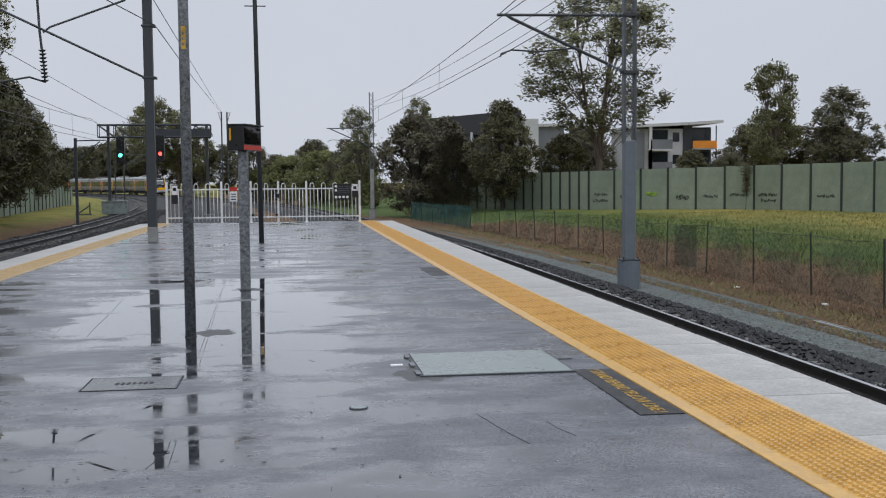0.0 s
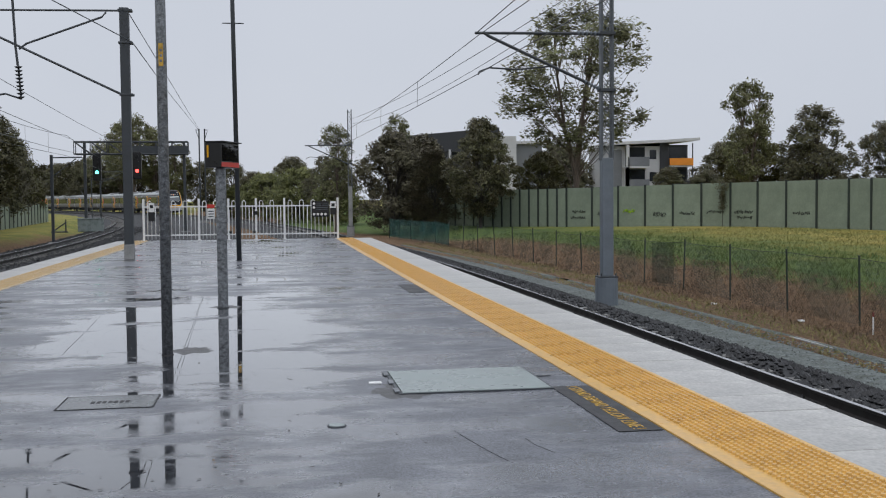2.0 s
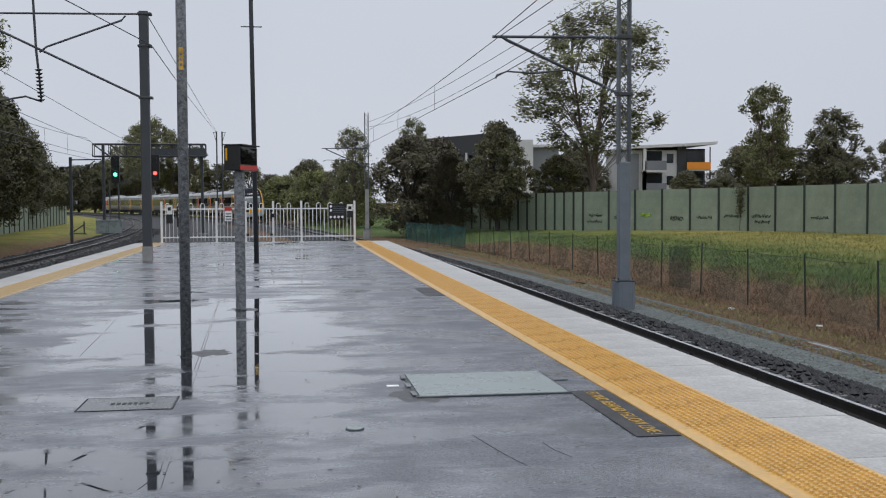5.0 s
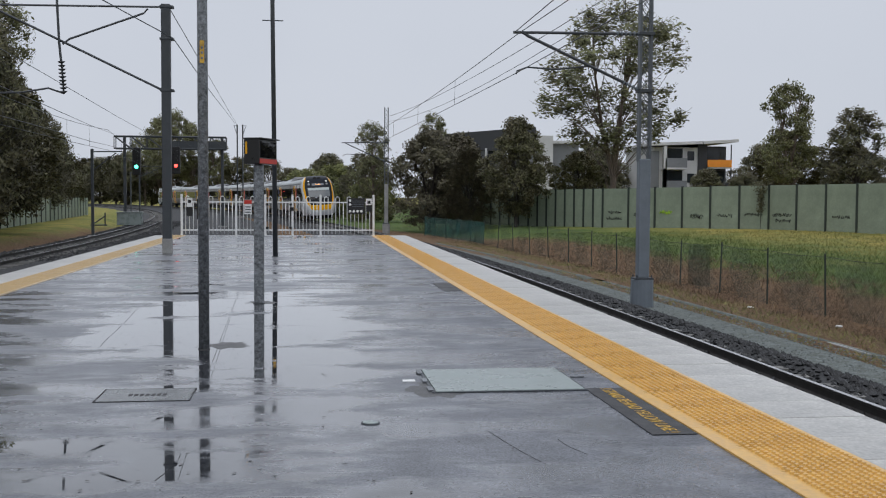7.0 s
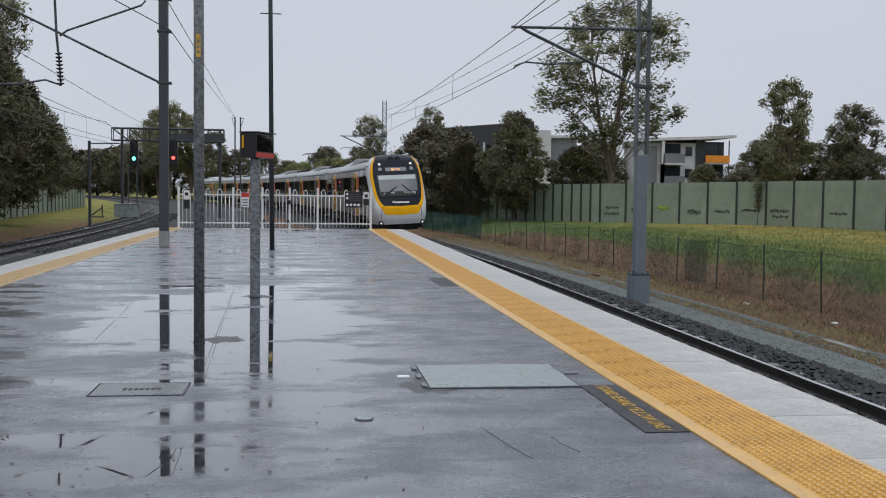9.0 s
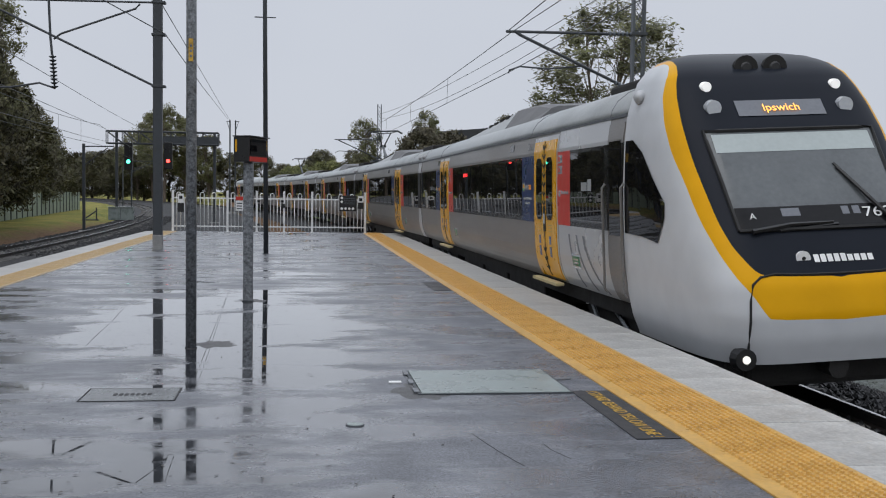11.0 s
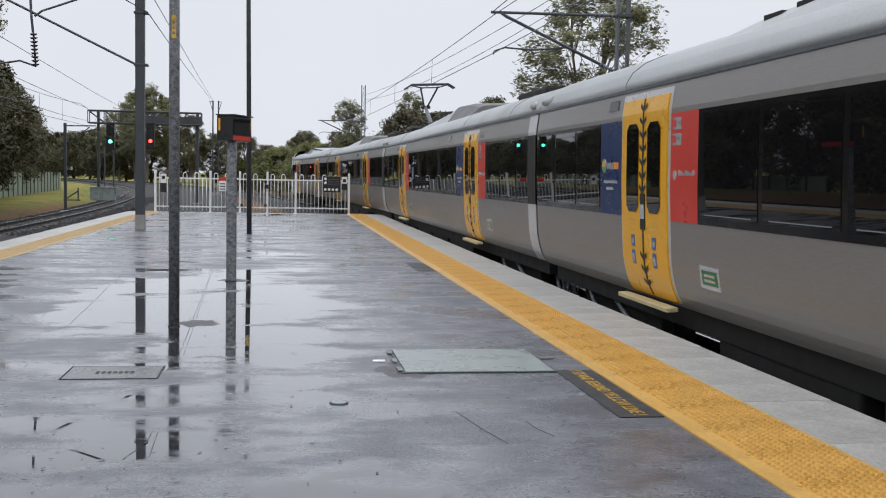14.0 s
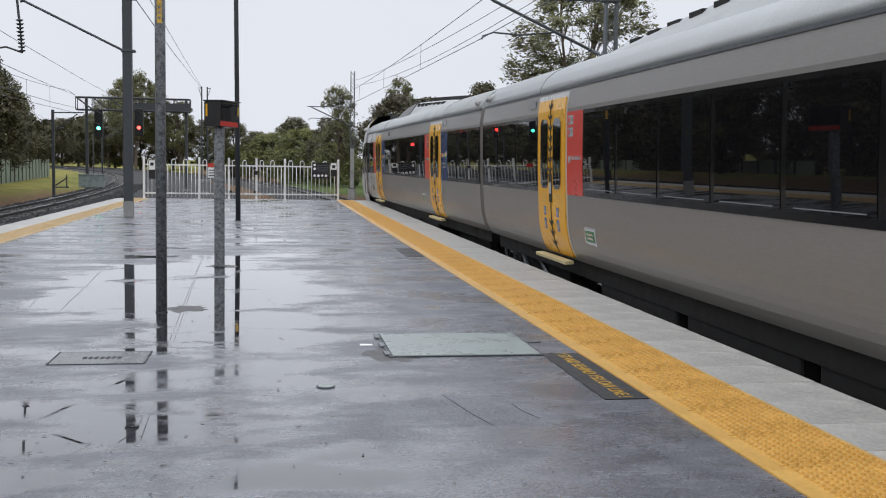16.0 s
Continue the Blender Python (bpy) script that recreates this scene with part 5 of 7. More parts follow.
def plant(kind, x, y, h, turn, wide=1.0):
    wood, crown, base, bark, leaf, label, cat = TREES[kind]
    th = tagged(empty(cat + "_tree" if cat != "shrub" else "shrub", pose(x, y, land_height(x, y), 0, 0, turn)), label, "tree" if cat != "shrub" else "shrub")
    k = h / base
    th.scale = (k * wide, k * wide, k)
    link("trunk", wood, bark, th, "", True)
    link("crown", crown, leaf, th)
    return th


TREES = {}


def make_trees():
    def kind(key, args, bark, leaf, label, cat):
        w, c = tree_mesh(*args)
        w.materials.append(bark)
        c.materials.append(leaf)
        TREES[key] = (w, c, args[1], bark, leaf, label, cat)
    oval = [(0.36, 0.12), (0.48, 0.26), (0.68, 0.3), (0.86, 0.22), (0.97, 0.06)]
    column = [(0.3, 0.1), (0.45, 0.2), (0.7, 0.2), (0.88, 0.15), (0.97, 0.05)]
    egg = [(0.1, 0.2), (0.25, 0.34), (0.5, 0.38), (0.75, 0.28), (0.96, 0.07)]
    mound = [(0.05, 0.45), (0.3, 0.6), (0.6, 0.5), (0.93, 0.15)]
    kind("tall", (21, 15, oval, 120, 0.85, 21000, 0.15, -0.26, 0.2, 3), M_BARK, M_LEAF, "tall open eucalypt with pale forked trunk", "eucalypt")
    kind("tall2", (34, 13, column, 84, 0.68, 12500, 0.14, -0.34, 0.24, 2), M_BARK, M_LEAF, "tall slender eucalypt with sparse grey-green crown", "eucalypt")
    kind("dense", (47, 9, egg, 150, 0.62, 19000, 0.135, -0.6, 0.2, 1), M_DARKBARK, M_LEAFDARK, "dense dark green tree beside the railway", "bushy")
    kind("brown", (58, 9, egg, 150, 0.6, 19000, 0.13, -0.6, 0.2, 2), M_DARKBARK, M_LEAFBROWN, "dense brownish casuarina tree", "casuarina")
    kind("dense2", (63, 9, [(0.14, 0.12), (0.35, 0.3), (0.6, 0.33), (0.82, 0.22), (0.97, 0.06)], 125, 0.62, 17000, 0.135, -0.5, 0.2, 2), M_DARKBARK, M_LEAFDARK, "dense dark tree with rounded crown", "bushy")
    kind("yellow", (72, 7, mound, 150, 0.62, 17000, 0.14, -0.6, 0.16, 2), M_DARKBARK, M_LEAFYELLOW, "low yellow-green spreading tree", "spreading")
    rows = [
        ("tall", 23.9, 81, 17.6, 30, 1.18), ("tall2", 40.2, 85, 12.0, 80, 0.95), ("dense2", 47.0, 86, 10.0, 10, 1.0), ("dense", 52.5, 84, 8.5, 40, 1.0), ("dense2", 44.0, 92, 8.4, 200, 1.0),
        ("dense", 57.0, 84, 8.0, 140, 1.1), ("tall2", 60.0, 88, 11.0, 190, 1.0), ("dense2", 66.0, 84, 9.0, 250, 1.1),
        ("brown", 9.7, 84, 8.3, 0, 1.05), ("brown", 12.6, 88, 8.0, 120, 1.1), ("tall2", 5.6, 92, 9.4, 60, 0.9), ("tall2", 11.5, 96, 10.6, 20, 0.75), ("brown", 12.6, 82, 6.4, 220, 0.9),
        ("dense2", 15.9, 79.5, 8.4, 70, 0.98), ("tall2", 21.0, 98, 8.0, 300, 0.9), ("dense", 24.0, 92, 6.4, 150, 1.1), ("dense", 27.0, 95, 7.0, 33, 1.1), ("dense2", 40.5, 104, 5.2, 90, 1.4), ("dense", 45.5, 106, 5.0, 10, 1.2),
        ("yellow", -0.5, 138, 6.3, 0, 1.2), ("yellow", 3.5, 132, 6.9, 90, 1.1), ("dense", 3.0, 150, 9.0, 10, 1.1), ("yellow", -4.5, 150, 4.6, 200, 1.2), ("dense2", 6.5, 126, 8.0, 44, 1.0), ("yellow", 7.2, 118, 5.0, 130, 1.2),
        ("tall", -29.0, 236, 21.0, 100, 1.0), ("tall2", -33.0, 247, 20.0, 10, 1.1), ("tall2", -24.5, 238, 17.0, 220, 1.0), ("tall", -38.0, 258, 17.0, 60, 1.1), ("dense", -43.5, 268, 13.5, 20, 1.2), ("tall2", -19.5, 236, 15.0, 140, 1.1),
        ("dense2", -48.5, 280, 13.0, 160, 1.3), ("dense", -54.5, 291, 13.0, 20, 1.3), ("dense2", -60.5, 302, 13.0, 240, 1.3), ("dense", -67.5, 316, 13.0, 33, 1.3), ("dense2", -76.0, 332, 13.0, 70, 1.4), ("dense", -86.0, 346, 13.0, 5, 1.5),
        ("dense", -30.0, 252, 12.0, 200, 1.3), ("dense2", -22.0, 244, 12.0, 20, 1.3), ("dense", -14.5, 238, 11.0, 80, 1.3), ("dense2", -8.0, 230, 10.5, 10, 1.3), ("dense", -37.0, 262, 12.0, 310, 1.3),
        ("dense2", -15.9, 54, 11.0, 20, 0.8), ("dense", -17.4, 62, 9.8, 100, 0.85), ("tall", -17.0, 59, 13.5, 60, 0.7), ("dense2", -19.2, 68, 9.6, 200, 0.9), ("dense", -20.6, 75, 11.0, 250, 0.9), ("dense2", -21.8, 85, 10.2, 10, 0.9), ("dense", -22.9, 95, 9.4, 40, 0.9), ("dense2", -23.9, 105, 8.2, 150, 0.9), ("dense", -25.0, 114, 6.4, 230, 0.9), ("dense2", -18.6, 49, 11.5, 90, 0.95),
        ("dense", -3.0, 190, 7.5, 90, 1.4), ("dense2", 10.0, 160, 9.0, 0, 1.2),
        # out-of-view row, added so the train's windows reflect dark foliage
        ("dense2", -17.5, 42, 12.0, 30, 0.9), ("dense", -16.4, 36, 8.5, 120, 0.95), ("dense2", -15.6, 30, 7.5, 210, 0.95), ("dense", -16.2, 24, 7.0, 300, 0.95), ("dense2", -15.8, 18, 7.0, 15, 0.9), ("dense", -16.0, 11, 7.0, 75, 0.95), ("dense2", -16.0, 4, 7.0, 45, 1.0),
        ("dense", -55.0, 240, 10.0, 0, 1.8), ("dense2", -66.0, 245, 10.0, 50, 1.9), ("dense", -78.0, 240, 10.0, 110, 2.0), ("dense2", -90.0, 235, 11.0, 160, 2.0), ("dense", -104.0, 225, 11.0, 10, 2.2),
        ("dense2", 74.0, 90, 9.0, 30, 1.3), ("dense", 82.0, 92, 9.0, 130, 1.4), ("dense", 33.0, 120, 8.5, 60, 1.4), ("dense2", 53.0, 118, 8.5, 60, 1.5), ("dense", 63.0, 116, 8.5, 160, 1.5),
    ]
    for k, x, y, h, turn, wide in rows:
        plant(k, x, y, h, turn, wide)


def make_left_wall():
    th = tagged(empty("boundary_fence"), "weathered pale green panel fence under the trees", "fence", kind="structure")
    a, b = (-17.2, 46.0), (-24.2, 122.0)
    d = math.hypot(b[0] - a[0], b[1] - a[1])
    n = int(d / 2.4)
    ang = math.atan2(b[1] - a[1], b[0] - a[0])
    for i in range(n):
        x, y = a[0] + (b[0] - a[0]) * i / n, a[1] + (b[1] - a[1]) * i / n
        m = Matrix.Translation((x, y, 0)) @ Matrix.Rotation(ang, 4, "Z")
        p = part("panel", box(0.06, 2.36, -0.03, 0.03, -0.8, 1.25, 0.01), M_WALLGREEN, th)
        p.matrix_basis = m
        p = part("post", box(-0.06, 0.06, -0.08, 0.08, -0.8, 1.32), M_WALLPOST, th)
        p.matrix_basis = m


def make_platform_debris():
    rng = random.Random(17)
    verts, faces = [], []
    for i in range(700):
        x, y = rng.uniform(-4.4, 2.4), 4.2 + rng.random() ** 1.5 * 24
        if rng.random() < 0.5:
            x, y = rng.gauss(-1.6, 1.0), rng.uniform(4.2, 12)
        if not -4.5 < x < 2.45:
            continue
        a, r = rng.uniform(0, 6.28), rng.uniform(0.004, 0.014)
        b = len(verts)
        for k, q in ((0, 1.6), (1.57, 0.6), (3.14, 1.6), (4.71, 0.6)):
            verts.append((x + r * q * math.cos(a + k), y + r * q * math.sin(a + k), 0.0006 + rng.uniform(0, 0.0015)))
        faces.append((b, b + 1, b + 2, b + 3))
    tagged(raw("fallen_leaves", verts, faces, M_LITTER), "small wet fallen leaves scattered on the asphalt", "leaves", kind="stuff")
    for cx, cy, rx, ry, seed in ((-0.8, 10.85, 0.3, 0.36, 1), (-0.62, 15.2, 0.3, 0.34, 2), (1.02, 8.2, 0.3, 0.5, 3), (-2.6, 7.1, 0.25, 0.3, 4)):
        ring, fan = [(cx, cy, 0.0035)], []
        for i in range(40):
            a = 2 * math.pi * i / 40
            k = 0.75 + 0.5 * noise.noise(Vector((math.cos(a) * 2.2 + seed * 7, math.sin(a) * 2.2, seed))) + 0.18 * noise.noise(Vector((math.cos(a) * 9, math.sin(a) * 9, seed)))
            ring.append((cx + rx * k * math.cos(a), cy + ry * k * math.sin(a), -0.0045))
            fan.append((0, i + 1, (i + 1) % 40 + 1))
        tagged(raw("silt_patch", ring, fan, M_SILT, None, "", True), "thin dark silt spread over the wet asphalt", "silt")
    for pts in ([(1.16, 6.7), (1.22, 6.35), (1.27, 6.1), (1.33, 5.85)], [(1.56, 6.4), (1.58, 6.2), (1.64, 6.0)]):
        ob = part("crack", tube([(x, y, -0.0022) for x, y in pts], 0.0013, 4), M_PATCH)
        tagged(ob, "thin dark crack in the asphalt", "crack")


def make_vine():
    th = tagged(empty("climbing_vine", pose(31.0, 69.55, 0)), "dark green vine hanging over the barrier", "vine")
    rng = random.Random(2)
    verts, faces = [], []
    for i in range(500):
        z = rng.uniform(0.6, 2.55)
        w = 0.12 + 0.25 * max(z - 1.7, 0)
        p = Vector((rng.gauss(0, w), -0.2 + rng.uniform(-0.1, 0.1), z))
        d = Vector((rng.gauss(0, 1), rng.gauss(0, 1), rng.gauss(0, 1))).normalized() * 0.07
        q = d.orthogonal().normalized() * 0.05
        b = len(verts)
        verts += [p - d, p + q, p + d, p - q]
        faces.append((b, b + 1, b + 2, b + 3))
    raw("leaves", verts, faces, M_LEAFDARK, th)
    part("stem", tube([(0, -0.15, -0.7), (0.05, -0.15, 0.8), (-0.03, -0.15, 2.5)], 0.02, 5), M_DARKBARK, th)


M_SILT = material("wet_silt", (0.075, 0.074, 0.074, 1), 0.4, 0, 0.5, 9, 120, 0.6, second=(0.022, 0.022, 0.023, 1))
M_LITTER = material("wet_leaf", (0.03, 0.022, 0.015, 1), 0.5, 0, 0.4, 5, 30, 0, island=0.5)


def make_litter():
    for i, (x, y, w, mat, label) in enumerate(((11.4, 26.0, 0.08, M_WHITE, "scrap of white litter on the bank"), (11.6, 21.8, 0.09, M_WHITE, "scrap of white litter on the bank"))):
        z = land_height(x, y)
        ob = part("litter", box(-w, w, -0.04, 0.04, 0.0, 0.04, 0.01), mat)
        ob.matrix_basis = pose(x, y, z + 0.01, 6, 4, 30 * i)
        tagged(ob, label, "litter")
    th = tagged(empty("marker_stake", pose(12.0, 19.6, land_height(12.0, 19.6))), "white survey stake with red top", "stake")
    part("stake", box(-0.012, 0.012, -0.012, 0.012, -0.05, 0.36), M_WHITE, th)
    part("tip", box(-0.014, 0.014, -0.014, 0.014, 0.36, 0.45), M_REDDULL, th, "faded red painted tip")


M_REDDULL = material("faded_red", (0.2, 0.05, 0.04, 1), 0.7, 0, 0.2, 6, 40, 0)
M_TUFTB = material("dead_grass_blades", (0.26, 0.175, 0.1, 1), 0.9, 0, 0.4, 1.0, 9, 0, second=(0.035, 0.024, 0.018, 1), island=0.5)
M_TUFTG = material("verge_blades", (0.25, 0.22, 0.08, 1), 0.9, 0, 0.3, 1.0, 9, 0, second=(0.1, 0.12, 0.04, 1), island=0.4)
M_TUFTN = material("lush_blades", (0.13, 0.17, 0.045, 1), 0.9, 0, 0.3, 0.4, 9, 0, second=(0.06, 0.1, 0.026, 1), island=0.45)
M_TUFTF = material("field_blades", (0.22, 0.19, 0.05, 1), 0.9, 0, 0.3, 0.3, 9, 0, second=(0.095, 0.12, 0.032, 1), island=0.4)


# ---- the train ----
def side_x(z):
    pts = ((0.84, 1.22), (0.95, 1.285), (1.1, 1.335), (1.3, 1.362), (1.5, 1.368), (2.1, 1.365), (2.9, 1.335), (3.2, 1.28))
    for (z0, x0), (z1, x1) in zip(pts, pts[1:]):
        if z <= z1:
            k = (z - z0) / (z1 - z0)
            return x0 + (x1 - x0) * k
    return 1.28


B0, B1 = 1.75, 2.85     # foot and head of the window band
DOORS = (-5.55, 5.75)    # door centres along a car
ZS = [0.84, 0.9, 0.97, 1.05, 1.15, 1.3, 1.5, 1.8, 2.1, 2.5, 2.9, 3.05, 3.2]
ROOF = [(1.28, 3.2), (1.26, 3.28), (1.18, 3.4), (1.03, 3.51), (0.8, 3.6), (0.45, 3.66), (0.0, 3.68)]


def skin(side, y0, y1, z0, z1, out, thick=0.02):
    """A thin panel that follows the curve of the car's side between two heights."""
    zs = [z0] + [z for z in ZS if z0 + 0.02 < z < z1 - 0.02] + [z1]
    verts, faces = [], []
    for z in zs:
        for o in (out, out - thick):
            for y in (y0, y1):
                verts.append((side * (side_x(z) + o), y, z))
    n = len(zs)
    for i in range(n - 1):
        a, b = i * 4, i * 4 + 4
        faces += [(a, a + 1, b + 1, b), (a + 2, b + 2, b + 3, a + 3), (a, b, b + 2, a + 2), (a + 1, a + 3, b + 3, b + 1)]
    faces += [(0, 2, 3, 1), ((n - 1) * 4, (n - 1) * 4 + 1, (n - 1) * 4 + 3, (n - 1) * 4 + 2)]
    if side > 0:
        faces = [f[::-1] for f in faces]
    return verts, faces


def shell(name, y0, y1, profile, mat, parent, n=2):
    verts, faces, k = [], [], len(profile)
    for i in range(n):
        y = y0 + (y1 - y0) * i / (n - 1)
        verts += [(x, y, z) for x, z in profile]
    for i in range(n - 1):
        for j in range(k):
            a, b = i * k + j, i * k + (j + 1) % k
            faces.append((a, b, b + k, a + k))
    faces += [tuple(range(k))[::-1], tuple(range((n - 1) * k, n * k))]
    return raw(name, verts, faces, mat, parent)


def chevron(bm, side, y, z, w, h, out):
    """One leaf-like arrow stroke pair on the meeting line of two door leaves."""
    at = lambda p, q: bm.verts.new((side * (side_x(z + q) + out), y + p, z + q))
    foot, notch = at(0.0, 0.0), at(0.0, h * 0.62)
    for s in (-1, 1):
        bm.faces.new((foot, at(s * w, h * 0.75), at(s * w, h * 1.35), notch))


def door(parent, side, y, white_bottom=False):
    d = part("door", boxes([(0, 0.001, 0, 0.001, 2, 2.001)]), M_RUBBER, parent, "yellow double sliding door")
    v, f = skin(side, y - 0.79, y + 0.79, 0.88, 3.13, 0.003)
    raw("surround", v, f, M_SILVER, d)
    for s in (-1, 1):
        a, b = (y - 0.72, y - 0.012) if s < 0 else (y + 0.012, y + 0.72)
        v, f = skin(side, a, b, 0.88, 3.06, 0.02)
        leaf = raw("leaf", v, f, M_YELLOW, d)
        g0, g1 = (a + 0.18, b - 0.13) if s < 0 else (a + 0.13, b - 0.18)
        bm = bmesh.new()
        r, rows_ = 0.08, []
        for q in range(15):
            zz = 1.81 + 0.98 * q / 14
            e = min(zz - 1.81, 2.79 - zz)
            inset = r - math.sqrt(max(r * r - (r - e) ** 2, 0)) if e < r else 0.0
            rows_.append([bm.verts.new((side * (side_x(zz) + 0.027), yy, zz)) for yy in (g0 + inset, g1 - inset)])
        for u, w in zip(rows_, rows_[1:]):
            bm.faces.new((u[0], u[1], w[1], w[0]))
        part("window", bm, M_TGLASS, leaf, "dark rounded door window")
        if s:
            for z0, z1, mt in ((1.42, 1.55, M_STICKER), (1.22, 1.38, M_STICKER)):
                v, f = skin(side, y + s * 0.34 - 0.055, y + s * 0.34 + 0.055, z0, z1, 0.024, 0.006)
                st = raw("sticker", v, f, mt, leaf)
                v, f = skin(side, y + s * 0.34 - 0.03, y + s * 0.34 + 0.03, z0 + 0.03, z1 - 0.04, 0.026, 0.004)
                raw("sticker_field", v, f, M_LENS, st)
            for k in range(3):
                v, f = skin(side, y + s * 0.36 - 0.1, y + s * 0.36 + 0.1, 1.62 + 0.05 * k, 1.628 + 0.05 * k, 0.024, 0.005)
                raw("line", v, f, M_STEPY, leaf)
    for i in range(14):
        z = 0.98 + i * 0.148
        if 1.42 < z < 2.0:
            continue
        bm = bmesh.new()
        chevron(bm, side, y, z, 0.105, 0.08, 0.027)
        part("chevron", bm, M_RUBBER, d)
    v, f = skin(side, y - 0.016, y + 0.016, 0.9, 3.05, 0.0265, 0.012)
    raw("meeting_seal", v, f, M_RUBBER, d)
    v, f = skin(side, y - 0.075, y + 0.075, 1.62, 2.02, 0.029, 0.012)
    raw("handle_strip", v, f, M_UNDER, d)
    v, f = skin(side, y - 0.06, y + 0.06, 1.74, 1.9, 0.033, 0.006)
    raw("notice", v, f, M_LENS, d)
    x = side * 1.3
    part("step", box(min(x, x + side * 0.13), max(x, x + side * 0.13), y - 0.8, y + 0.8, 0.8, 0.85, 0.01), M_STEPY, parent, "worn yellow door step")
    return d


def bogie(parent, y):
    b = part("bogie", boxes([(-0.95, -0.8, y - 1.6, y + 1.6, 0.35, 0.6), (0.8, 0.95, y - 1.6, y + 1.6, 0.35, 0.6), (-0.9, 0.9, y - 0.25, y + 0.25, 0.4, 0.62)], 0.02), M_UNDER, parent)
    for yy in (y - 1.1, y + 1.1):
        bm = bmesh.new()
        for x in (-0.555, 0.555):
            bmesh.ops.create_cone(bm, cap_ends=True, segments=20, radius1=0.41, radius2=0.41, depth=0.12, matrix=Matrix.Translation((x, yy, 0.41)) @ Matrix.Rotation(math.pi / 2, 4, "Y"))
        tube_into(bm, [(-0.9, yy, 0.41), (0.9, yy, 0.41)], 0.08, 8)
        part("wheelset", bm, M_RAIL, b)
    for line in ([(-1.0, y - 0.6, 0.35), (-1.0, y + 0.1, 0.62)], [(-1.0, y + 0.8, 0.3), (-1.0, y + 1.2, 0.6)]):
        part("damper", tube(line, 0.035, 6), M_GALV, b)


def saloon(car, y0, y1, first, last, rear_panel=True):
    """Body, roof, glazing and doors of one car between y0 and y1, doors at DOORS."""
    prof = [(-side_x(z), z) for z in ZS] + [(side_x(z), z) for z in reversed(ZS)]
    shell("body", y0, y1, prof, M_STEEL, car)
    top = [(-x, z) for x, z in ROOF] + [(x, z) for x, z in reversed(ROOF[:-1])]
    roof = shell("roof", y0, y1, top, M_ROOF, car)
    for p in roof.data.polygons:
        p.use_smooth = len(p.vertices) == 4
    for side in (-1, 1):
        v, f = skin(side, y0, y1, 3.165, 3.2, 0.012)
        raw("gutter", v, f, M_DARKSTEEL, car)
        for dy in DOORS:
            door(car, side, dy)
            v, f = skin(side, dy - 1.52, dy - 0.8, B0, B1, 0.006)
            red = raw("red_panel", v, f, M_RED, car, "red livery panel")
            for z in (2.58, 2.74):
                v, f = skin(side, dy - 1.08, dy - 0.86, z - 0.06, z + 0.06, 0.009, 0.004)
                note = raw("notice", v, f, M_LENS, red)
                v, f = skin(side, dy - 0.95, dy - 0.88, z - 0.035, z + 0.035, 0.012, 0.004)
                raw("notice_mark", v, f, M_RED, note)
                v, f = skin(side, dy - 1.06, dy - 0.98, z - 0.01, z + 0.02, 0.012, 0.004)
                raw("notice_line", v, f, M_BMID, note)
            for k in range(7):
                w0 = dy - 1.02 - 0.062 * k
                v, f = skin(side, w0 - 0.048, w0, 2.215, 2.27 - 0.012 * (k % 3), 0.009, 0.004)
                raw("logo_bar", v, f, M_LENS, red)
            bm = bmesh.new()
            bmesh.ops.create_cone(bm, cap_ends=True, segments=14, radius1=0.05, radius2=0.05, depth=0.01, matrix=Matrix.Translation((side * (side_x(2.22) + 0.006), dy - 0.93, 2.22)) @ Matrix.Rotation(math.pi / 2, 4, "Y"))
            part("logo_disc", bm, M_LENS, red)
            v, f = skin(side, dy - 2.0, dy - 1.55, 1.14, 1.36, 0.01)
            box_ = raw("equipment_plate", v, f, M_LENS, car, "pale framed green notice plate")
            v, f = skin(side, dy - 1.96, dy - 1.6, 1.18, 1.32, 0.014, 0.006)
            raw("green_field", v, f, M_GREEN, box_)
            for k in range(2):
                v, f = skin(side, dy - 1.9, dy - 1.66, 1.21 + 0.05 * k, 1.235 + 0.05 * k, 0.016, 0.004)
                raw("line", v, f, M_LENS, box_)
        for a, b in ((DOORS[0] + 0.79, -3.85), (DOORS[1] + 0.79, 7.35))[:2 if rear_panel else 1]:
            v, f = skin(side, a, b, B0, B1, 0.006)
            blue = raw("blue_panel", v, f, M_BLUE, car, "navy livery panel")
            bm = bmesh.new()
            bmesh.ops.create_cone(bm, cap_ends=True, segments=16, radius1=0.085, radius2=0.085, depth=0.01, matrix=Matrix.Translation((side * (side_x(2.33) + 0.006), b - 0.15, 2.33)) @ Matrix.Rotation(math.pi / 2, 4, "Y"))
            disc = part("logo_disc", bm, M_LENS, blue)
            for z0, z1, y0_, mt in ((2.27, 2.31, -0.05, M_LOGOGREEN), (2.32, 2.38, -0.06, M_YELLOW)):
                v, f = skin(side, b - 0.15 + y0_, b - 0.15 - y0_, z0, z1, 0.014, 0.004)
                raw("logo_field", v, f, mt, disc)
            for k in range(5):
                w0 = b - 0.27 - 0.09 * k
                v, f = skin(side, w0 - 0.07, w0, 2.29, 2.37, 0.009, 0.004)
                raw("logo_bar", v, f, M_LENS if k < 3 else M_ORANGE, blue)
            for k in range(2):
                v, f = skin(side, a + 0.14 + 0.16 * (1 - k), b - 0.14 - 0.1 * (1 - k), 2.04 + 0.08 * k, 2.075 + 0.08 * k, 0.009, 0.004)
                raw("line", v, f, M_LENS, blue)
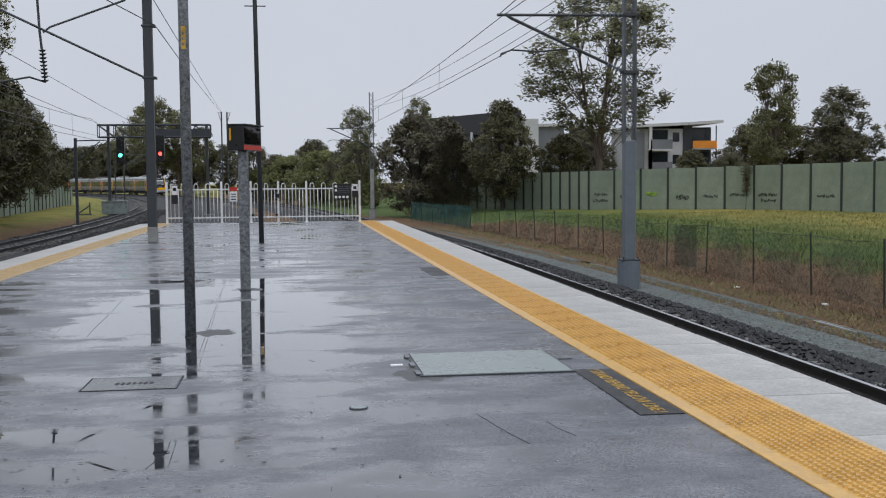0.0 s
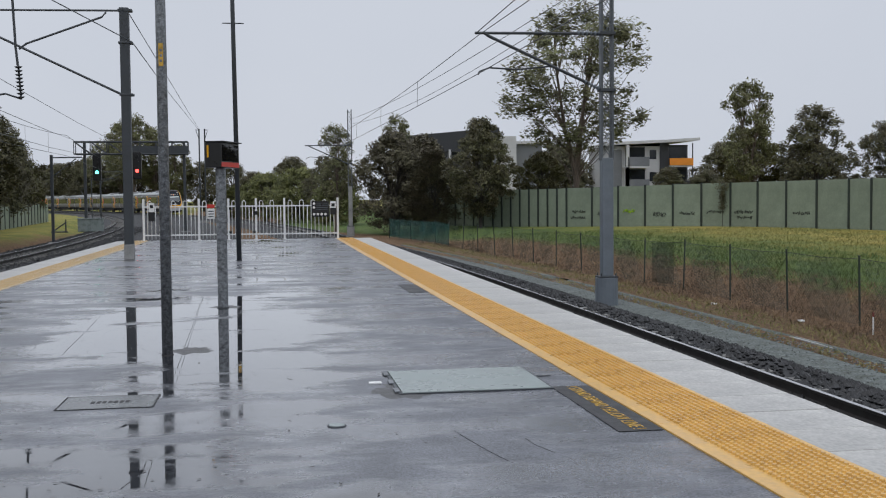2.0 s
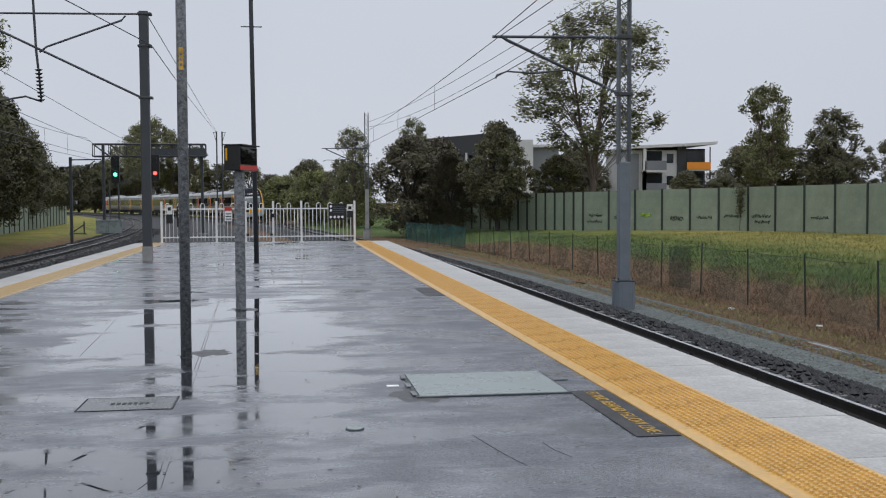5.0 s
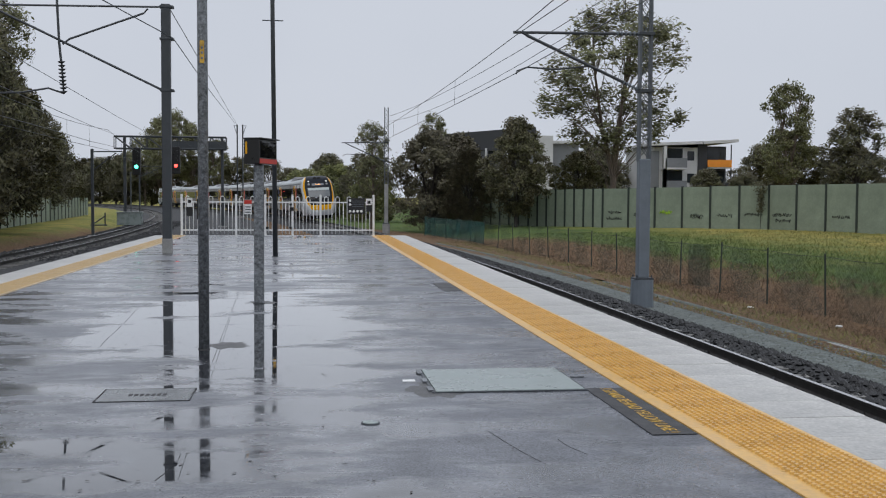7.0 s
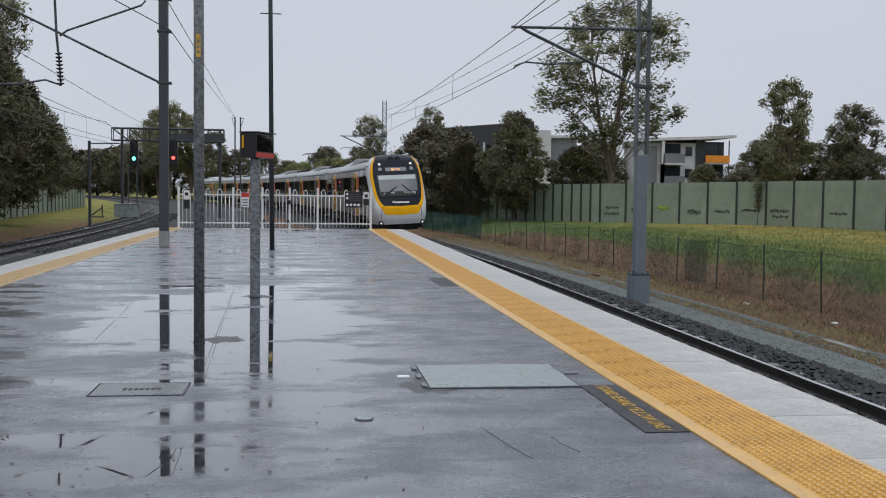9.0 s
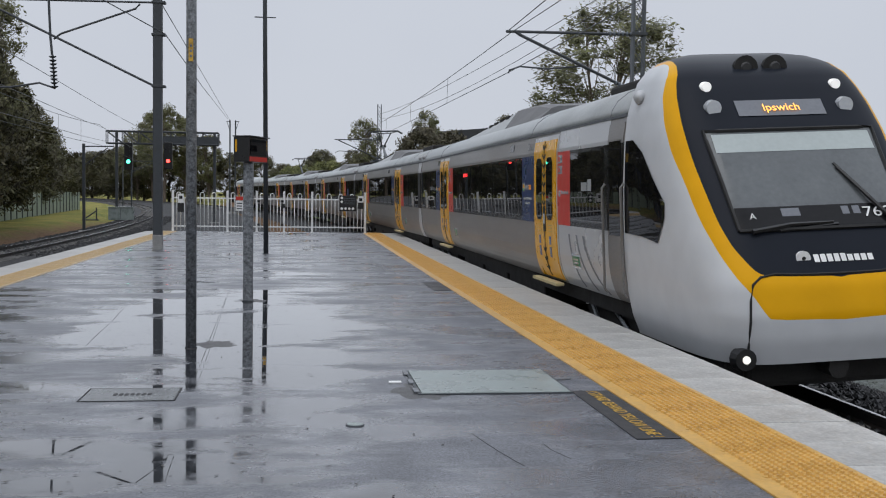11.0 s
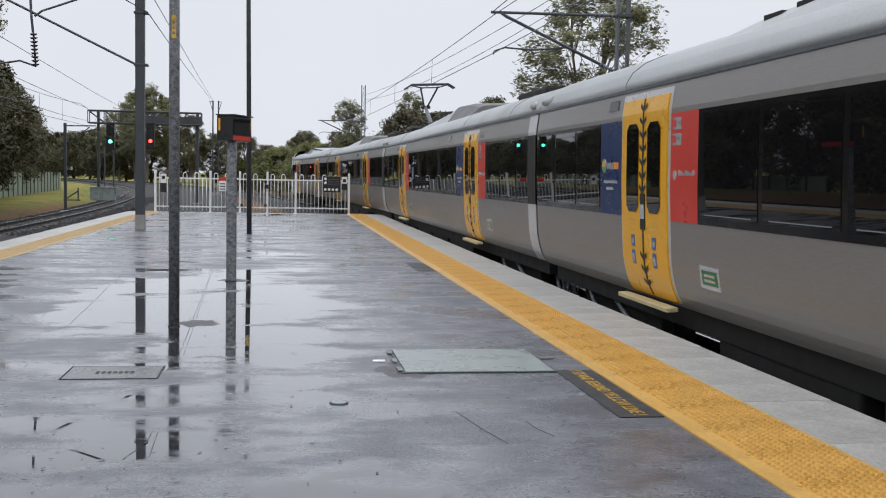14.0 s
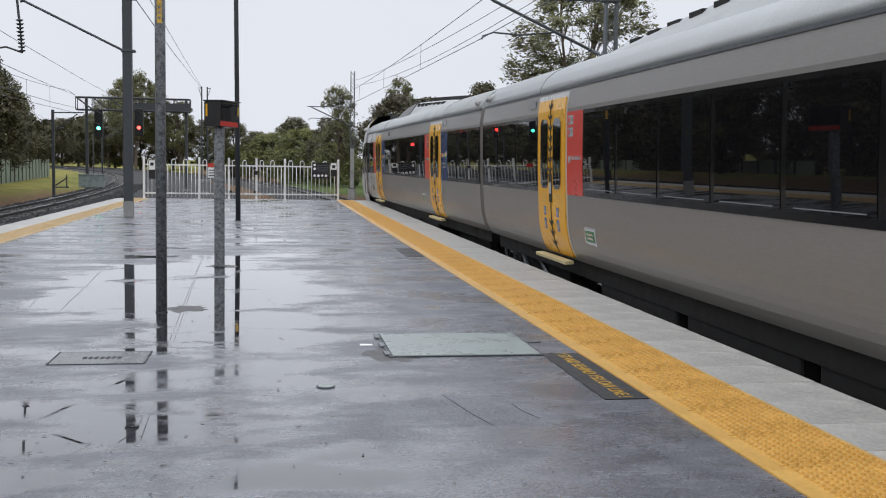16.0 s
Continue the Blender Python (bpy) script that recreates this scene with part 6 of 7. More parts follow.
        if first:
            for z0, z1 in ((0.84, B0), (B1, 3.165)):
                v, f = skin(side, -8.95, -6.4, z0, z1, 0.005)
                raw("pale_panel", v, f, M_SILVER, car, "pale silver panel behind the cab")
            for top, foot in ((-7.0, -7.45), (-7.4, -8.05), (-7.75, -8.6)):
                bm = bmesh.new()
                rows_ = []
                for q in range(9):
                    z = 1.63 - 0.75 * q / 8
                    y = top + (foot - top) * (q / 8) ** 1.4
                    rows_.append([bm.verts.new((side * (side_x(z) + 0.009), yy, z)) for yy in (y - 0.045, y + 0.045)])
                for u, w in zip(rows_, rows_[1:]):
                    bm.faces.new((u[0], u[1], w[1], w[0]))
                part("swoosh", bm, M_BMID, car, "dark grey livery stripe")
            for k, (a, b) in enumerate(((-8.2, -8.02), (-7.98, -7.7))):
                v, f = skin(side, a, b, 2.26, 2.42 - 0.04 * k, 0.012, 0.004)
                raw("logo_bar", v, f, M_LENS, car)
        bands = [(-3.85, DOORS[1] - 1.52)]
        bands.append((7.35 if rear_panel else DOORS[1] + 0.79, y1 if not last else 9.6))
        bands.append((y0 if not first else -8.85, DOORS[0] - 1.52))
        for a, b in bands:
            v, f = skin(side, a, b, B0, B1, 0.004)
            band = raw("window_band", v, f, M_BAND, car, "black window band")
            n = max(1, round((b - a) / 1.28))
            w = (b - a) / n
            for i in range(n):
                p0, p1 = a + w * i + 0.05, a + w * (i + 1) - 0.05
                v, f = skin(side, p0, p1, 1.82, 2.8, 0.010, 0.008)
                pane = raw("window_pane", v, f, M_TGLASS, band)
                # thin grey line drawn on the pane as a handrail's reflection
                v, f = skin(side, p0 + 0.12, p1 - 0.12, 1.842, 1.851, 0.013, 0.004)
                raw("handrail_reflection", v, f, M_BMID, pane)
        for yy in (-2.9, 6.9):
            v, f = skin(side, yy - 0.18, yy + 0.18, 2.98, 3.1, 0.008)
            disp = raw("side_display", v, f, M_BAND, car, "dark side destination display")
        if first:
            v, f = skin(side, 1.9, 2.6, 2.55, 2.75, 0.012, 0.006)
            disp = raw("route_display", v, f, M_BAND, car, "window display with red lettering")
            for k in range(6):
                v, f = skin(side, 1.98 + 0.1 * k, 2.05 + 0.1 * k, 2.6, 2.68 - 0.02 * (k % 2), 0.015, 0.004)
                raw("lit_character", v, f, M_LEDR, disp)
    part("underframe", boxes([(-1.12, 1.12, y0 + 0.2, y1 - 0.2, 0.6, 0.86)]), M_UNDER, car)
    for a, b in ((-4.2, -1.2), (-0.9, 1.5), (1.8, 4.4)):
        part("equipment_box", box(-1.1, 1.1, a, b, 0.26, 0.62, 0.03), M_UNDER, car)
    bogie(car, -8.0)
    bogie(car, 8.0)
    # roof equipment: a long louvred fairing that rises to a box, past a gap drawn as a dark block
    def hump(name, stations, mat, label):
        verts, faces = [], []
        for yy, zt in stations:
            verts += [(-1.0, yy, 3.5), (-0.72, yy, zt - 0.04), (-0.6, yy, zt), (0.6, yy, zt), (0.72, yy, zt - 0.04), (1.0, yy, 3.5)]
        n = len(stations)
        for i in range(n - 1):
            for j in range(5):
                q = i * 6 + j
                faces.append((q, q + 1, q + 7, q + 6))
        faces += [tuple(range(6))[::-1], tuple(range((n - 1) * 6, n * 6))]
        return raw(name, verts, faces, mat, car, label)
    fairing = hump("roof_fairing", [(5.5, 3.54), (4.9, 3.63), (4.2, 3.71), (2.0, 3.8), (-0.62, 3.89)], M_ROOF, "raised pale roof fairing with slots")
    # solid near-black blocks stand in for the shade inside the slots
    for i in range(7):
        yy = 4.0 - i * 0.64
        zt = 3.71 + (4.2 - yy) * 0.037
        for sx in (-1, 1):
            part("slot", box(min(sx * 0.66, sx * 0.79), max(sx * 0.66, sx * 0.79), yy - 0.36, yy, zt - 0.14, zt - 0.03, 0.004), M_UNDER, fairing)
        part("slot", box(-0.3, 0.3, yy - 0.3, yy, zt - 0.02, zt + 0.006, 0.004), M_UNDER, fairing)
    # a filled near-black block in place of the gap's own shade
    hump("gap_shade_block", [(-0.62, 3.85), (-0.78, 3.85)], M_UNDER, "near-black block standing in for the shade of a roof gap")
    hump("air_conditioner", [(-0.78, 3.92), (-2.6, 3.87), (-3.6, 3.76)], M_ACBOX, "grey roof air conditioner housing")
    part("roof_vents", box(-0.5, 0.5, -8.6, -6.4, 3.55, 3.8, 0.04), M_UNDER, car)
    for yy in (-8.9, -4.4, 6.6):
        seam = [(x, yy, z + 0.004) for x, z in [(-q, w) for q, w in ROOF] + [(q, w) for q, w in reversed(ROOF[:-1])]]
        part("roof_seam", tube(seam, 0.007, 4), M_BMID, car)


def gangway(car, y, s):
    """A car's end: a riveted shroud over the bellows behind it, or pale corner panels at its leading end."""
    for side in (-1, 1):
        part("camera_pod", tube([(side * 1.18, y - s * 0.46, 3.33), (side * 1.3, y - s * 0.3, 3.31)], [0.075, 0.05], 10), M_SHROUD, car, "rounded camera pod", True)
        if s < 0:
            for z0, z1, lab in ((0.84, B0, "pale lower corner panel"), (B1, 3.2, "pale upper corner panel")):
                v, f = skin(side, y, y + 0.5, z0, z1, 0.007)
                raw("corner_panel", v, f, M_SILVER, car, lab)
            v, f = skin(side, y, y + 0.5, B0, B1, 0.016)
            raw("corner_panel", v, f, M_RUBBER, car, "matt black corner panel")
            continue
        verts, faces = [], []
        zs = [z for z in ZS if z > 0.9]
        for z in zs:
            for o in (-0.07, -0.4):
                for yy in (y, y + 0.24):
                    verts.append((side * (side_x(z) + o), yy, z))
        for i in range(len(zs) - 1):
            p, q = i * 4, i * 4 + 4
            faces += [(p, p + 1, q + 1, q), (p + 2, q + 2, q + 3, p + 3), (p, q, q + 2, p + 2), (p + 1, p + 3, q + 3, q + 1)]
        shroud = raw("gangway_shroud", verts, faces, M_SHROUD, car, "riveted grey gangway shroud")
        for k in range(8):
            z = 1.05 + 0.29 * k
            x = side_x(z) - 0.07
            part("rivet", box(min(side * x, side * (x + 0.006)), max(side * x, side * (x + 0.006)), y + 0.2, y + 0.222, z - 0.011, z + 0.011), M_DARKSTEEL, shroud)
    part("end_wall", box(-1.15, 1.15, min(y, y + s * 0.02), max(y, y + s * 0.02), 0.9, 3.35), M_SILVER, car)
    if s > 0:
        part("bellows", box(-0.86, 0.86, y + 0.02, y + 0.26, 0.95, 3.3, 0.02), M_RUBBER, car)
    for x in (-0.95, -0.8, 0.6):
        part("hose", tube([(x, y - s * 0.5, 0.75), (x - 0.02, y - s * 0.1, 0.22), (x, y + s * 0.1, 0.6)], 0.03, 6), M_GALV, car)


def pantograph(car, y):
    p = part("pantograph", boxes([(-0.7, 0.7, y - 0.7, y + 0.7, 3.72, 3.8)], 0.01), M_DARKSTEEL, car, "raised dark pantograph")
    for x in (-0.5, 0.5):
        for yy in (y - 0.5, y + 0.5):
            bm = bmesh.new()
            insulator(bm, (x, yy, 3.56), (x, yy, 3.74), 3, 0.07)
            part("insulator", bm, M_DARKSTEEL, p)
    part("lower_arm", tube([(0, y - 0.5, 3.8), (0, y + 0.75, 4.5)], [0.09, 0.055], 8), M_GALV, p, smooth=True)
    part("elbow", tube([(-0.16, y + 0.75, 4.5), (0.16, y + 0.75, 4.5)], 0.06, 8), M_DARKSTEEL, p)
    part("upper_arm", tubes([[(-0.05, y + 0.75, 4.5), (-0.3, y - 0.25, 5.12)], [(0.05, y + 0.75, 4.5), (0.3, y - 0.25, 5.12)]], 0.032, 6), M_DARKSTEEL, p)
    for yy in (-0.14, 0.14):
        part("pan_head", tube([(-0.85, y - 0.3 + yy, 5.06), (-0.62, y - 0.3 + yy, 5.2), (0.62, y - 0.3 + yy, 5.2), (0.85, y - 0.3 + yy, 5.06)], 0.03, 6), M_DARKSTEEL, p)
    part("head_frame", tubes([[(-0.62, y - 0.44, 5.18), (-0.62, y - 0.16, 5.18)], [(0.62, y - 0.44, 5.18), (0.62, y - 0.16, 5.18)], [(-0.62, y - 0.3, 5.18), (-0.3, y - 0.25, 5.1)], [(0.62, y - 0.3, 5.18), (0.3, y - 0.25, 5.1)], [(-0.3, y - 0.25, 5.1), (0.3, y - 0.25, 5.1)]], 0.022, 6), M_DARKSTEEL, p)


# the nose: height, front, half width
NOSE = [(0.5, -12.24, 1.2), (0.75, -12.33, 1.29), (1.0, -12.36, 1.335), (1.3, -12.3, 1.36), (1.5, -12.18, 1.37), (1.75, -12.02, 1.375), (2.0, -11.84, 1.375), (2.4, -11.56, 1.365), (2.86, -11.22, 1.335), (3.17, -10.97, 1.29), (3.4, -10.78, 1.215), (3.56, -10.62, 1.15), (3.7, -10.4, 1.03), (3.8, -10.14, 0.86), (3.86, -9.9, 0.62)]
NOSE_BACK = -9.6
BLUFF = 6.0           # how square the nose is in plan


def nose_at(z):
    for (z0, f0, w0), (z1, f1, w1) in zip(NOSE, NOSE[1:]):
        if z <= z1:
            k = (z - z0) / (z1 - z0)
            return f0 + (f1 - f0) * k, w0 + (w1 - w0) * k
    return NOSE[-1][1], NOSE[-1][2]


def nose_point(x, z, out=0.0):
    """The front surface at a given height and distance from the middle."""
    f, w = nose_at(z)
    q = min(abs(x) / w, 0.999)
    depth = NOSE_BACK - f
    return (x, NOSE_BACK - depth * (1 - q ** BLUFF) ** (1 / BLUFF) - out, z)


def nose_panel(x0, x1, z0, z1, out, nx=16, nz=8, slope=0.0, thick=0.015):
    """A panel laid on the nose; slope narrows its foot."""
    verts, faces = [], []
    for j in range(nz + 1):
        for i in range(nx + 1):
            z = z0 + (z1 - z0) * j / nz
            k = 1 - slope * (1 - j / nz)
            x = (x0 + (x1 - x0) * i / nx) * k
            verts.append(nose_point(x, z, out))
    for j in range(nz):
        for i in range(nx):
            a = j * (nx + 1) + i
            faces.append((a, a + 1, a + nx + 2, a + nx + 1))
    return verts, faces


def livery():
    """The cab's paint: navy mask framed in yellow, a yellow belt, silver sides."""
    m = bpy.data.materials.new("cab_livery")
    m.use_nodes = True
    n, l = m.node_tree.nodes, m.node_tree.links
    b = n["Principled BSDF"]
    b.inputs["Roughness"].default_value = 0.3
    b.inputs["IOR"].default_value = 1.18
    tc = n.new("ShaderNodeTexCoord")
    sep = n.new("ShaderNodeSeparateXYZ")
    l.new(tc.outputs["Object"], sep.inputs[0])
    ax = n.new("ShaderNodeMath")
    ax.operation = "ABSOLUTE"
    l.new(sep.outputs[0], ax.inputs[0])
    zn = n.new("ShaderNodeMapRange")
    zn.inputs[1].default_value, zn.inputs[2].default_value = 0.5, 4.0
    l.new(sep.outputs[2], zn.inputs[0])

    def edge(points):
        """True inside a line given by height and distance from the car's middle line."""
        c = n.new("ShaderNodeFloatCurve")
        cv = c.mapping.curves[0]
        pts = [((z - 0.5) / 3.5, x / 1.5) for z, x in points]
        cv.points[0].location, cv.points[1].location = pts[0], pts[-1]
        for p in pts[1:-1]:
            cv.points.new(*p)
        c.mapping.update()
        l.new(zn.outputs[0], c.inputs["Value"])
        k = n.new("ShaderNodeMath")
        k.operation = "MULTIPLY"
        k.inputs[1].default_value = 1.5
        l.new(c.outputs[0], k.inputs[0])
        lt = n.new("ShaderNodeMath")
        lt.operation = "LESS_THAN"
        l.new(ax.outputs[0], lt.inputs[0])
        l.new(k.outputs[0], lt.inputs[1])
        return lt.outputs[0]
    inner = edge([(0.50, 0.0), (1.35, 0.0), (1.375, 0.5), (1.41, 0.82), (1.55, 0.94), (1.77, 1.04), (2.22, 1.11), (2.70, 1.14), (3.10, 1.12), (3.40, 1.06), (3.66, 0.94), (3.95, 0.8)])
    outer = edge([(0.50, 0.0), (0.94, 0.0), (0.955, 0.76), (1.05, 0.84), (1.17, 0.91), (1.41, 1.06), (1.83, 1.19), (2.31, 1.245), (2.79, 1.27), (3.20, 1.22), (3.48, 1.12), (3.70, 0.98), (3.95, 0.84)])
    m1 = n.new("ShaderNodeMix")
    m1.data_type = "RGBA"
    m1.inputs[6].default_value = (0.56, 0.575, 0.59, 1)
    m1.inputs[7].default_value = (0.74, 0.37, 0.006, 1)
    l.new(outer, m1.inputs[0])
    m2 = n.new("ShaderNodeMix")
    m2.data_type = "RGBA"
    m2.inputs[7].default_value = (0.013, 0.016, 0.023, 1)
    l.new(inner, m2.inputs[0])
    l.new(m1.outputs[2], m2.inputs[6])
    dirt = n.new("ShaderNodeTexNoise")
    dirt.inputs["Scale"].default_value = 2.5
    dirt.inputs["Detail"].default_value = 7
    l.new(tc.outputs["Object"], dirt.inputs["Vector"])
    mr = n.new("ShaderNodeMapRange")
    mr.inputs[3].default_value, mr.inputs[4].default_value = 0.86, 1.1
    l.new(dirt.outputs["Fac"], mr.inputs[0])
    m3 = n.new("ShaderNodeMix")
    m3.data_type, m3.blend_type = "RGBA", "MULTIPLY"
    m3.inputs[0].default_value = 1.0
    l.new(m2.outputs[2], m3.inputs[6])
    l.new(mr.outputs[0], m3.inputs[7])
    l.new(m3.outputs[2], b.inputs["Base Color"])
    return m


WIPERS = []


def wiper_pose(s, angle):
    """A wiper on its pivot by a lower corner of the windscreen, swung up by an angle from lying inward."""
    p = Vector(nose_point(s * 0.8, 1.82, 0.05))
    along = Vector((-s, 0, 0))
    up = (Vector(nose_point(0, 2.7)) - Vector(nose_point(0, 1.9))).normalized()
    out = up.cross(Vector((1, 0, 0))).normalized() * -1
    if out.y > 0:
        out = -out
    m = Matrix((along, up, out)).transposed().to_4x4()
    if s > 0:
        m = Matrix((along, -up, out)).transposed().to_4x4()
        angle = -angle
    return Matrix.Translation(p) @ m @ Matrix.Rotation(radians(angle), 4, "Z")


def cab(car):
    zs = [0.5 + 3.36 * i / 56 for i in range(57)]
    n = 56
    verts, faces = [], []
    for z in zs:
        f, w = nose_at(z)
        depth = NOSE_BACK - f
        for i in range(n + 1):
            a = -math.pi / 2 + math.pi * i / n
            x = w * math.copysign(abs(math.sin(a)) ** (2 / BLUFF), math.sin(a))
            verts.append((x, NOSE_BACK - depth * abs(math.cos(a)) ** (2 / BLUFF), z))
    k = n + 1
    for j in range(len(zs) - 1):
        for i in range(n):
            a = j * k + i
            faces.append((a, a + 1, a + k + 1, a + k))
    c = len(verts)
    verts.append((0, NOSE_BACK, 3.88))
    for i in range(n):
        faces.append(((len(zs) - 1) * k + i, (len(zs) - 1) * k + i + 1, c))
    raw("cab_shell", verts, faces, livery(), car, "silver cab nose with navy mask and yellow stripe", True)
    v, f = nose_panel(-0.96, 0.96, 1.83, 2.88, 0.012, 18, 12, 0.06)
    ws = raw("windscreen", v, f, M_SCREEN, car, "large raked windscreen", True)
    v, f = nose_panel(-0.9, 0.9, 2.64, 2.84, 0.017, 18, 4)
    raw("sun_blind", v, f, M_BLIND, ws, "pale sun blind behind the windscreen", True)
    v, f = nose_panel(-0.9, 0.9, 1.85, 2.06, 0.016, 18, 4)
    raw("dash_band", v, f, M_BAND, ws, "black band at the foot of the windscreen", True)
    for x in (-0.42, 0.24, 0.36):
        v, f = nose_panel(x, x + (0.2 if x < 0 else 0.08), 1.96, 2.04, 0.02, 3, 1)
        raw("dash_label", v, f, M_DISP, ws)
    bm = bmesh.new()
    edge = [nose_point(x * 0.97 * (0.94 + 0.06 * (z - 1.83) / 1.05), z, 0.02) for x, z in [(-1 + 2 * i / 12, 1.83) for i in range(13)] + [(1, 1.83 + 1.05 * i / 6) for i in range(1, 7)] + [(1 - 2 * i / 12, 2.88) for i in range(1, 13)] + [(-1, 2.88 - 1.05 * i / 6) for i in range(1, 7)]]
    tube_into(bm, edge, 0.022, 5)
    part("windscreen_seal", bm, M_RUBBER, ws)
    for s in (-1, 1):
        bm = tube([(0, 0, 0), (0.42, 0.02, 0.02), (0.9, 0.0, 0.0)], [0.028, 0.022, 0.014], 6)
        tube_into(bm, [(0.3, -0.02, -0.015), (0.95, -0.02, -0.015)], 0.02, 5)
        w = part("wiper", bm, M_BLACK, car, "black windscreen wiper")
        w.matrix_basis = wiper_pose(s, 4)
        WIPERS.append((w, s))
    v, f = nose_panel(-0.51, 0.51, 3.04, 3.22, 0.012, 8, 3)
    disp = raw("destination_display", v, f, M_DISP, car, "destination display reading Ipswich")
    y0 = nose_point(0, 3.08, 0.02)
    y1 = nose_point(0, 3.18, 0.02)
    tilt = math.atan2(y1[2] - y0[2], y1[1] - y0[1])
    lettering("destination", "Ipswich", 0.15, Matrix.Translation((0.0, (y0[1] + y1[1]) / 2 - 0.01, 3.13)) @ Matrix.Rotation(tilt, 4, "X"), M_MARK, disp, 0.42, "amber lettering")
    for s in (-1, 1):
        for x, z, r, mat, lab in ((0.77, 3.14, 0.1, M_LENS, "large round lamp"), (0.765, 3.39, 0.065, M_HEADSOFT, "small lit lamp")):
            p0, p1 = nose_point(s * x, z, -0.03), nose_point(s * x, z, 0.045)
            part("lamp", tube([p0, p1], [r, r * 0.85], 16), mat, car, lab)
        p0, p1 = nose_point(s * 0.175, 3.62, -0.06), nose_point(s * 0.175, 3.62, 0.02)
        horn = part("horn_recess", tube([p0, p1], [0.14, 0.145], 18), M_UNDER, car, "dark horn opening")
        part("trumpet", tube([p1, nose_point(s * 0.175, 3.62, 0.035)], [0.07, 0.05], 12), M_BLACK, horn)
        p0, p1 = nose_point(s * 0.99, 0.56, -0.02), nose_point(s * 0.99, 0.56, 0.1)
        buf = part("buffer_light", tube([p0, p1], [0.13, 0.11], 14), M_BLACK, car, "round marker light in dark housing")
        q = nose_point(s * 0.99, 0.56, 0.115)
        part("lens", tube([p1, q], 0.04, 12), M_HEAD, buf)
        part("side_pod", tube([(s * 1.2, -9.9, 3.36), (s * 1.3, -10.05, 3.36)], [0.1, 0.06], 10), M_SILVER, car, smooth=True)
        seam = [nose_point(s * x, z, 0.004) for x, z in ((0.0, 1.385), (0.4, 1.39), (0.68, 1.405), (0.83, 1.38), (0.92, 1.31), (0.955, 1.15), (0.965, 0.95), (0.96, 0.66))]
        part("panel_seam", tube(seam, 0.014, 6), M_RUBBER, car)
    m = Matrix.Rotation(math.atan2(0.1, nose_point(0, 1.68)[1] - nose_point(0, 1.58)[1]), 4, "X")
    mid = nose_point(0, 1.7, 0.02)
    for k in range(9):
        v, f = nose_panel(-0.23 + 0.072 * k, -0.175 + 0.072 * k, 1.5, 1.575 - 0.012 * (k > 4), 0.008, 2, 1)
        raw("logo_bar", v, f, M_WHITE, car)
    bm = tube([nose_point(-0.34, 1.54, -0.03), nose_point(-0.34, 1.54, 0.012)], 0.075, 18)
    part("logo_disc", bm, M_WHITE, car)
    bm = tube([nose_point(-0.34, 1.54, 0.005), nose_point(-0.34, 1.54, 0.018)], 0.02, 12)
    part("logo_mark", bm, M_BLACK, car)
    q = nose_point(0.62, 1.97, 0.03)
    lettering("fleet_number", "760", 0.17, Matrix.Translation(q) @ Matrix.Rotation(0.03, 4, "Z") @ m, M_WHITE, car, 0.31, "white lettering")
    q = nose_point(-0.74, 1.97, 0.03)
    lettering("unit_letter", "A", 0.1, Matrix.Translation(q) @ Matrix.Rotation(-0.05, 4, "Z") @ m, M_WHITE, car, None, "white lettering")
    part("coupler", tube([(0, -11.6, 0.42), (0, -12.2, 0.42)], [0.1, 0.11], 10), M_UNDER, car)
    part("obstacle_deflector", box(-0.85, 0.85, -11.9, -11.7, 0.2, 0.52, 0.06), M_UNDER, car)
    part("cab_underframe", box(-1.05, 1.05, -11.8, -9.6, 0.3, 0.6, 0.03), M_UNDER, car)
    for s in (-1, 1):
        def on_side(y, z, out):
            f, w = nose_at(z)
            q = (NOSE_BACK - y) / (NOSE_BACK - f)
            return (s * (w * max(1 - max(q, 0) ** BLUFF, 0) ** (1 / BLUFF) + out), y, z)
        ring = [(-9.68, 1.75), (-9.68, 2.86), (-9.95, 2.86), (-10.3, 2.7), (-11.02, 2.12), (-11.02, 1.95), (-10.82, 1.68), (-10.3, 1.73)]
        bm = bmesh.new()
        bm.faces.new([bm.verts.new(on_side(y, z, 0.008)) for y, z in ring])
        bmesh.ops.triangulate(bm, faces=bm.faces[:])
        bmesh.ops.subdivide_edges(bm, edges=bm.edges[:], cuts=3, use_grid_fill=True)
        for vv in bm.verts:
            vv.co = Vector(on_side(vv.co.y, vv.co.z, 0.01))
        part("cab_side_window", bm, M_TGLASS, car, "dark wedge-shaped cab side window")
        v, f = skin(s, -9.58, -8.95, 0.86, 3.1, 0.012)
        cd = raw("cab_door", v, f, M_STEEL, car, "silver cab door")
        v, f = skin(s, -9.6, -8.8, B0, B1, 0.016, 0.008)
        raw("black_field", v, f, M_BAND, cd)
        v, f = skin(s, -9.5, -9.03, 1.7, 2.88, 0.02, 0.006)
        raw("window", v, f, M_TGLASS, cd)
        for y in (-9.66, -8.88):
            part("handrail", tube([(s * 1.38, y, 0.95), (s * 1.42, y, 1.0), (s * 1.42, y, 2.3), (s * 1.38, y, 2.35)], 0.018, 6), M_STEEL, cd)


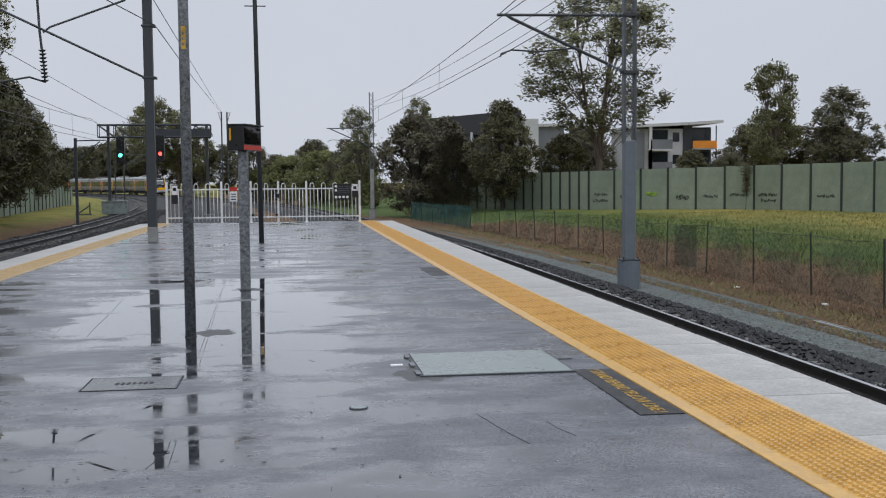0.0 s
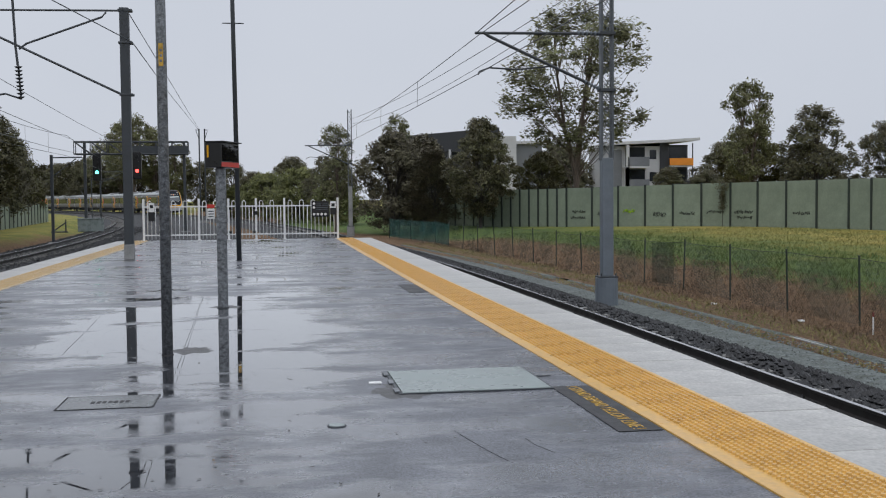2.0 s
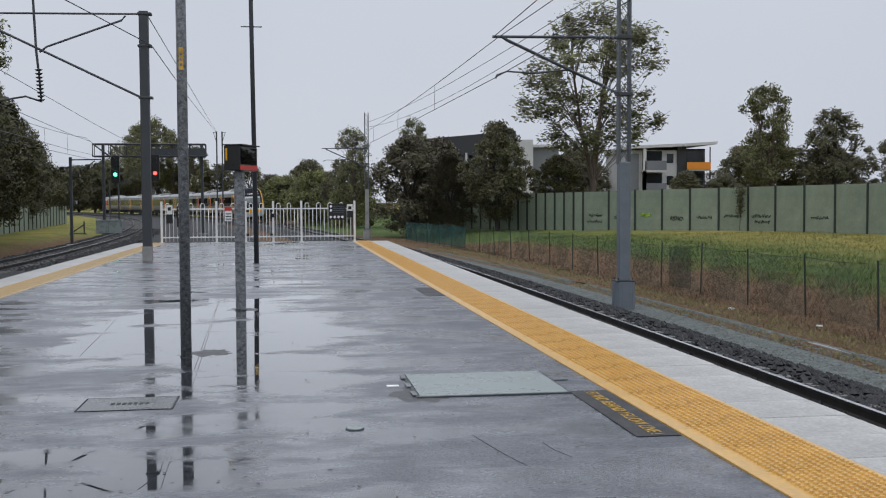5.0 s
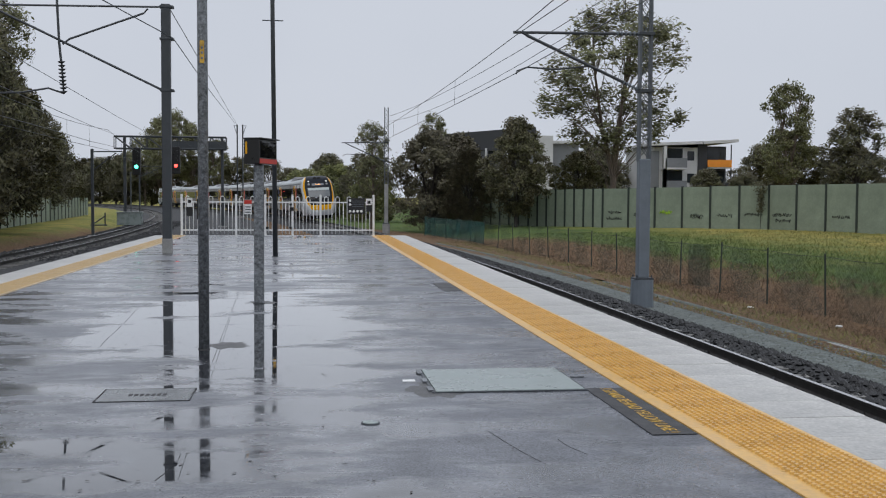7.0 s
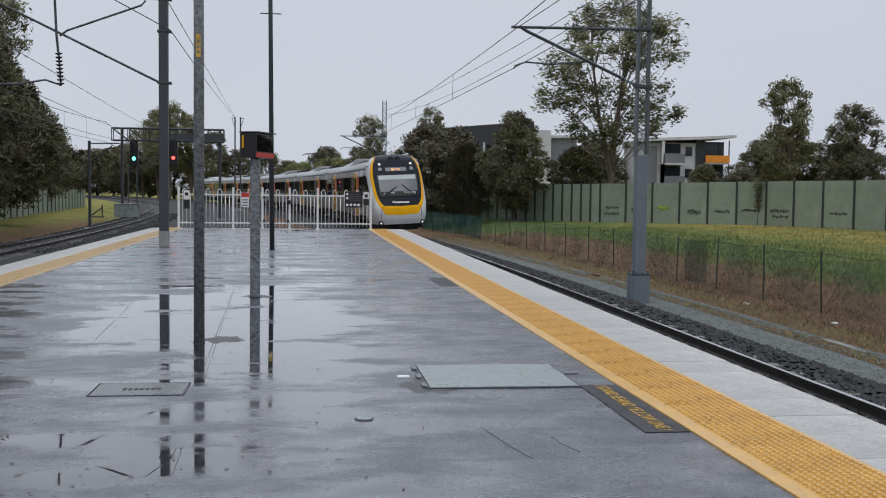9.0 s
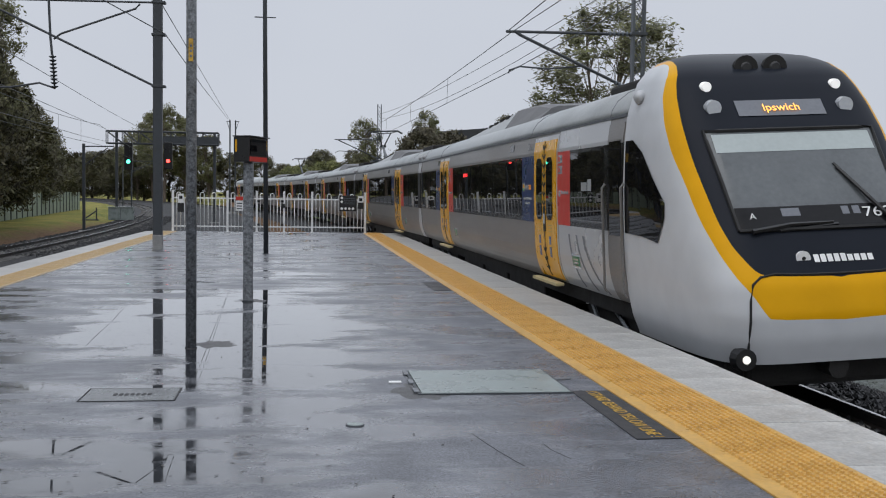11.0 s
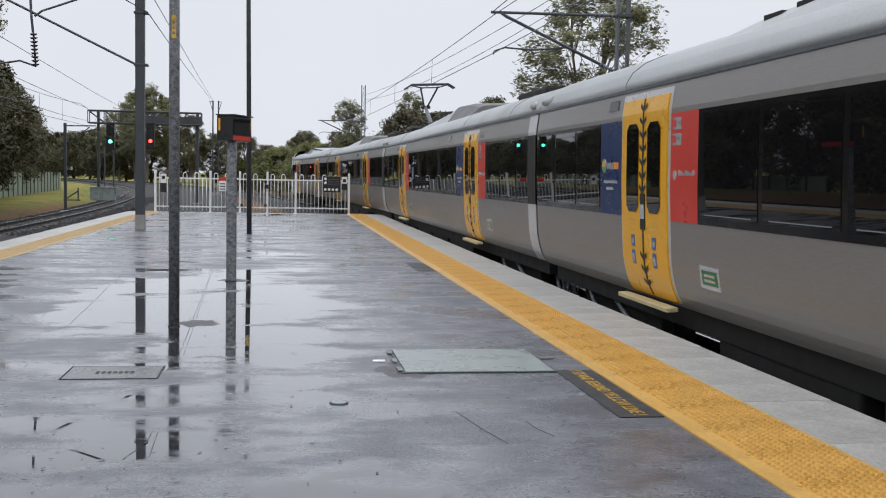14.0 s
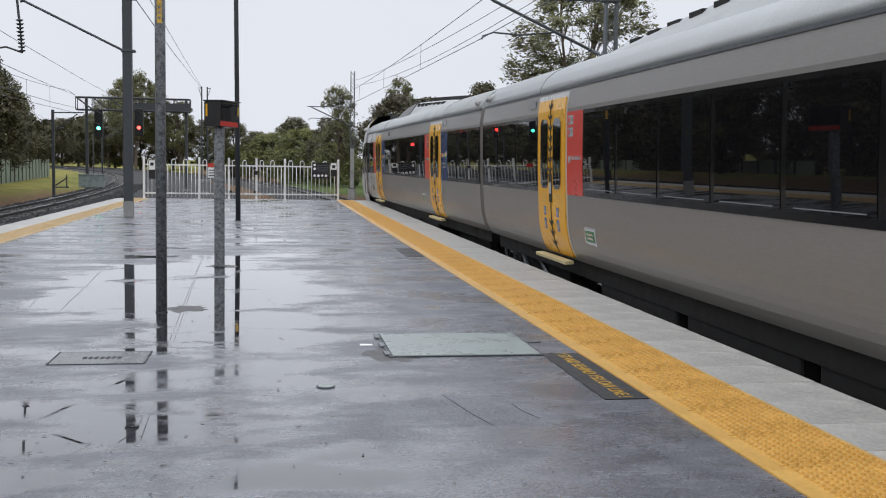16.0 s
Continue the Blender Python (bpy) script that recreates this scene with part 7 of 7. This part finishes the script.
M_LOGOGREEN = material("logo_green", (0.05, 0.3, 0.05, 1), 0.4, 0, 0.1, 3, 40, 0)
M_LEDR = glow("red_display", (1.0, 0.03, 0.03, 1), 1.2)
M_STICKER = material("priority_blue", (0.02, 0.09, 0.3, 1), 0.4, 0, 0.1, 3, 40, 0)
M_STEPY = material("step_yellow", (0.5, 0.42, 0.22, 1), 0.5, 0, 0.25, 6, 50, 0.1)
M_GREEN = material("notice_green", (0.02, 0.16, 0.07, 1), 0.4, 0, 0.1, 3, 40, 0)
M_SCREEN = material("windscreen_glass", (0.11, 0.12, 0.125, 1), 0.05, 0, 0.15, 2, 20, 0)
M_BLIND = material("pale_blind", (0.42, 0.47, 0.46, 1), 0.5, 0, 0.08, 2, 20, 0)
M_DISP = material("display_glass", (0.16, 0.17, 0.19, 1), 0.15, 0, 0.1, 3, 30, 0)


def make_train():
    lead = tagged(empty("train_car"), "leading train car, silver with navy and yellow cab and yellow doors", "train car", group="cars of the train")
    saloon(lead, -9.6, 10.72, True, False)
    cab(lead)
    gangway(lead, 10.72, 1)
    mid = tagged(empty("train_car"), "silver train car with yellow doors and red and navy panels", "train car", group="cars of the train")
    saloon(mid, -11.0, 10.72, False, False)
    gangway(mid, 10.72, 1)
    gangway(mid, -11.0, -1)
    plain = tagged(empty("train_car"), "silver train car with yellow doors and red panels", "train car", group="cars of the train")
    saloon(plain, -11.0, 10.72, False, False, False)
    gangway(plain, 10.72, 1)
    gangway(plain, -11.0, -1)
    cars = [lead, mid, copy_thing(mid, Matrix.Identity(4)), plain, copy_thing(plain, Matrix.Identity(4))]
    for c, words in zip(cars, ("3760", "4760", "5760")):
        m = Matrix.Translation((-side_x(3.0) - 0.012, DOORS[0] + 1.08, 3.0)) @ Matrix(((0, 0, -1, 0), (-1, 0, 0, 0), (0, 1, 0, 0), (0, 0, 0, 1)))
        lettering("fleet_number", words, 0.19, m, M_LENS, c, 0.36, "pale lettering")
    m = Matrix.Translation((-side_x(3.0) - 0.012, DOORS[0] - 1.12, 3.0)) @ Matrix(((0, 0, -1, 0), (-1, 0, 0, 0), (0, 1, 0, 0), (0, 0, 0, 1)))
    lettering("fleet_number", "6760", 0.19, m, M_LENS, cars[3], 0.36, "pale lettering")
    for c, dy in ((cars[2], DOORS[0]), (cars[3], DOORS[1])):
        v, f = skin(-1, dy - 2.66, dy - 2.34, 2.08, 2.42, 0.014, 0.004)
        st = raw("sticker", v, f, M_STICKER, c, "blue and white priority sticker")
        v, f = skin(-1, dy - 2.62, dy - 2.38, 2.34, 2.39, 0.017, 0.004)
        raw("sticker_field", v, f, M_LENS, st)
        for k in range(3):
            v, f = skin(-1, dy - 2.6 + 0.08 * k, dy - 2.55 + 0.08 * k, 2.14, 2.29, 0.017, 0.004)
            raw("sticker_figure", v, f, M_LENS, st)
    tail = copy_thing(lead, Matrix.Identity(4))
    tagged(tail, "trailing train car, silver with navy and yellow cab")
    cars.append(tail)
    for c in (cars[1], cars[3]):
        pantograph(c, 8.6)
    return cars


CANT = 3.0            # the track leans into its curve


def front_door(t):
    """Where the leading car's first door is along the up line."""
    table = ((0.0, 221.2), (2.0, 185.6), (4.5, 140.6), (7.0, 97.2), (8.0, 77.1), (10.5, 26.6), (11.5, 6.58), (12.5, -13.65), (16.0, -84.75))
    for (t0, s0), (t1, s1) in zip(table, table[1:]):
        if t <= t1:
            return s0 + (s1 - s0) * (t - t0) / (t1 - t0)
    return table[-1][1]


def motions():
    swings = {-1: ((0, 5), (8.0, 5), (8.2, 50), (8.5, 75), (9.0, 40), (9.5, 5), (10.0, 30), (10.2, 66), (10.3, 62), (10.5, 40), (10.7, 12), (10.8, 6), (11.2, 5), (16, 5)),
              1: ((0, 5), (7.4, 20), (7.6, 35), (8.2, 42), (8.6, 70), (9.2, 30), (9.7, 5), (10.1, 22), (10.3, 33), (10.5, 50), (10.7, 66), (10.8, 70), (11.0, 60), (11.2, 40), (16, 5))}
    for w, s in WIPERS:
        walk(w, [(t, wiper_pose(s, a)) for t, a in swings[s]])
    for k, car in enumerate(CARS):
        rows = []
        for i in range(33):
            t = 0.5 * i
            c = front_door(t) + 5.55 + 22.0 * k
            xa, ya, _ = up_line(c - 8.0)
            xb, yb, _ = up_line(c + 8.0)
            h = math.degrees(math.atan2(xa - xb, yb - ya))
            rows.append((t, pose((xa + xb) / 2 + 0.05, (ya + yb) / 2, RAIL + 0.085, 0, CANT if k == 5 else -CANT, h + (180 if k == 5 else 0))))
        walk(car, rows)


# ---- build ----
make_ground()
make_track(up_line, -8.0, 300.0, "railway track on dark wet ballast with concrete sleepers", True)
make_track(down_line, 4.0, 300.0, "curving railway track on grey ballast", False)
make_platform()
make_gravel()
SPOTS = make_noise_wall()
make_graffiti(SPOTS)
make_mesh_fence()
make_left_wall()
make_verge_tufts()
make_flats_dark()
make_flats_white()
make_trees()
make_signal_gantry()
make_cabinet()
make_line_post(-11.65, 60.0, 4.8, 1.6, "dark slender line post beside the curving track")
make_line_post(-17.5, 115.0, 5.5, 3.0, "dark slender line post beside the curving track")
make_line_post(-24.0, 150.0, 5.5, 3.0, "dark slender line post beside the curving track")
make_line_post(-7.65, 120.0, 10.2, -0.4, "dark slender line post beside the curving track")
make_line_post(-7.05, 120.0, 10.2, 0.4, "dark slender line post beside the curving track")
make_right_mast(8.55, 26.2, "grey lattice overhead line mast on a round plinth", False)
make_right_mast(6.1, 81.6, "distant lattice overhead line mast on pale footing", True)
make_left_mast()
wires()
make_fence()
make_notices()
make_lamp_pole()
make_sign_post()
make_thin_pole()
make_hatch()
make_pit_cover()
make_small_drain()
make_warning(6.45, 8.1, True)
make_warning(16.8, 18.4, False)
make_litter()
make_platform_debris()
make_vine()
CARS = make_train()
make_edges()
motions()
